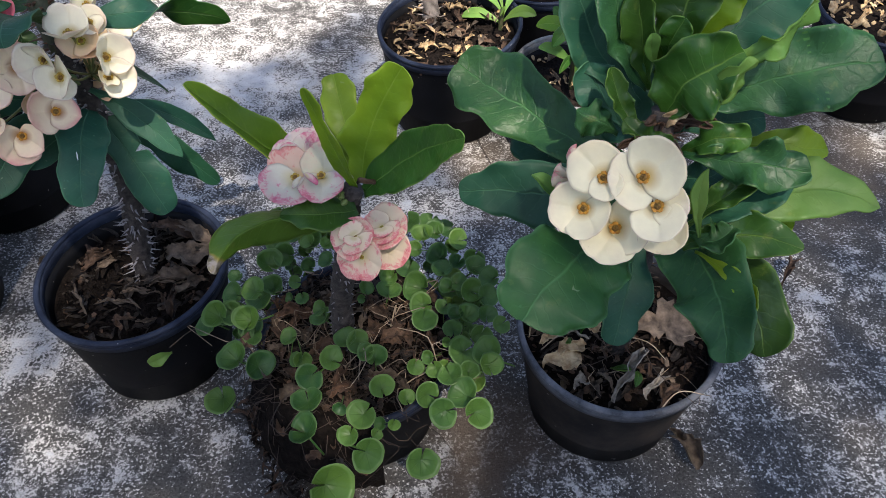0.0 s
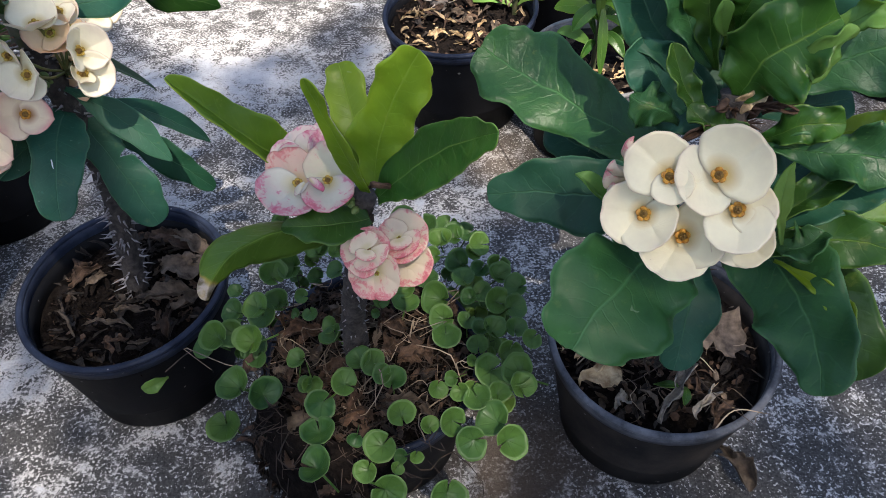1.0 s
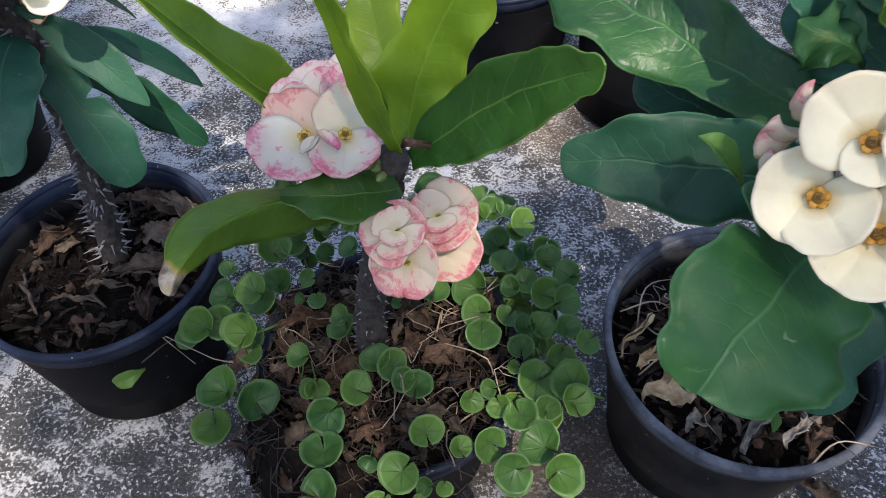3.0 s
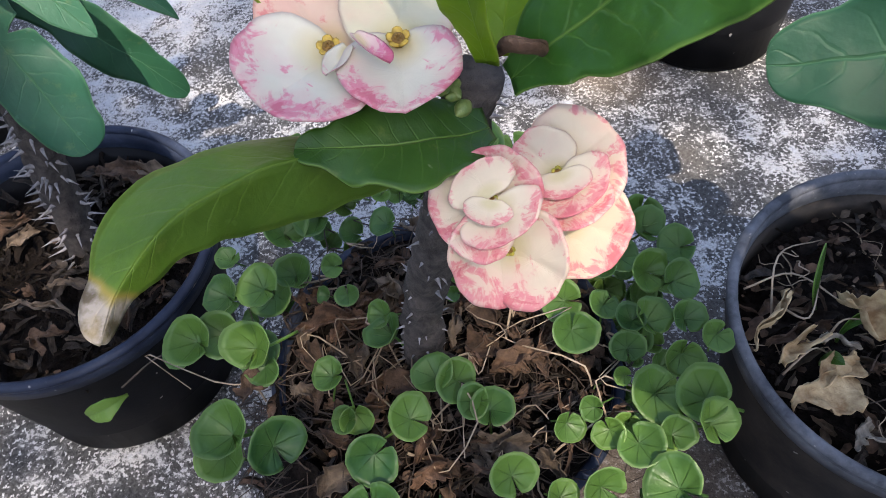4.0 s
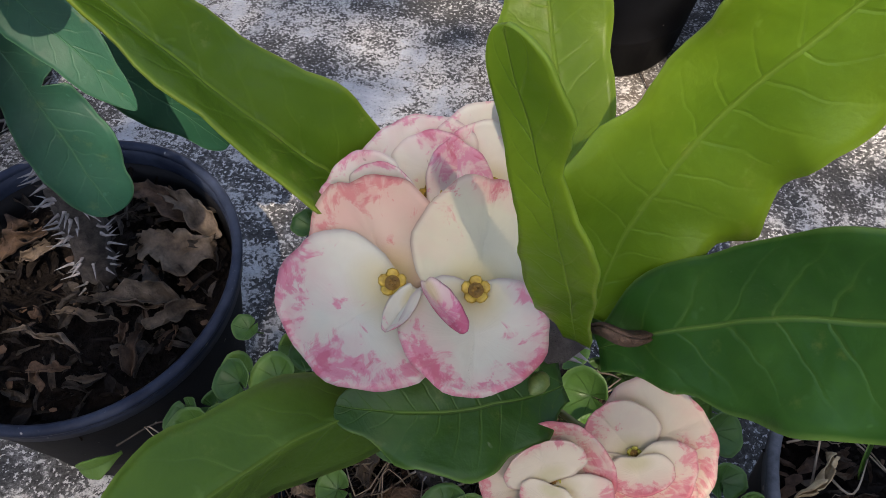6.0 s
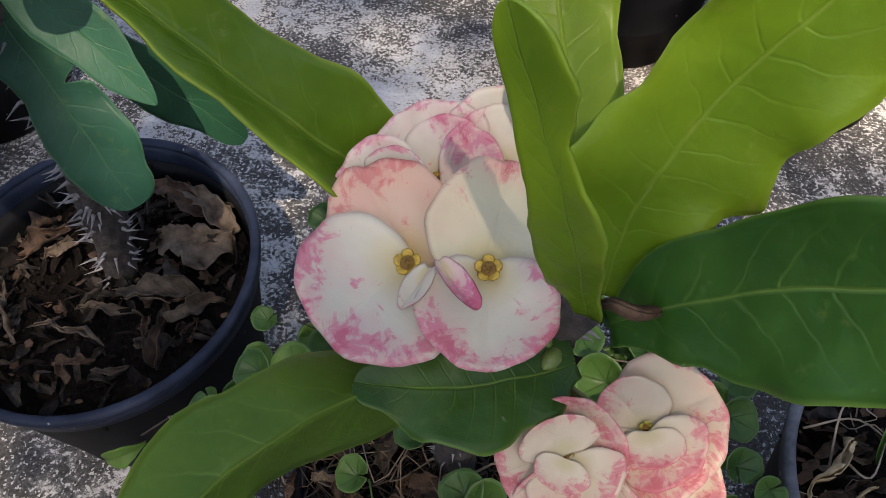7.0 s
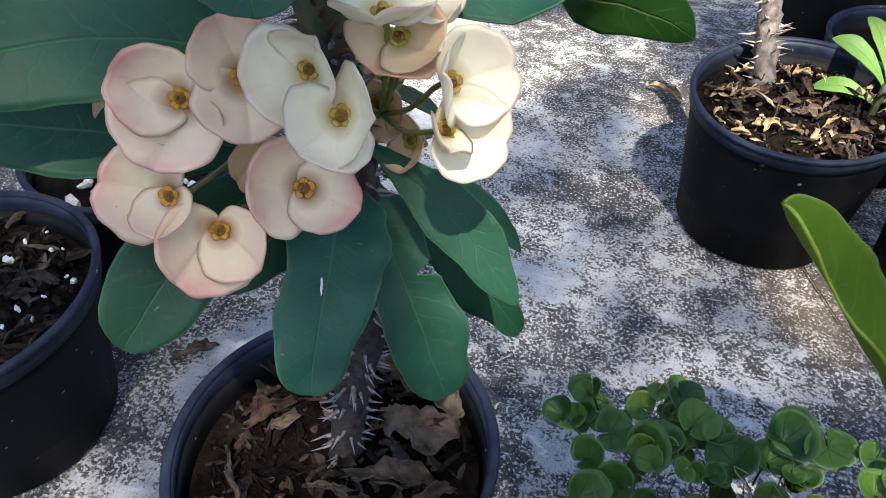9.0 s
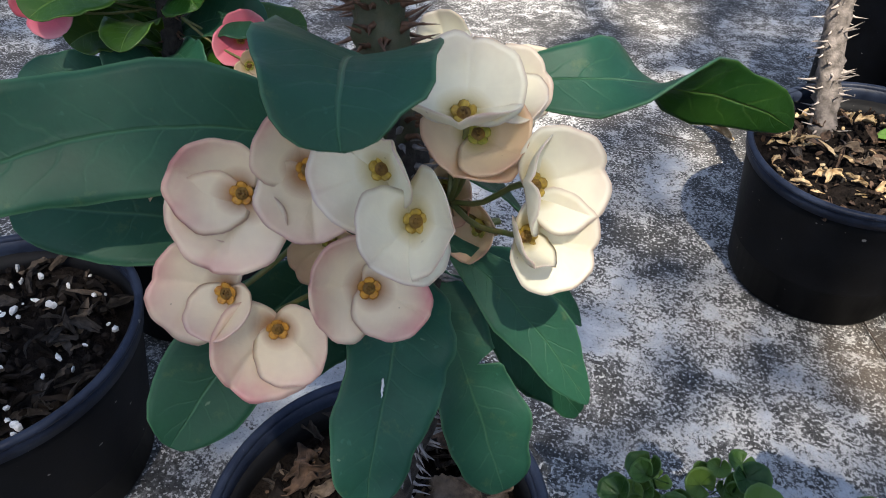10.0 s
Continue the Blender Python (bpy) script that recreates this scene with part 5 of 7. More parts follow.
leaf(thorn_right, (0.147, 0.397, 0.459), (0.130, 0.404, 0.479), (0.122, 0.414, 0.501), 0.016, (0.264, -0.808, 0.540), (LEAF_MID, LEAF_FRESH_UNDER), fold=30, wave=0.003, crumple=0.0022)
leaf(thorn_right, (0.133, 0.406, 0.456), (0.117, 0.404, 0.468), (0.104, 0.411, 0.470), 0.029, (-0.208, -0.803, 0.809), OLD, fold=-26, wave=0.006, crumple=0.0022)
leaf(thorn_right, (0.163, 0.387, 0.465), (0.147, 0.387, 0.467), (0.132, 0.399, 0.473), 0.016, (-0.273, -0.777, 0.818), (LEAF_MID, LEAF_FRESH_UNDER), fold=24, wave=0.004, crumple=0.0022)
leaf(thorn_right, (0.177, 0.419, 0.452), (0.204, 0.419, 0.458), (0.230, 0.421, 0.461), 0.03, (-0.357, -0.767, 0.783), (LEAF_DARK, LEAF_DARK_UNDER), fold=12, wave=0.004, crumple=0.0022)
leaf(thorn_right, (0.170, 0.395, 0.450), (0.186, 0.384, 0.468), (0.208, 0.380, 0.472), 0.022, (-0.349, -0.755, 0.805), (LEAF_MID, LEAF_FRESH_UNDER), fold=18, wave=0.005, point=0.3, crumple=0.0022)
leaf(thorn_right, (0.170, 0.391, 0.453), (0.204, 0.370, 0.461), (0.239, 0.361, 0.462), 0.031, (-0.385, -0.727, 0.819), OLD, fold=16, wave=0.01, label='dark crinkled leaf with a wavy edge', crumple=0.0022)
leaf(thorn_right, (0.208, 0.417, 0.440), (0.246, 0.413, 0.443), (0.278, 0.413, 0.441), 0.024, (-0.422, -0.727, 0.791), FRESH, fold=12, wave=0.003, crumple=0.0022)
leaf(thorn_right, (0.200, 0.380, 0.407), (0.258, 0.390, 0.423), (0.309, 0.379, 0.418), 0.044, (-0.445, -0.684, 0.827), (LEAF_PALE, LEAF_FRESH_UNDER), fold=8, wave=0.002, point=0.7, wide=0.45, label='pale yellow-green pointed leaf', crumple=0.0022)
leaf(thorn_right, (0.177, 0.363, 0.415), (0.198, 0.366, 0.441), (0.217, 0.374, 0.452), 0.022, (-0.768, -0.708, 0.702), (LEAF_MID, LEAF_FRESH_UNDER), fold=32, wave=0.003, point=0.5, crumple=0.0022)
leaf(thorn_right, (0.182, 0.366, 0.413), (0.207, 0.370, 0.432), (0.239, 0.378, 0.447), 0.032, (-0.378, -0.699, 0.857), (LEAF_DARK, LEAF_DARK_UNDER), fold=14, wave=0.005, crumple=0.0022)
leaf(thorn_right, (0.180, 0.349, 0.418), (0.175, 0.357, 0.440), (0.179, 0.365, 0.459), 0.011, (-0.330, -0.710, 0.872), (LEAF_PALE, LEAF_FRESH_UNDER), fold=28, point=0.6, crumple=0.0022)
leaf(thorn_right, (0.178, 0.364, 0.409), (0.191, 0.349, 0.416), (0.202, 0.352, 0.425), 0.022, (-0.353, -0.672, 0.901), OLD, fold=20, wave=0.005, crumple=0.0022)
leaf(thorn_right, (0.168, 0.401, 0.431), (0.184, 0.384, 0.436), (0.205, 0.394, 0.442), 0.034, (-0.332, -0.729, 0.849), (LEAF_DARK, LEAF_DARK_UNDER), fold=14, wave=0.004, crumple=0.0022)
leaf(thorn_right, (0.170, 0.431, 0.437), (0.167, 0.456, 0.463), (0.162, 0.480, 0.492), 0.052, (-0.279, -0.814, 0.759), (LEAF_DARK, LEAF_DARK_UNDER), fold=10, wave=0.004, crumple=0.0022)
leaf(thorn_right, (0.177, 0.430, 0.439), (0.191, 0.450, 0.458), (0.204, 0.473, 0.484), 0.052, (-0.320, -0.796, 0.764), (LEAF_DARK, LEAF_DARK_UNDER), fold=10, wave=0.004, crumple=0.0022)
leaf(thorn_right, (0.165, 0.422, 0.440), (0.149, 0.442, 0.442), (0.129, 0.468, 0.455), 0.045, (-0.247, -0.796, 0.803), (LEAF_DARK, LEAF_DARK_UNDER), fold=10, wave=0.004, crumple=0.0022)
leaf(thorn_right, (0.162, 0.409, 0.456), (0.166, 0.404, 0.468), (0.174, 0.399, 0.476), 0.012, (-0.302, -0.783, 0.794), (DRY_RUST, DRY_TAN), fold=30, wave=0.002, crumple=0.0022)
leaf(thorn_right, (0.156, 0.403, 0.462), (0.160, 0.398, 0.475), (0.171, 0.398, 0.483), 0.01, (-0.295, -0.788, 0.791), (DRY_TAN, DRY_RUST), fold=30, wave=0.002, crumple=0.0022)


# ---- pink-flowered plant behind ----
thorn_pink = thing("crown_of_thorns", (-0.630, 0.860, 0.12), "potted spiny plant with bright pink flowers", "plant", "crown of thorns plants")
thorny_stem(thorn_pink, [(-0.630, 0.860, 0.10), (-0.615, 0.852, 0.20), (-0.590, 0.845, 0.30), (-0.585, 0.842, 0.36)], 0.0095, 0.0080, 100, (BARK, THORN_BROWN), 0.009, 21)
HUBS[thorn_pink.name] = [(-0.60, 0.842, 0.33), (-0.57, 0.835, 0.33)]
for k in range(40):
    rnd = random.Random(40 + k)
    a = k * 2.4
    r = 0.05 + 0.07 * rnd.random()
    z = 0.20 + 0.0048 * k
    b = Vector((-0.595, 0.845, z))
    d = Vector((math.cos(a), math.sin(a), 0))
    leaf(thorn_pink, b, b + d * r * 0.55 + Vector((0, 0, 0.025)), b + d * r + Vector((0, 0, 0.02)), 0.034 + 0.018 * rnd.random(), (0.1, -0.5, 1), (LEAF_MID, LEAF_FRESH_UNDER) if k % 3 else (LEAF_DARK, LEAF_DARK_UNDER), fold=14, wave=0.002)

# cream and pink heads of the left plant
flower(thorn_left, (-0.306, 0.528, 0.388), (0.340, -0.755, 0.560), (0.925, 0.375, -0.056), ((175, 1.05, 1.2, 18), (-22, 1.12, 0.92, 22)), 0.0232, BRACT_BLUSH, 30)
flower(thorn_left, (-0.336, 0.516, 0.372), (0.432, -0.850, 0.302), (0.896, 0.443, -0.034), ((222, 1.15, 1.15, 20), (-45, 1.0, 0.95, 30)), 0.0244, BRACT_BLUSH, 30)
flower(thorn_left, (-0.289, 0.526, 0.422), (0.287, -0.799, 0.528), (0.945, 0.328, -0.016), ((222, 1, 1.18, 24), (-8, 0.92, 1.25, 50)), 0.0232, BRACT_CREAM, 40)
flower(thorn_left, (-0.257, 0.545, 0.429), (0.526, -0.654, 0.543), (0.833, 0.524, -0.175), ((14, 1.12, 1.05, 16), (172, 0.9, 1.2, 50)), 0.0225, BRACT_CREAM, 40)
flower(thorn_left, (-0.280, 0.546, 0.449), (0.040, -0.540, 0.840), (0.972, 0.217, 0.094), ((82, 1.05, 1.15, 14), (265, 0.85, 1.4, 46)), 0.0238, BRACT_CREAM, 40)
flower(thorn_left, (-0.331, 0.542, 0.422), (0.372, -0.749, 0.548), (0.913, 0.401, -0.072), ((108, 1.05, 1.1, 20), (-84, 1.12, 1.1, 12)), 0.0239, BRACT_BLUSH, 18)
flower(thorn_left, (-0.303, 0.537, 0.431), (0.076, -0.808, 0.585), (0.982, 0.164, 0.099), ((200, 1.08, 1.15, 14), (48, 1.0, 1.0, 56)), 0.0232, BRACT_CREAM, 40)
flower(thorn_left, (-0.257, 0.537, 0.415), (0.537, -0.665, 0.519), (0.828, 0.535, -0.170), ((-12, 1.12, 1.05, 16), (236, 0.95, 0.7, 52)), 0.0222, BRACT_CREAM, 40)
flower(thorn_left, (-0.352, 0.515, 0.385), (-0.010, -0.865, 0.501), (0.987, 0.071, 0.142), ((165, 1.2, 1.12, 20), (268, 0.9, 1.0, 30)), 0.0225, BRACT_BLUSH, 34)
flower(thorn_left, (-0.349, 0.530, 0.417), (0.226, -0.840, 0.493), (0.962, 0.271, 0.021), ((158, 1.15, 1.0, 16), (246, 1.25, 1.1, 10)), 0.023, BRACT_BLUSH, 40)
flower(thorn_left, (-0.296, 0.615, 0.409), (0.169, -0.802, 0.573), (0.971, 0.236, 0.045), ((252, 1.1), (302, 1.0)), 0.0216, BRACT_PEACH, 10)
flower(thorn_left, (-0.307, 0.596, 0.385), (0.301, -0.699, 0.648), (0.935, 0.351, -0.055), ((70, 1), (10, 1.0)), 0.0198, BRACT_PEACH, 16)
flower(thorn_left, (-0.329, 0.553, 0.383), (0.219, -0.976, 0.008), (0.975, 0.219, 0.030), ((210, 1), (0, 1)), 0.0202, BRACT_PEACH, 20)
flower(thorn_left, (-0.279, 0.632, 0.414), (0.608, -0.549, 0.574), (0.772, 0.577, -0.266), ((40, 1), (220, 1)), 0.0239, BRACT_CREAM, 25)
flower(thorn_left, (-0.385, 0.554, 0.392), (-0.157, -0.880, 0.448), (0.976, -0.069, 0.207), ((150, 1), (-40, 1)), 0.0193, BRACT_PEACH, 25)
flower(thorn_left, (-0.295, 0.591, 0.390), (-0.084, -0.986, 0.143), (0.994, -0.073, 0.081), ((160, 1), (-30, 1)), 0.0193, BRACT_PEACH, 25)
flower(thorn_left, (-0.278, 0.581, 0.381), (-0.479, -0.841, 0.250), (0.870, -0.415, 0.267), ((90, 1), (-90, 1)), 0.0175, BRACT_PEACH, 25)
flower(thorn_left, (-0.312, 0.651, 0.421), (-0.143, -0.704, 0.695), (0.967, 0.049, 0.249), ((100, 1), (-60, 1)), 0.0184, BRACT_CREAM, 30)
flower(thorn_left, (-0.277, 0.554, 0.438), (0.20, -0.60, 0.77), (0.97, 0.20, 0.0), ((245, 0.85, 1.45, 12), (-25, 0.85, 1.2, 18)), 0.0225, BRACT_PEACH, 20)
flower(thorn_left, (-0.272, 0.566, 0.448), (0.30, -0.60, 0.74), (0.95, 0.30, 0.0), ((25, 0.85, 1.2, 14), (-60, 0.9, 1.0, 24)), 0.0200, BRACT_CREAM, 20)
# white and red heads of the middle plant
flower(thorn_mid, (-0.0930, 0.4425, 0.388), (-0.024, -0.377, 0.926), (0.988, 0.131, 0.079), ((113, 1.05, 0.90, 4, 0, 0, 0, -0.0014, BRACT_SALMON), (221, 1.02, 1.26, 7), (240, 0.46, 0.40, 18, 4, 0.0056, -0.0012, 0.0012)), 0.0285, BRACT_SPLASH, 6)
flower(thorn_mid, (-0.0730, 0.4422, 0.390), (-0.033, -0.370, 0.929), (0.988, 0.128, 0.086), ((80, 1.08, 0.95, 5, 0, 0, 0, -0.0010, BRACT_CLEAR), (267, 0.98, 1.04, 7), (302, 0.56, 0.34, 8, -25, -0.0120, 0.0022, 0.0034, BRACT_FLUSH)), 0.0275, BRACT_SPLASH, 6)
flower(thorn_mid, (-0.088, 0.471, 0.388), (0.004, -0.512, 0.859), (0.989, 0.126, 0.071), ((118, 1), (55, 0.8)), 0.0235, BRACT_MILK, 8)
flower(thorn_mid, (-0.072, 0.475, 0.389), (0.034, -0.553, 0.832), (0.989, 0.137, 0.050), ((76, 1.05), (135, 0.85)), 0.0235, BRACT_MILK, 8)
flower(thorn_mid, (-0.100, 0.463, 0.391), (-0.111, -0.636, 0.764), (0.984, 0.035, 0.172), ((152, 1), (60, 0.8)), 0.017, BRACT_MILK, 12)
flower(thorn_mid, (-0.048, 0.412, 0.356), (-0.103, -0.615, 0.782), (0.995, -0.052, 0.090), ((55, 0.92, 1.3, 6), (205, 1.05, 1.4, 5), (300, 0.72, 1.55, 13), (120, 0.60, 1.5, 15), (255, 0.44, 1.5, 20)), 0.0185, BRACT_ROSE, 14)
flower(thorn_mid, (-0.028, 0.422, 0.356), (-0.053, -0.524, 0.850), (0.998, -0.013, 0.054), ((35, 1.08, 1.25, 10), (138, 0.84, 0.95, 14), (270, 0.86, 1.4, 8), (310, 0.70, 1.45, 14), (285, 0.46, 1.5, 20)), 0.0205, BRACT_ROSE, 14)
flower(thorn_mid, (-0.043, 0.404, 0.343), (-0.103, -0.889, 0.446), (0.995, -0.090, 0.051), ((200, 1), (340, 1)), 0.021, BRACT_ROSE, 25)
flower(thorn_mid, (-0.024, 0.416, 0.342), (0.137, -0.822, 0.553), (0.991, 0.118, -0.070), ((270, 1), (340, 1)), 0.021, BRACT_ROSE, 25)
# white heads of the right plant
flower(thorn_right, (0.115, 0.357, 0.460), (-0.411, -0.691, 0.595), (0.911, -0.303, 0.278), ((132, 1.02), (-72, 0.62, 1.1, 8)), 0.026, BRACT_WHITE, 14)
flower(thorn_right, (0.136, 0.350, 0.466), (-0.396, -0.695, 0.600), (0.918, -0.291, 0.269), ((198, 0.76, 1.32, 8), (36, 1.0, 1.1, 15)), 0.0290, BRACT_WHITE, 14)
flower(thorn_right, (0.106, 0.355, 0.437), (-0.450, -0.672, 0.588), (0.893, -0.330, 0.307), ((172, 1), (-58, 0.95)), 0.0245, BRACT_WHITE, 24)
flower(thorn_right, (0.125, 0.345, 0.430), (-0.381, -0.704, 0.600), (0.925, -0.281, 0.257), ((240, 1), (8, 1.0)), 0.0265, BRACT_WHITE, 18)
flower(thorn_right, (0.144, 0.337, 0.455), (-0.378, -0.662, 0.647), (0.926, -0.260, 0.274), ((272, 1.02), (4, 0.82, 1.1, 6)), 0.024, BRACT_WHITE, 16)
flower(thorn_right, (0.151, 0.337, 0.438), (-0.369, -0.770, 0.520), (0.929, -0.300, 0.216), ((228, 1), (315, 1)), 0.019, BRACT_WHITE, 20)
# pink heads behind
flower(thorn_pink, (-0.645, 0.780, 0.348), (0.581, -0.736, 0.348), (0.805, 0.583, -0.112), ((120, 1), (-50, 1)), 0.027, BRACT_PINK, 20)
flower(thorn_pink, (-0.530, 0.849, 0.312), (0.548, -0.742, 0.385), (0.826, 0.552, -0.112), ((60, 1), (215, 1)), 0.028, BRACT_PINK, 20)
flower(thorn_pink, (-0.627, 0.913, 0.306), (0.672, -0.619, 0.406), (0.727, 0.657, -0.201), ((60, 1), (240, 1)), 0.022, BRACT_PINK, 20)
flower(thorn_pink, (-0.687, 0.779, 0.373), (0.800, -0.497, 0.337), (0.585, 0.770, -0.253), ((60, 1), (240, 1)), 0.026, BRACT_PINK, 20)
flower(thorn_pink, (-0.514, 0.828, 0.302), (0.701, -0.706, 0.098), (0.711, 0.703, -0.022), ((250, 1), (30, 1)), 0.02, BRACT_PEACH, 20)


# ---- kidney-leaved creeper over the middle pot ----
SPROUT_WEST = [(-0.171, 0.417, 27, -48), (-0.150, 0.412, 28, -45), (-0.167, 0.467, 27, -104), (-0.187, 0.473, 24, 14), (-0.200, 0.469, 25, -32), (-0.190, 0.499, 21, -33), (-0.171, 0.503, 24, -24)]
SPROUT_CORE = [(-0.106, 0.412, 26, 50), (-0.116, 0.436, 17, 98), (-0.121, 0.434, 14, 0), (-0.089, 0.434, 24, -17), (-0.131, 0.457, 18, 0), (-0.075, 0.457, 22, -69), (-0.065, 0.454, 23, -23), (-0.055, 0.442, 18, 0), (-0.046, 0.441, 22, -94), (-0.100, 0.484, 23, 97), (-0.106, 0.498, 16, 0), (-0.139, 0.513, 10, 0), (-0.126, 0.512, 14, 98), (-0.137, 0.531, 14, 0), (-0.160, 0.532, 22, -80), (-0.200, 0.538, 16, 43), (-0.108, 0.567, 19, 0), (-0.038, 0.522, 25, -87), (-0.063, 0.527, 17, -63), (-0.065, 0.510, 9, 0), (-0.037, 0.539, 20, 40), (-0.038, 0.404, 23, -70)]
SPROUT_FRONT = [(-0.054, 0.375, 27, 47), (-0.037, 0.368, 12, 0), (-0.040, 0.357, 11, 66), (-0.025, 0.366, 11, 93), (-0.063, 0.352, 19, 62), (-0.045, 0.337, 29, 149), (-0.104, 0.387, 27, 102), (-0.100, 0.356, 28, 172), (-0.074, 0.381, 13, 69), (0.019, 0.377, 27, 23), (0.039, 0.398, 29, -34), (0.003, 0.397, 23, -28), (-0.015, 0.395, 16, -62), (-0.008, 0.430, 17, 92), (0.005, 0.438, 13, 0), (0.013, 0.425, 17, 99), (0.022, 0.430, 15, 65), (0.027, 0.417, 23, 116), (0.044, 0.425, 19, -91)]
SPROUT_EAST = [(0.062, 0.444, 29, -24), (0.063, 0.429, 25, -67), (0.051, 0.379, 27, -147), (0.037, 0.444, 30, 36), (0.057, 0.468, 22, 80), (0.023, 0.455, 10, 0), (0.000, 0.481, 25, 95), (-0.004, 0.505, 25, 0), (-0.007, 0.530, 30, -13), (0.019, 0.500, 18, 53), (0.029, 0.475, 19, -90), (0.042, 0.492, 24, -67), (0.032, 0.488, 17, 25), (0.023, 0.526, 17, 0), (0.017, 0.553, 22, -67), (0.034, 0.561, 18, 49), (0.036, 0.535, 20, -180), (0.050, 0.556, 24, -39), (0.052, 0.570, 22, 74), (0.068, 0.541, 24, 0), (0.046, 0.524, 25, -26), (0.065, 0.518, 23, -154), (0.063, 0.491, 20, -84), (0.077, 0.479, 18, 46)]
SPROUT_BACK = [(-0.019, 0.554, 25, 69), (0.007, 0.612, 24, -27), (-0.004, 0.605, 24, -96), (0.023, 0.616, 24, 40), (0.013, 0.576, 25, -27), (0.034, 0.598, 24, 0), (0.003, 0.630, 23, 61), (-0.012, 0.587, 18, 0), (0.026, 0.587, 18, 90), (-0.173, 0.566, 28, -44), (-0.154, 0.577, 26, 0)]
SPROUT_D = [(-0.108, 0.658, 24), (-0.101, 0.64, 27), (-0.154, 0.617, 26), (-0.133, 0.612, 30), (-0.121, 0.621, 23), (-0.078, 0.62, 31), (-0.043, 0.639, 34), (-0.021, 0.635, 29), (-0.087, 0.63, 23), (-0.167, 0.596, 22), (-0.058, 0.623, 24)]
SPROUT_E = [(-0.219, 0.487, 26), (-0.204, 0.494, 21), (-0.176, 0.482, 25), (-0.203, 0.521, 20), (-0.173, 0.52, 26), (-0.162, 0.538, 18), (-0.172, 0.471, 20)]


def kidney(seed):
    """A round leaf with a deep notch where its thin stalk joins, one across; the stalk hangs down from it."""
    rnd = random.Random(seed)
    rings, segs = 5, 30
    verts, uvs, faces = [], [], []
    cup = rnd.uniform(0.25, 0.60)
    tilt = rnd.uniform(-0.3, 0.3)
    gap = rnd.uniform(0.02, 0.06)
    for i in range(rings + 1):
        f = i / rings
        for j in range(segs + 1):
            w = 2 * math.pi * j / segs
            a = gap / 2 + (2 * math.pi - gap) * (w - 0.72 * math.sin(w)) / (2 * math.pi)       # notch points along +x
            r = 0.5 * f * (1 - 0.08 * math.cos(2 * a) + 0.015 * math.sin(7 * a + seed))
            r *= 1 - 0.80 * math.exp(-(min(a, 2 * math.pi - a) / 0.075) ** 2)
            x, y = r * math.cos(a) - 0.10 * f, r * math.sin(a)
            z = cup * (r * r) * 2.4 - 0.10 * math.cos(7 * a) * r * r + 0.10 * abs(y) + tilt * 0.25 * y * x - 0.06 * (1 - f)
            verts.append(Vector((x + 0.10, y, z)))
            uvs.append((f, a / (2 * math.pi)))
    k = segs + 1
    for i in range(rings):
        for j in range(segs):
            faces.append((i * k + j, (i + 1) * k + j, (i + 1) * k + j + 1, i * k + j + 1))
    n = len(verts)
    vv = verts + [q - Vector((0, 0, 0.03)) for q in verts]
    ff = faces + [tuple(q + n for q in f[::-1]) for f in faces]
    for j in range(segs):
        a, b = rings * k + j, rings * k + j + 1
        ff.append((a, a + n, b + n, b))
    dx, dy = rnd.uniform(-0.5, 0.7), rnd.uniform(-0.5, 0.5)
    tv, tf = tube(arc([(0.1, 0, -0.07), (0.15 + dx * 0.2, dy * 0.2, -0.4), (0.2 + dx, dy, -1.0)], 6), [0.035] * 7, 5)
    m = len(vv)
    vv += tv
    ff += [tuple(q + m for q in f) for f in tf]
    return mesh_of("kidney_leaf", vv, ff, uvs + uvs + [(0.5, 0.5)] * len(tv))


creeper = thing("creeping_weed", (-0.070, 0.487, 0.13), "creeping weed with round kidney-shaped green leaves", "plant")
KIDNEYS = [kidney(s) for s in range(6)]
PALE_KIDNEYS = [q.copy() for q in KIDNEYS]
rnd = random.Random(77)


# young only picks the paler, lit-looking leaf colour
def sprout(x, y, z, size, notch=None, lean=0.50, young=False):
    out = Vector((x + 0.07, y - 0.487, 0))
    t = Vector((rnd.gauss(0, lean * 0.6), -lean + rnd.gauss(0, lean * 0.5), 1)) + out * 0.9
    n = t.normalized()
    turn = rnd.uniform(0, 6.28) if notch is None else radians(notch)
    ax = Vector((math.cos(turn), math.sin(turn), 0))
    ax = (ax - n * ax.dot(n)).normalized()
    ay = n.cross(ax)
    m = Matrix(((ax.x, ay.x, n.x, x), (ax.y, ay.y, n.y, y), (ax.z, ay.z, n.z, z), (0, 0, 0, 1)))
    part("kidney_leaf", rnd.choice(PALE_KIDNEYS if young else KIDNEYS), SPROUT_PALE if young else SPROUT, creeper, "", m @ Matrix.Scale(size / 1000, 4))


for rows, z in ((SPROUT_WEST, 0.195), (SPROUT_CORE, 0.172), (SPROUT_FRONT, 0.168), (SPROUT_EAST, 0.170), (SPROUT_BACK, 0.170)):
    for x, y, s, notch in rows:
        sprout(x, y, z + rnd.uniform(-0.003, 0.003), s, notch)
for x, y, s in SPROUT_D + SPROUT_E:
    sprout(x, y, 0.160 + rnd.uniform(-0.004, 0.004), s)
sprout(-0.078, 0.319, 0.145, 42, 170)
sprout(-0.001, 0.365, 0.10, 32, 95)
sprout(-0.224, 0.466, 0.05, 34)
sprout(-0.1716, 0.6453, 0.162, 22)
sprout(-0.1875, 0.6297, 0.158, 20)
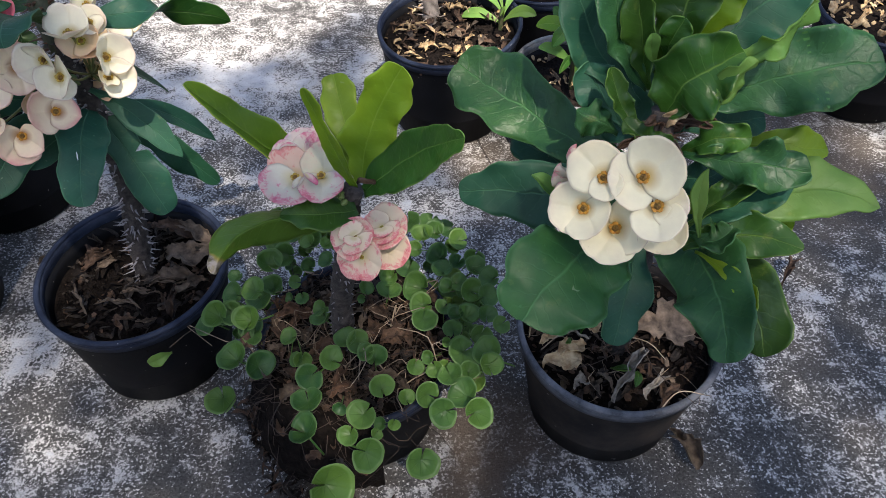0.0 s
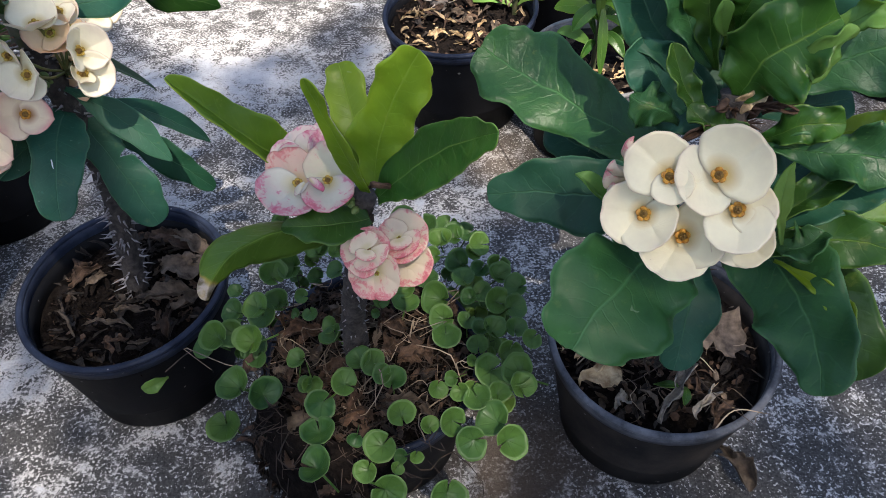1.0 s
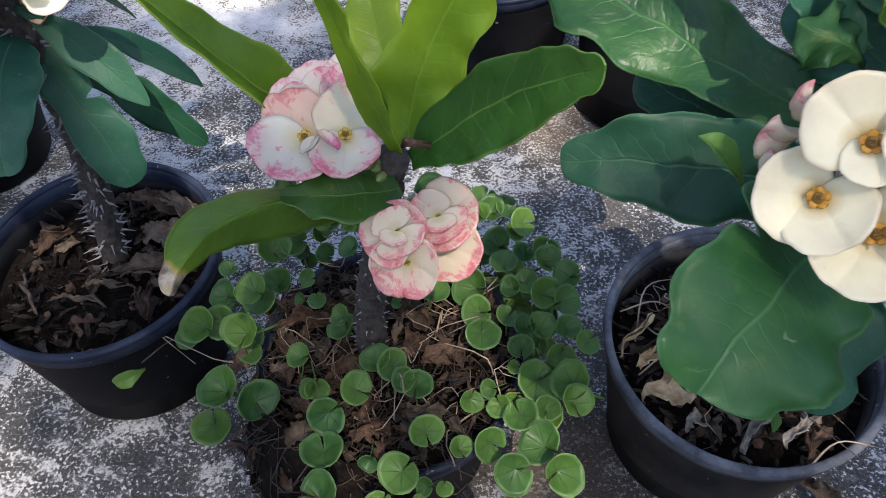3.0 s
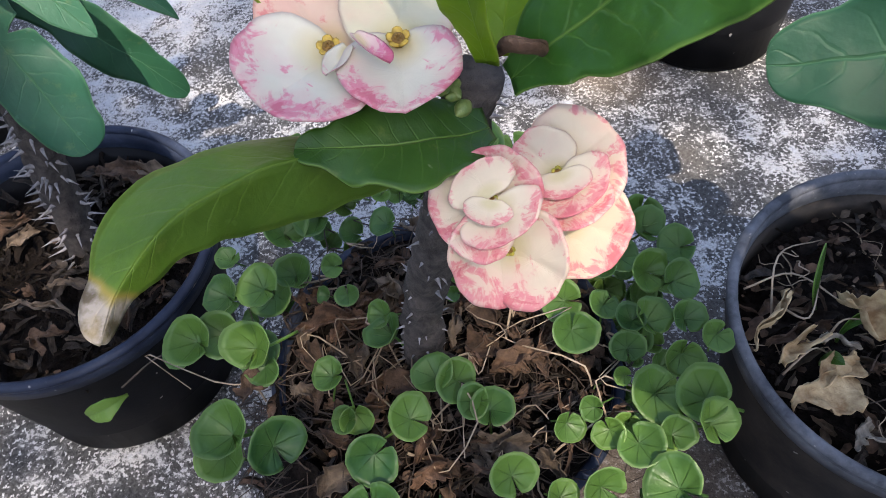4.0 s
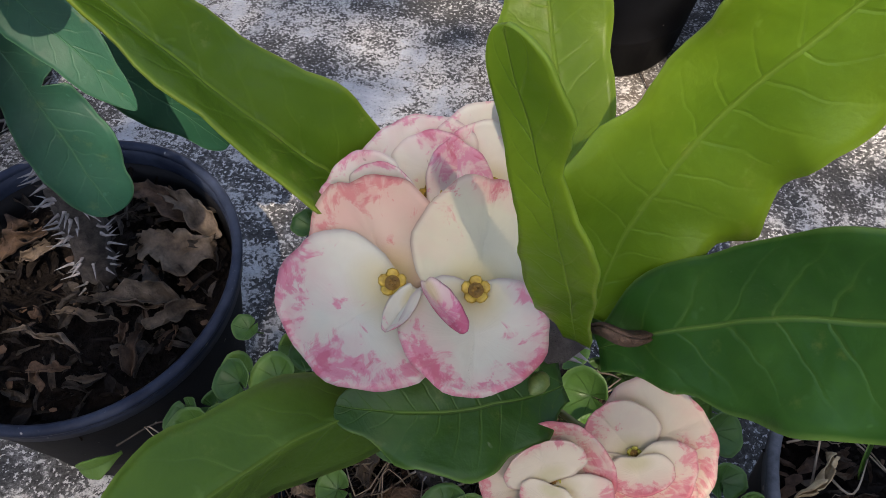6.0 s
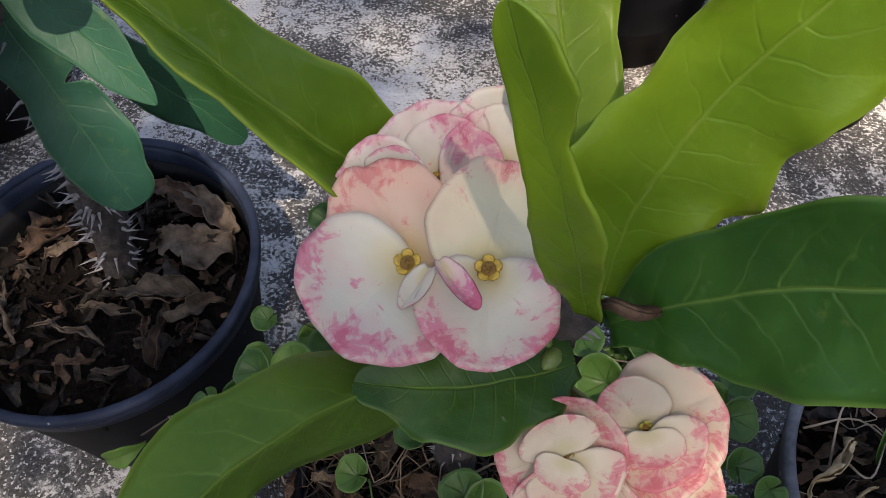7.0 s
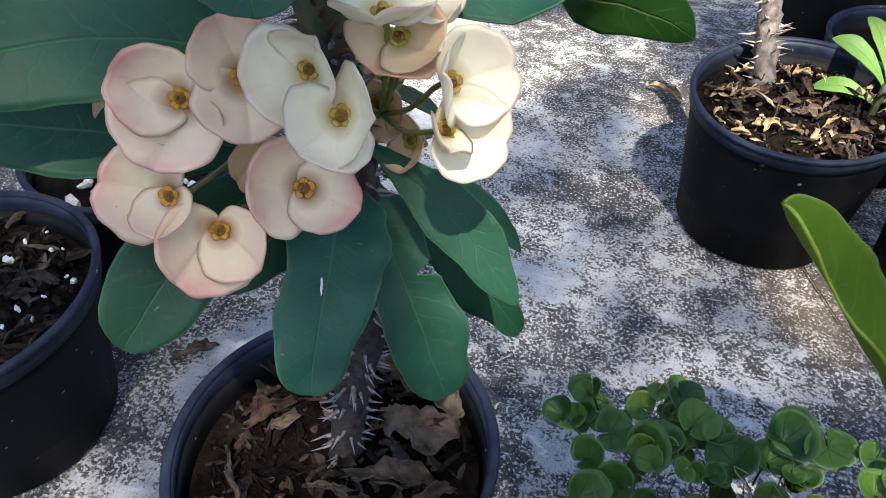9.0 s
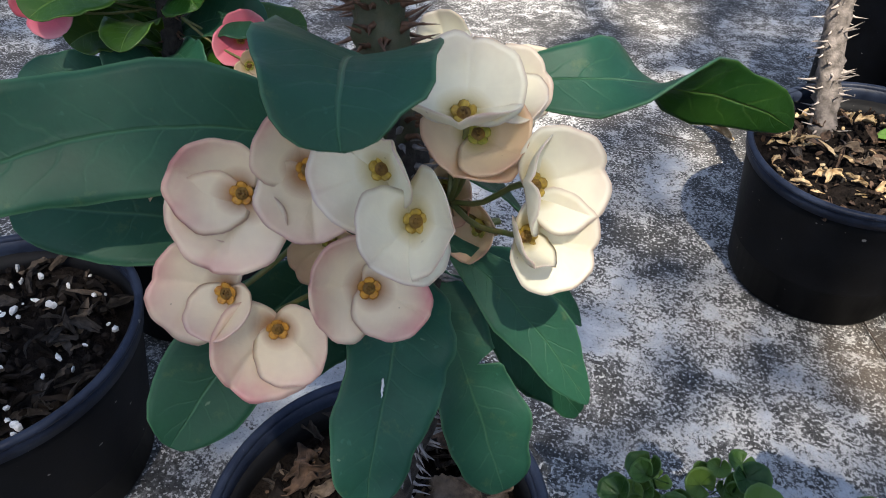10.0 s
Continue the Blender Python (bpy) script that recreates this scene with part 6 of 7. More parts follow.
# lower leaves that fill the thick side and the far edge
for k in range(46):
    a = rnd.uniform(-0.35, 1.6)
    q = rnd.uniform(0.095, 0.140)
    sprout(-0.070 + q * math.cos(a), 0.487 + q * math.sin(a), rnd.uniform(0.10, 0.150), rnd.uniform(14, 24), None, 0.5, k % 3 == 0)
for k in range(12):
    a = rnd.uniform(1.75, 3.0)
    q = rnd.uniform(0.10, 0.14)
    sprout(-0.070 + q * math.cos(a), 0.487 + q * math.sin(a), rnd.uniform(0.11, 0.150), rnd.uniform(12, 18), None, 0.5)

for k in range(46):
    a, q = rnd.uniform(0, 6.283), math.sqrt(rnd.random())
    y = 0.640 + 0.048 * q * math.sin(a)
    sprout(-0.095 + 0.088 * q * math.cos(a), y, 0.160 - 0.55 * (y - 0.60) + rnd.uniform(-0.008, 0.008), rnd.uniform(12, 21), None, 0.55, k % 4 != 0)
for x, y, z, size in ((-0.175, 0.640, 0.168, 15), (-0.186, 0.660, 0.12, 13), (-0.165, 0.676, 0.12, 17), (-0.100, 0.700, 0.12, 19), (-0.118, 0.684, 0.13, 15)):
    sprout(x, y, z, size, None, 0.4, True)

# matted roots and litter on and over the rim of the middle pot
rows = []
for k in range(330):
    a = rnd.uniform(0, 6.283)
    q = 0.105 * math.sqrt(rnd.random())
    p = Vector((-0.070 + q * math.cos(a), 0.487 + q * math.sin(a), 0.140 + 0.012 * rnd.random()))
    b = rnd.uniform(0, 6.283)
    L = rnd.uniform(0.012, 0.042)
    rows.append((p, p + Vector((math.cos(b) * L, math.sin(b) * L, rnd.uniform(-0.004, 0.010))), rnd.uniform(-0.004, 0.004)))
strands("dry_roots", rows, 0.0005, ROOT, "tangle of thin dry brown roots on the soil", 5, crook=0.24)
rows = []
for k in range(42):
    a = rnd.uniform(0, 6.283)
    q = 0.105 * math.sqrt(rnd.random())
    p = Vector((-0.070 + q * math.cos(a), 0.487 + q * math.sin(a), 0.148 + 0.010 * rnd.random()))
    b = rnd.uniform(0, 6.283)
    L = rnd.uniform(0.02, 0.05)
    rows.append((p, p + Vector((math.cos(b) * L, math.sin(b) * L, rnd.uniform(-0.004, 0.010))), rnd.uniform(-0.008, 0.004)))
strands("pale_runners", rows, 0.0007, STRAW, "pale curling runners of the weed on soil", 25, crook=0.30)
rows = []
for k in range(80):
    a = rnd.uniform(3.3, 5.0)
    p = Vector((-0.070 + 0.100 * math.cos(a), 0.487 + 0.100 * math.sin(a), 0.142 + rnd.uniform(-0.01, 0.008)))
    b = a + rnd.gauss(0, 0.35)
    q = rnd.uniform(0.106, 0.130)
    e = Vector((-0.070 + q * math.cos(b), 0.487 + q * math.sin(b), rnd.uniform(0.0, 0.12)))
    rows.append((p, e, -0.015))
strands("hanging_roots", rows, 0.0005, ROOT, "matted dry roots hanging over the pot rim", 6, crook=0.16)
# a rough clod of soil bulging over the front of the middle pot
vs, fs = [], []
na, nz = 40, 14
for i in range(nz + 1):
    for j in range(na + 1):
        a = 3.25 + (5.0 - 3.25) * j / na
        f = i / nz
        r = 0.098 + 0.030 * math.sin(math.pi * min(1, f * 1.05)) ** 0.7 * math.sin(math.pi * j / na) ** 0.5 + 0.006 * noise.noise(Vector((a * 9, f * 7, 2)))
        vs.append(Vector((-0.070 + r * math.cos(a), 0.487 + r * math.sin(a), 0.150 - 0.150 * f)))
for i in range(nz):
    for j in range(na):
        k = na + 1
        fs.append((i * k + j, (i + 1) * k + j, (i + 1) * k + j + 1, i * k + j + 1))
clod = tagged(new("root_clod", mesh_of("root_clod", vs, fs)), "clod of brown soil and roots over the pot", "soil", "", "stuff")
clod.data.materials.append(SOIL)

def litter(x, y, z, r, n, sizes, mats, label, seed, tip=(0, 0), inner=0.0, stand=0.5, sweep=(0, 6.283)):
    """Many small curled scraps of dead leaf over a round bed, joined."""
    rg = random.Random(seed)
    verts, faces, index = [], [], []
    for _ in range(n):
        a, q = rg.uniform(*sweep), r * math.sqrt(rg.uniform(inner, 1.0))
        b = rg.uniform(0, 6.283)
        L = rg.uniform(*sizes)
        px, py = x + q * math.cos(a), y + q * math.sin(a)
        p = Vector((px, py, z - tip[0] * (px - x) - tip[1] * (py - y) + rg.uniform(0, 0.004)))
        e = p + Vector((math.cos(b), math.sin(b), rg.uniform(-0.15, stand))) * L
        w = L * rg.uniform(0.22, 0.6)
        rib = (e - p).normalized()
        across = rib.cross(Vector((0, 0, 1))).normalized()
        up = across.cross(rib)
        roll = rg.uniform(-0.9, 0.9)
        across, up = across * math.cos(roll) + up * math.sin(roll), up * math.cos(roll) - across * math.sin(roll)
        curl, arch = rg.uniform(0.3, 1.5), rg.uniform(-0.1, 0.35)
        k, nu, nv = len(verts), 6, 4
        for i in range(nu + 1):
            u = i / nu
            half = w / 2 * (0.25 + 0.75 * math.sin(math.pi * min(1, 0.12 + u * 0.88))) * rg.uniform(0.75, 1.2)
            for j in range(nv + 1):
                v = -1 + 2 * j / nv
                o = p.lerp(e, u) + across * (v * half * math.cos(curl * abs(v))) + up * (abs(v) * half * math.sin(curl * abs(v)) + arch * L * u * (1 - u) * 2)
                verts.append(o + Vector((rg.gauss(0, 1), rg.gauss(0, 1), rg.gauss(0, 1))) * w * 0.05)
        m = rg.randrange(len(mats))
        for i in range(nu):
            for j in range(nv):
                c = k + i * (nv + 1) + j
                faces.append((c, c + 1, c + nv + 2, c + nv + 1))
                index.append(m)
    ob = new("leaf_litter", mesh_of("leaf_litter", verts, faces, None, index, smooth=False))
    for q in mats:
        ob.data.materials.append(q)
    return tagged(ob, label, "litter", "", "stuff")


# ---- litter on the soils ----
crumbs("soil_crumbs", -0.3256, 0.5727, RS_A, 0.124, 320, 0.0036, SOIL_BITS, "dark soil crumbs and bark bits", 1, TIP_A)
crumbs("soil_crumbs", 0.2033, 0.4992, RS_C, 0.123, 320, 0.0036, SOIL_BITS, "dark soil crumbs and bark bits", 2, TIP_C)
crumbs("soil_crumbs", -0.070, 0.487, RS_B, 0.136, 420, 0.005, SOIL_BITS, "dark soil crumbs and bark bits", 3)
crumbs("soil_crumbs", 0.0275, 1.090, RS_D, 0.152, 320, 0.004, SOIL_BITS, "dark soil crumbs and bark bits", 14, TIP_D)
crumbs("wood_chips", 0.765, 1.160, RS_F, 0.154, 70, 0.014, DRY_TAN, "pale wood chips and dry bits", 5, flat=0.3)
crumbs("wood_chips", 0.222, 1.000, RS_E, 0.129, 40, 0.010, DRY_TAN, "pale wood chips and dry bits", 6, flat=0.3)
crumbs("white_grit", -0.650, 0.628, RS_G, 0.139, 60, 0.006, PERLITE, "white grit strewn on dark soil", 7, (-0.03, -0.05))
crumbs("soil_crumbs", -0.650, 0.628, RS_G, 0.135, 260, 0.007, SOIL_BITS, "dark soil crumbs and bark bits", 8, (-0.03, -0.05))
crumbs("white_grit", -0.630, 0.860, RS_H, 0.128, 45, 0.013, PERLITE, "white perlite lumps on the soil", 9)
for x, y, r, z, n, tip, sd in ((-0.3256, 0.5727, RS_A, 0.126, 36, TIP_A, 51), (0.2033, 0.4992, RS_C, 0.126, 90, TIP_C, 52), (-0.070, 0.487, RS_B, 0.142, 170, (0, 0), 53), (0.0275, 1.090, RS_D, 0.153, 90, TIP_D, 54)):
    for q, mat in enumerate((DRY_BROWN, DRY, DRY_TAN) if sd == 54 else (DRY_BROWN, DRY_BROWN, DRY)):
        crumbs("leaf_flakes", x, y, r, z, n // (q + 1), 0.0060, mat, "small broken flakes of dead leaves on soil", sd + 10 * q, tip, flat=0.22)
for k in range(26):
    a, q = rnd.uniform(0, 6.283), 0.085 * math.sqrt(rnd.random())
    b = rnd.uniform(0, 6.283)
    p = Vector((-0.070 + q * math.cos(a), 0.487 + q * math.sin(a), 0.148))
    dry_leaf(p, p + Vector((math.cos(b), math.sin(b), rnd.uniform(-0.1, 0.2))) * rnd.uniform(0.018, 0.034), rnd.uniform(0.012, 0.022), rnd.choice((DRY_BROWN, DRY_RUST, DRY)), rnd.uniform(0, 0.006), seed=k, crumple=0.005, label="crumpled brown dead leaf among roots")
bits = random.Random(91)
for x, y, r, z, n, tip in ((0.0275, 1.090, RS_D, 0.156, 34, TIP_D), (0.222, 1.000, RS_E, 0.131, 12, (0, 0)), (0.765, 1.160, RS_F, 0.156, 30, (0, 0))):
    for k in range(n):
        a, q, b = bits.uniform(0, 6.283), (r - 0.016) * math.sqrt(bits.random()), bits.uniform(0, 6.283)
        p = Vector((x + q * math.cos(a), y + q * math.sin(a), z - tip[0] * q * math.cos(a) - tip[1] * q * math.sin(a)))
        L = bits.uniform(0.012, 0.034)
        e = p + Vector((math.cos(b), math.sin(b), bits.uniform(-0.1, 0.2))) * L
        if math.hypot(e.x - x, e.y - y) > r - 0.004:
            e = p - (e - p)
        dry_leaf(p, e, L * bits.uniform(0.3, 0.6), bits.choice((DRY_TAN, DRY_TAN, DRY_BROWN, DRY)), bits.uniform(0.002, 0.008), seed=400 + k, label="pale curled dead leaf bit on the soil")
for k in range(9):
    a, q = rnd.uniform(0, 6.283), 0.070 * math.sqrt(rnd.uniform(0.1, 1))
    b = rnd.uniform(0, 6.283)
    p = Vector((-0.3256 + q * math.cos(a), 0.5727 + q * math.sin(a), 0.127))
    dry_leaf(p, p + Vector((math.cos(b), math.sin(b), 0)) * rnd.uniform(0.012, 0.022), rnd.uniform(0.007, 0.012), DRY_BROWN, 0.003, seed=100 + k)
    p = Vector((0.2033 + q * math.cos(b), 0.4992 + q * math.sin(b), 0.130 + 0.13 * q * math.sin(b)))
    dry_leaf(p, p + Vector((math.cos(a), math.sin(a), 0)) * rnd.uniform(0.012, 0.026), rnd.uniform(0.007, 0.012), DRY_BROWN, 0.004, seed=200 + k)
litter(-0.3256, 0.5727, 0.126, RS_A - 0.008, 230, (0.006, 0.024), (DRY_DARK, DRY_DARK, SOIL_BITS, SOIL_BITS), "curled scraps of dark dead leaves on soil", 71, TIP_A)
litter(0.2033, 0.4992, 0.126, RS_C - 0.010, 190, (0.006, 0.024), (DRY, DRY_DARK, DRY_BROWN, SOIL_BITS), "curled scraps of brown dead leaves on soil", 72, TIP_C)
litter(-0.070, 0.487, 0.142, 0.100, 380, (0.006, 0.018), (DRY_DARK, DRY_DARK, DRY_BROWN, SOIL_BITS), "brown scraps of dead leaves among the roots", 73)
litter(-0.070, 0.475, 0.085, 0.128, 240, (0.006, 0.020), (DRY_DARK, DRY_DARK, DRY_RUST, SOIL_BITS), "brown scraps caught in the hanging roots", 74, (0, -0.75), 0.80, 0.1, (3.3, 5.1))
litter(-0.650, 0.628, 0.136, RS_G - 0.010, 130, (0.010, 0.032), (DRY_DARK, DRY_DARK, DRY_DARK, DRY, SOIL_BITS), "dark scraps of dead leaves on soil", 76, (-0.03, -0.05))
litter(0.0275, 1.090, 0.155, RS_D - 0.010, 90, (0.010, 0.028), (DRY_BROWN, DRY_BROWN, DRY_TAN, DRY_DARK), "pale and brown scraps of dead leaves on soil", 75, TIP_D)
# dead leaves in the left pot
dry_leaf((-0.312, 0.608, 0.132), (-0.248, 0.612, 0.132), 0.03, DRY, arch=0.004, seed=1, fold=16, curl=0.3, point=0.0, crumple=0.007, label='broad flat grey-brown dead leaf on the soil')
dry_leaf((-0.340, 0.661, 0.134), (-0.285, 0.640, 0.134), 0.014, DRY, arch=0.004, seed=2)
dry_leaf((-0.306, 0.655, 0.138), (-0.253, 0.624, 0.138), 0.022, DRY, arch=0.006, seed=3, fold=20)
dry_leaf((-0.318, 0.566, 0.130), (-0.271, 0.570, 0.130), 0.018, DRY, arch=0.006, seed=4)
dry_leaf((-0.245, 0.570, 0.134), (-0.273, 0.550, 0.134), 0.016, DRY, arch=0.006, seed=5)
dry_leaf((-0.281, 0.564, 0.132), (-0.276, 0.519, 0.132), 0.018, DRY_BROWN, arch=0.002, seed=6)
dry_leaf((-0.365, 0.538, 0.132), (-0.306, 0.531, 0.132), 0.015, DRY, arch=0.006, seed=7, curl=1.0)
dry_leaf((-0.339, 0.553, 0.130), (-0.298, 0.557, 0.130), 0.01, DRY, arch=0.002, seed=8)
dry_leaf((-0.381, 0.585, 0.132), (-0.360, 0.601, 0.132), 0.012, DRY, arch=0.004, seed=9)
dry_leaf((-0.399, 0.569, 0.130), (-0.370, 0.524, 0.130), 0.01, DRY, arch=0.004, seed=10, curl=1.2)
dry_leaf((-0.335, 0.512, 0.130), (-0.313, 0.519, 0.130), 0.014, DRY_BROWN, arch=0.002, seed=11)
dry_leaf((-0.394, 0.594, 0.132), (-0.387, 0.622, 0.132), 0.016, DRY_BROWN, arch=0.004, seed=12)
dry_leaf((-0.310, 0.509, 0.130), (-0.293, 0.517, 0.130), 0.01, DRY, arch=0.002, seed=13)
dry_leaf((-0.337, 0.654, 0.136), (-0.261, 0.634, 0.136), 0.024, DRY_BROWN, arch=0.01, seed=14, crumple=0.007, fold=20)
dry_leaf((-0.396, 0.584, 0.133), (-0.366, 0.611, 0.133), 0.018, DRY_BROWN, arch=0.008, seed=15, crumple=0.006)
dry_leaf((-0.317, 0.561, 0.134), (-0.256, 0.574, 0.134), 0.02, DRY, arch=0.008, seed=16, crumple=0.007)
# dead leaves in the right pot
dry_leaf((0.216, 0.509, 0.132), (0.286, 0.500, 0.132), 0.046, DRY, arch=0.01, seed=21, fold=10, curl=0.2, point=0.1, crumple=0.005, label='large wrinkled brown dead leaf leaning on the pot wall')
dry_leaf((0.125, 0.459, 0.138), (0.166, 0.478, 0.138), 0.02, DRY_TAN, arch=0.004, seed=22, fold=18, label='tan dead leaf with ragged edge')
dry_leaf((0.182, 0.411, 0.135), (0.224, 0.470, 0.137), 0.025, DRY_PALE, arch=0.01, seed=23, fold=28, curl=0.7)
dry_leaf((0.145, 0.429, 0.130), (0.165, 0.442, 0.130), 0.017, DRY_PALE, arch=0.003, seed=24, crumple=0.006)
dry_leaf((0.231, 0.461, 0.130), (0.236, 0.414, 0.130), 0.014, DRY_BROWN, arch=0.004, seed=25)
dry_leaf((0.230, 0.410, 0.130), (0.253, 0.430, 0.130), 0.014, DRY_BROWN, arch=0.002, seed=26)
dry_leaf((0.178, 0.449, 0.132), (0.187, 0.422, 0.132), 0.01, DRY, arch=0.008, seed=27, curl=1.2)
dry_leaf((0.118, 0.490, 0.134), (0.142, 0.497, 0.134), 0.014, DRY_BROWN, arch=0.006, seed=28)
dry_leaf((0.139, 0.496, 0.136), (0.171, 0.488, 0.136), 0.012, DRY_PALE, arch=0.008, seed=29, curl=1.2)
dry_leaf((0.108, 0.487, 0.140), (0.137, 0.525, 0.140), 0.014, DRY_TAN, arch=0.008, seed=30, curl=1.0)
dry_leaf((0.122, 0.478, 0.138), (0.145, 0.497, 0.138), 0.018, DRY_TAN, arch=0.006, seed=31)
dry_leaf((0.163, 0.514, 0.150), (0.178, 0.487, 0.150), 0.026, DRY_TAN, arch=0.01, seed=32, crumple=0.006)
dry_leaf((0.121, 0.452, 0.138), (0.161, 0.466, 0.138), 0.026, DRY_TAN, arch=0.008, seed=34, crumple=0.006, fold=12, curl=0.2, label='tan dead leaf with ragged edge')
dry_leaf((0.218, 0.419, 0.132), (0.242, 0.444, 0.132), 0.018, DRY_PALE, arch=0.008, seed=37, crumple=0.006)
# dead leaves on the ground
dry_leaf((0.280, 0.460, 0.006), (0.300, 0.411, 0.006), 0.034, DRY, arch=0.008, seed=41, label='withered grey leaf on the concrete', group='dead leaves on the ground')
dry_leaf((0.473, 0.672, 0.008), (0.514, 0.731, 0.008), 0.022, DRY_BROWN, arch=0.01, seed=42, label='shrivelled brown leaf on the concrete', group='dead leaves on the ground')
dry_leaf((-0.546, 0.715, 0.006), (-0.509, 0.746, 0.006), 0.016, DRY, arch=0.006, seed=43, label='narrow grey leaf on the concrete', group='dead leaves on the ground')
dry_leaf((-0.104, 1.406, 0.006), (-0.045, 1.368, 0.006), 0.02, DRY_TAN, arch=0.006, seed=44, label='pale dry leaf on the concrete', group='dead leaves on the ground')
# fallen bits in the weed
dry_leaf((-0.044, 0.471, 0.152), (-0.021, 0.482, 0.152), 0.021, DRY_BROWN, arch=0.006, seed=60, crumple=0.005, label='crumpled brown dead leaf among roots')
dry_leaf((-0.158, 0.498, 0.152), (-0.129, 0.507, 0.152), 0.018, DRY_RUST, arch=0.006, seed=61, crumple=0.005, label='crumpled brown dead leaf among roots')
dry_leaf((-0.121, 0.438, 0.152), (-0.110, 0.445, 0.152), 0.016, DRY_BROWN, arch=0.006, seed=62, crumple=0.005, label='crumpled brown dead leaf among roots')
dry_leaf((-0.163, 0.421, 0.152), (-0.149, 0.427, 0.152), 0.014, DRY, arch=0.006, seed=63, crumple=0.005, label='crumpled brown dead leaf among roots')
dry_leaf((-0.186, 0.459, 0.152), (-0.175, 0.466, 0.152), 0.014, DRY_BROWN, arch=0.006, seed=64, crumple=0.005, label='crumpled brown dead leaf among roots')
dry_leaf((-0.087, 0.406, 0.152), (-0.070, 0.412, 0.152), 0.014, DRY_RUST, arch=0.006, seed=65, crumple=0.005, label='crumpled brown dead leaf among roots')
dry_leaf((0.010, 0.439, 0.152), (0.025, 0.443, 0.152), 0.011, DRY_BROWN, arch=0.006, seed=66, crumple=0.005, label='crumpled brown dead leaf among roots')
dry_leaf((-0.046, 0.423, 0.152), (-0.028, 0.429, 0.152), 0.014, DRY, arch=0.006, seed=67, crumple=0.005, label='crumpled brown dead leaf among roots')
dry_leaf((-0.016, 0.491, 0.152), (0.001, 0.498, 0.152), 0.014, DRY_BROWN, arch=0.006, seed=68, crumple=0.005, label='crumpled brown dead leaf among roots')
dry_leaf((-0.100, 0.513, 0.152), (-0.087, 0.521, 0.152), 0.014, DRY_RUST, arch=0.006, seed=69, crumple=0.005, label='crumpled brown dead leaf among roots')
dry_leaf((-0.114, 0.546, 0.152), (-0.096, 0.550, 0.152), 0.007, DRY_BROWN, arch=0.006, seed=70, crumple=0.005, label='crumpled brown dead leaf among roots')
dry_leaf((-0.154, 0.456, 0.152), (-0.142, 0.461, 0.152), 0.011, DRY, arch=0.006, seed=71, crumple=0.005, label='crumpled brown dead leaf among roots')
TWIGS = [
    [ (0.227, 0.486, 0.135), (0.230, 0.443, 0.145), (0.259, 0.400, 0.150) ],
    [ (0.173, 0.475, 0.130), (0.180, 0.482, 0.145), (0.196, 0.460, 0.135) ],
    [ (0.188, 0.465, 0.130), (0.184, 0.481, 0.140), (0.198, 0.492, 0.140) ],
    [ (-0.158, 1.364, 0.003), (-0.092, 1.354, 0.004), (-0.023, 1.373, 0.003) ],
    [ (-0.263, 0.475, 0.135), (-0.239, 0.486, 0.150), (-0.218, 0.487, 0.155) ],
    [ (0.077, 1.018, 0.004), (0.106, 0.918, 0.004), (0.129, 0.856, 0.004) ],
    [ (0.226, 0.494, 0.130), (0.178, 0.458, 0.138), (0.155, 0.455, 0.132) ],
    [ (0.122, 0.502, 0.140), (0.134, 0.544, 0.155), (0.170, 0.564, 0.145) ],
    [ (0.132, 0.517, 0.140), (0.141, 0.502, 0.150), (0.159, 0.532, 0.145) ],
    [ (0.114, 0.531, 0.140), (0.144, 0.538, 0.145), (0.169, 0.520, 0.140) ],
    [ (0.149, 0.490, 0.140), (0.160, 0.500, 0.150), (0.178, 0.498, 0.150) ],
    [ (0.120, 0.471, 0.140), (0.138, 0.483, 0.147), (0.151, 0.483, 0.140) ],
    [ (0.198, 0.496, 0.135), (0.229, 0.478, 0.145), (0.247, 0.463, 0.135) ],
    [ (0.225, 0.399, 0.135), (0.246, 0.414, 0.150), (0.280, 0.416, 0.140) ],
]

for k, pts in enumerate(TWIGS):
    v, f = tube(arc(pts, 10), [(0.0008 if k > 6 else 0.0007) - 0.00004 * i for i in range(11)], 6)
    tw = tagged(new("twig", mesh_of("twig", v, f)), "thin dry bent brown twig", "twig", "dry twigs")
    tw.data.materials.append(STRAW if k > 6 else ROOT)
rows = []
for k in range(36):
    a, q = rnd.uniform(0, 6.283), 0.08 * math.sqrt(rnd.random())
    p = Vector((0.2033 + q * math.cos(a), 0.4992 + q * math.sin(a), 0.122 + 0.13 * q * math.sin(a)))
    b = rnd.uniform(0, 6.283)
    L = rnd.uniform(0.015, 0.045)
    rows.append((p, p + Vector((math.cos(b) * L, math.sin(b) * L, rnd.uniform(0, 0.012))), -0.006))
strands("dry_straw", rows, 0.0005, STRAW, "thin pale straw and roots on the soil", 15, crook=0.14)

# small things on the plants
def bud_cluster(plant, c, r, n, mat, seed, label):
    """A few buds round a point, each a small pointed part of its own."""
    rg = random.Random(seed)
    for _ in range(n):
        o = Vector(c) + Vector((rg.uniform(-1, 1), rg.uniform(-1, 1), rg.uniform(-1, 1))) * r
        s = r * rg.uniform(0.5, 0.85)
        d = unit((rg.uniform(-1, 1), rg.uniform(-1, 0), rg.uniform(0, 1)))
        v, f = tube([o + d * s * q for q in (-1.0, -0.8, -0.3, 0.3, 0.8, 1.1)], [s * q for q in (0.1, 0.45, 0.75, 0.70, 0.38, 0.05)], 9)
        part("bud", mesh_of("bud", v, f), mat, plant, label)


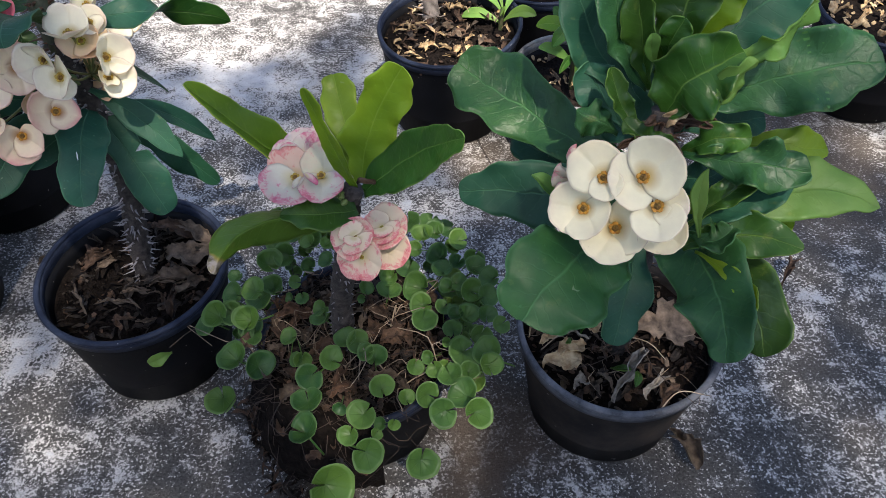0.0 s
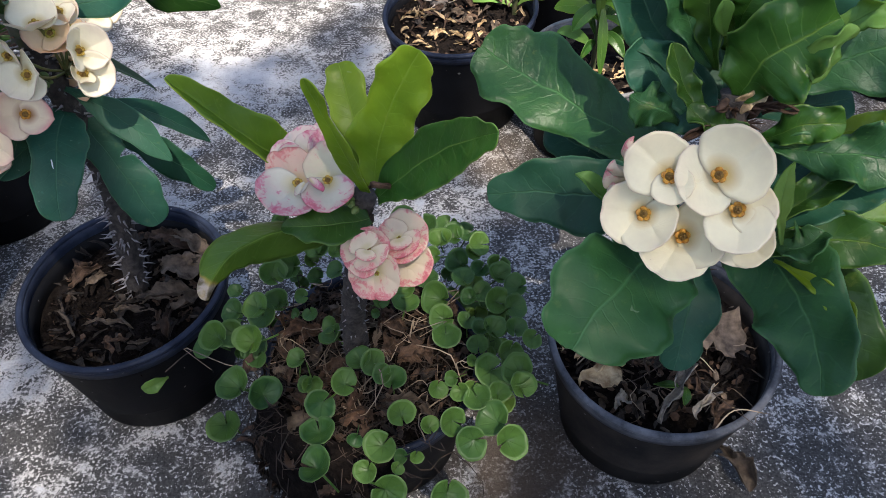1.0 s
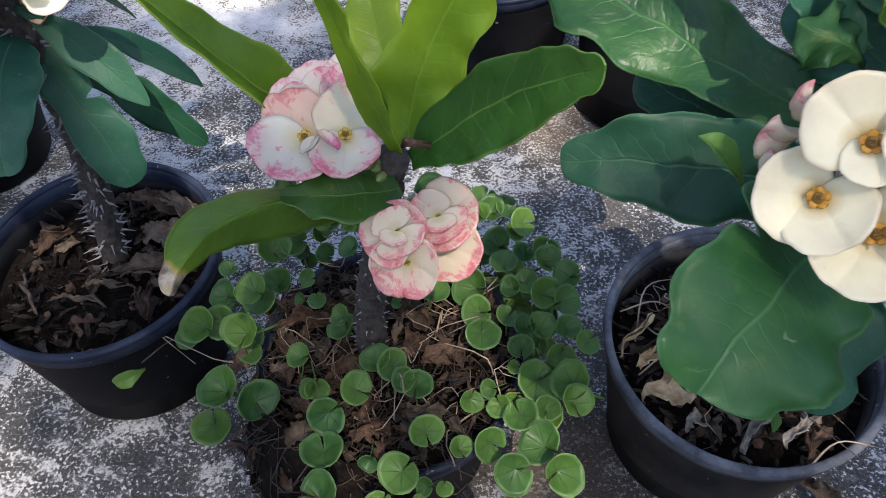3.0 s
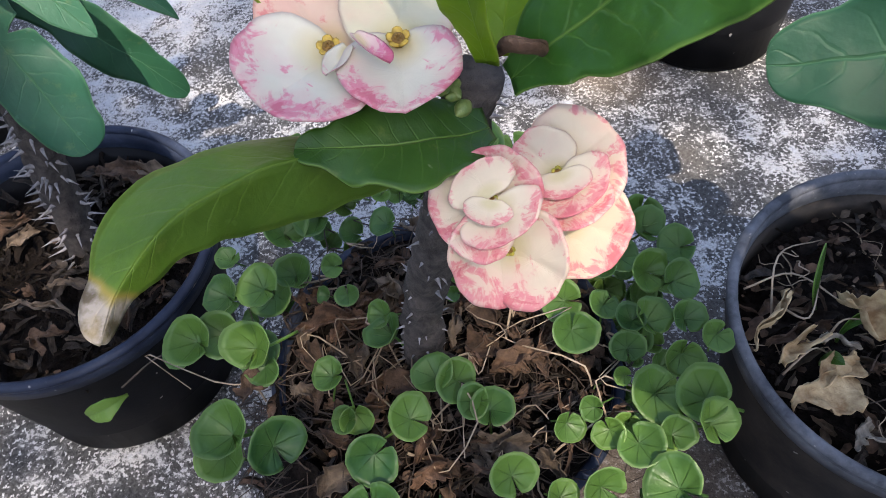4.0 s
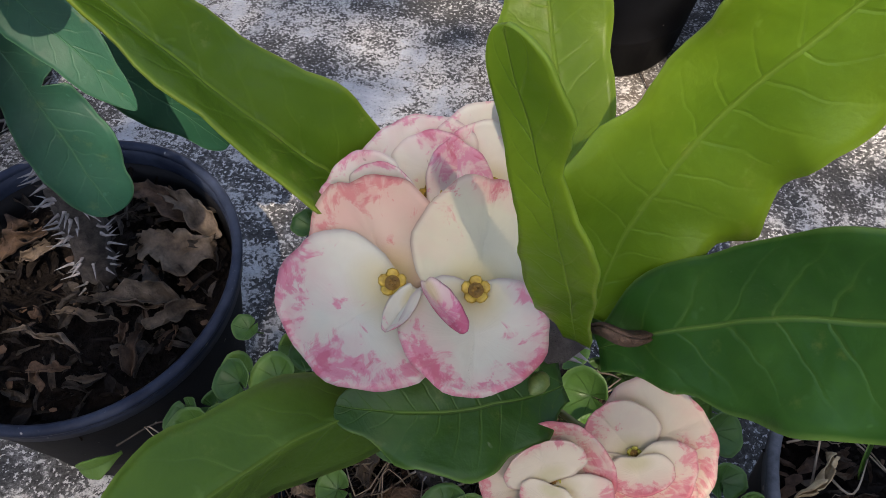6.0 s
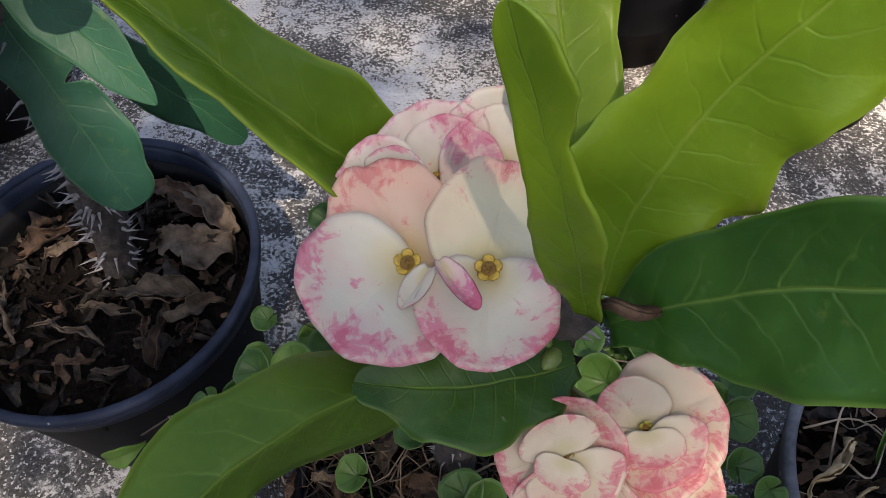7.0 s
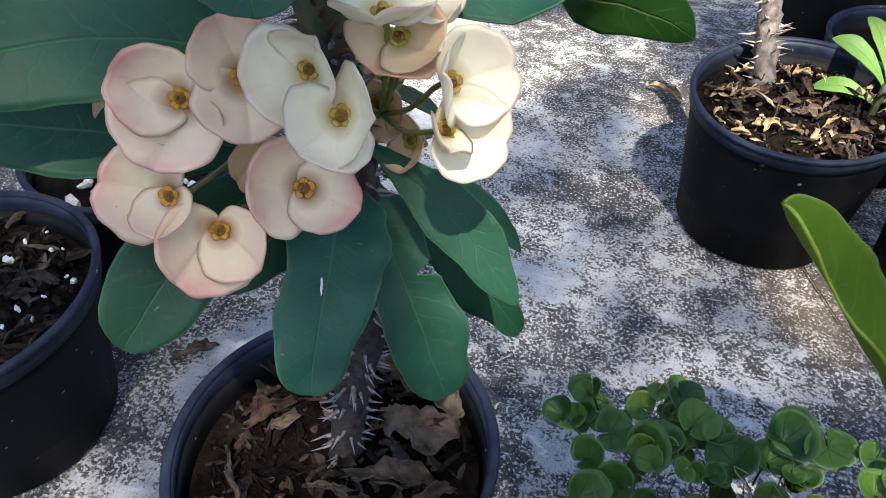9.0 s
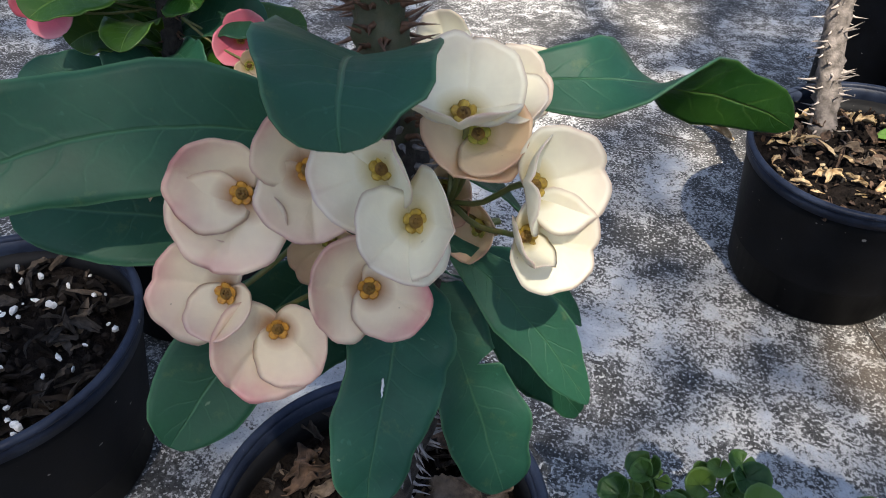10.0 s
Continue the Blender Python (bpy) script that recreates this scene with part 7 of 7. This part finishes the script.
bud_cluster(thorn_mid, (-0.058, 0.430, 0.382), 0.0042, 7, BUD_GREEN, 1, "tiny green flower buds")
for k, (b, t) in enumerate((((0.108, 0.380, 0.446), (0.092, 0.374, 0.458)), ((0.110, 0.381, 0.450), (0.099, 0.377, 0.470)), ((0.106, 0.378, 0.440), (0.092, 0.372, 0.445)), ((0.106, 0.380, 0.444), (0.088, 0.376, 0.451)))):
    part("withered_bract", blade(b, (Vector(b) + Vector(t)) / 2 + Vector((-0.003, -0.006, 0)), t, 0.017, (-0.3, -0.8, 0.4), fold=-30, curl=-0.5, crumple=0.0025, seed=60 + k, wide=0.5), (BRACT_ROSE, BRACT_BLUSH), thorn_right, "crumpled pink fading bract")
for c, d, L, w in (((-0.2795, 0.5575, 0.2985), (0.08, 0.15, -1), 0.0058, 0.0016), ((-0.2990, 0.5185, 0.3485), (0.05, -0.5, -0.85), 0.0075, 0.0006)):
    c, d = Vector(c), unit(d)
    v, f = tube([c + d * L * (q / 8 - 0.5) + Vector((noise.noise(Vector((q * 0.9, 0, L * 900))) * 0.0005, 0, 0)) for q in range(9)], [w * q for q in (0.3, 0.8, 0.7, 1.0, 0.75, 0.95, 0.6, 0.5, 0.2)], 7)
    part("white_spot", mesh_of("white_spot", v, f), PERLITE, thorn_left, "dried white spot on a leaf")
bud_cluster(thorn_left, (-0.300, 0.555, 0.400), 0.0045, 6, BUD_GREEN, 3, "tiny green flower buds")
part("dry_bract", blade((-0.046, 0.440, 0.386), (-0.040, 0.434, 0.392), (-0.033, 0.436, 0.388), 0.011, (0, -0.5, 0.8), fold=40, curl=0.9, crumple=0.002, seed=8), (DRY_RUST, DRY_RUST), thorn_mid, "shrivelled rust-brown bract")
for k, (b, t) in enumerate((((0.150, 0.396, 0.474), (0.140, 0.385, 0.480)), ((0.166, 0.398, 0.470), (0.182, 0.386, 0.476)), ((0.172, 0.400, 0.466), (0.188, 0.394, 0.475)), ((0.145, 0.392, 0.462), (0.128, 0.384, 0.462)), ((0.160, 0.392, 0.462), (0.166, 0.378, 0.458)))):
    part("dry_bract", blade(b, (Vector(b) + Vector(t)) / 2 + Vector((0, 0, 0.003)), t, 0.010, (0, -0.6, 0.7), fold=30, curl=0.8, crumple=0.002, seed=20 + k), (DRY_RUST, DRY_RUST), thorn_right, "shrivelled rust-brown bract")
for b, m, t in (((0.160, 0.520, 0.125), (0.152, 0.525, 0.150), (0.160, 0.545, 0.165)), ((0.165, 0.500, 0.125), (0.175, 0.505, 0.145), (0.195, 0.500, 0.150)), ((0.150, 0.485, 0.125), (0.145, 0.480, 0.145), (0.148, 0.468, 0.155)), ((0.218, 0.452, 0.130), (0.214, 0.440, 0.140), (0.208, 0.425, 0.142)), ((0.190, 0.456, 0.130), (0.196, 0.445, 0.145), (0.205, 0.440, 0.150))):
    ob = thing("seedling", b, "small green weed seedling in the soil", "plant", "seedlings")
    leaf(ob, b, m, t, 0.009, (0, -0.4, 0.9), (LEAF_MID, LEAF_FRESH_UNDER), fold=14, point=0.6)
ob = thing("seedling", (-0.270, 0.470, 0.120), "yellowing leaf of weed against the pot wall", "plant", "seedlings")
leaf(ob, (-0.262, 0.474, 0.128), (-0.270, 0.463, 0.132), (-0.284, 0.462, 0.124), 0.014, (0.1, -0.8, 0.6), (LEAF_PALE, LEAF_FRESH_UNDER), fold=14)
for k in range(55):
    a, q = rnd.uniform(0, 6.283), 0.098 * math.sqrt(rnd.random())
    if k > 34:
        a, q = rnd.uniform(3.5, 5.0), rnd.uniform(0.10, 0.125)
    b = rnd.uniform(0, 6.283)
    p = Vector((-0.070 + q * math.cos(a), 0.487 + q * math.sin(a), 0.150 if k <= 34 else rnd.uniform(0.05, 0.14)))
    dry_leaf(p, p + Vector((math.cos(b), math.sin(b), rnd.uniform(-0.3, 0.3))) * rnd.uniform(0.010, 0.024), rnd.uniform(0.008, 0.015), rnd.choice((DRY_BROWN, DRY_BROWN, DRY_RUST, DRY)), rnd.uniform(0, 0.006), seed=300 + k, crumple=0.004, label="crumpled brown dead leaf among roots")

# ---- plants in the back pots ----
thorn_back = thing("crown_of_thorns", (0.000, 1.140, 0.15), "bare spiny stem with few green shoots", "plant", "crown of thorns plants")
thorny_stem(thorn_back, [(0.000, 1.140, 0.14), (-0.008, 1.165, 0.20), (-0.016, 1.195, 0.26), (-0.020, 1.21, 0.34)], 0.014, 0.012, 130, (BARK_PALE, THORN_PALE), 0.018, 31)
shoot = thing("leafy_shoot", (0.110, 1.110, 0.145), "small green shoot with narrow pointed leaves", "plant")
v, f = tube(arc([(0.110, 1.110, 0.14), (0.112, 1.112, 0.19)], 4), [0.004] * 5, 8)
part("stem", mesh_of("stem", v, f), BARK_GREEN, shoot)
for b, t, w in (((0.112, 1.110, 0.165), (0.045, 1.135, 0.165), 0.020), ((0.112, 1.112, 0.185), (0.050, 1.140, 0.222), 0.022), ((0.114, 1.112, 0.180), (0.150, 1.150, 0.225), 0.022), ((0.114, 1.110, 0.170), (0.165, 1.090, 0.190), 0.020), ((0.113, 1.108, 0.180), (0.105, 1.060, 0.205), 0.018), ((0.113, 1.112, 0.190), (0.085, 1.165, 0.240), 0.020)):
    leaf(shoot, b, (Vector(b) + Vector(t)) / 2 + Vector((0, 0, 0.012)), t, w, (0, -0.6, 0.8), (LEAF_PALE, LEAF_FRESH_UNDER), fold=14, point=0.7)
young = thing("young_plant", (0.215, 0.985, 0.125), "small young plant with narrow green leaves", "plant")
v, f = tube(arc([(0.215, 0.985, 0.12), (0.213, 0.984, 0.17), (0.216, 0.985, 0.22)], 6), [0.004] * 7, 8)
part("stem", mesh_of("stem", v, f), BARK_GREEN, young)
for k, (t, w, m) in enumerate((((0.160, 0.998, 0.186), 0.018, LEAF_PALE), ((0.275, 0.975, 0.196), 0.024, LEAF_MID), ((0.190, 0.960, 0.165), 0.014, LEAF_MID), ((0.180, 1.03, 0.235), 0.020, LEAF_MID), ((0.235, 1.04, 0.240), 0.022, LEAF_MID), ((0.245, 0.945, 0.175), 0.016, LEAF_MID), ((0.205, 0.965, 0.255), 0.014, LEAF_PALE), ((0.265, 1.01, 0.225), 0.020, LEAF_MID), ((0.155, 1.01, 0.215), 0.026, LEAF_WARM), ((0.285, 0.99, 0.165), 0.022, LEAF_WARM), ((0.225, 1.05, 0.270), 0.024, LEAF_MID), ((0.175, 0.965, 0.205), 0.022, LEAF_MID), ((0.250, 0.955, 0.225), 0.022, LEAF_WARM), ((0.215, 0.94, 0.150), 0.014, LEAF_MID))):
    b = Vector((0.215, 0.985, 0.160 + 0.006 * k))
    leaf(young, b, (b + Vector(t)) / 2 + Vector((0, 0, 0.012)), t, w, (0, -0.6, 0.8), (m, LEAF_FRESH_UNDER), fold=14, point=0.5)
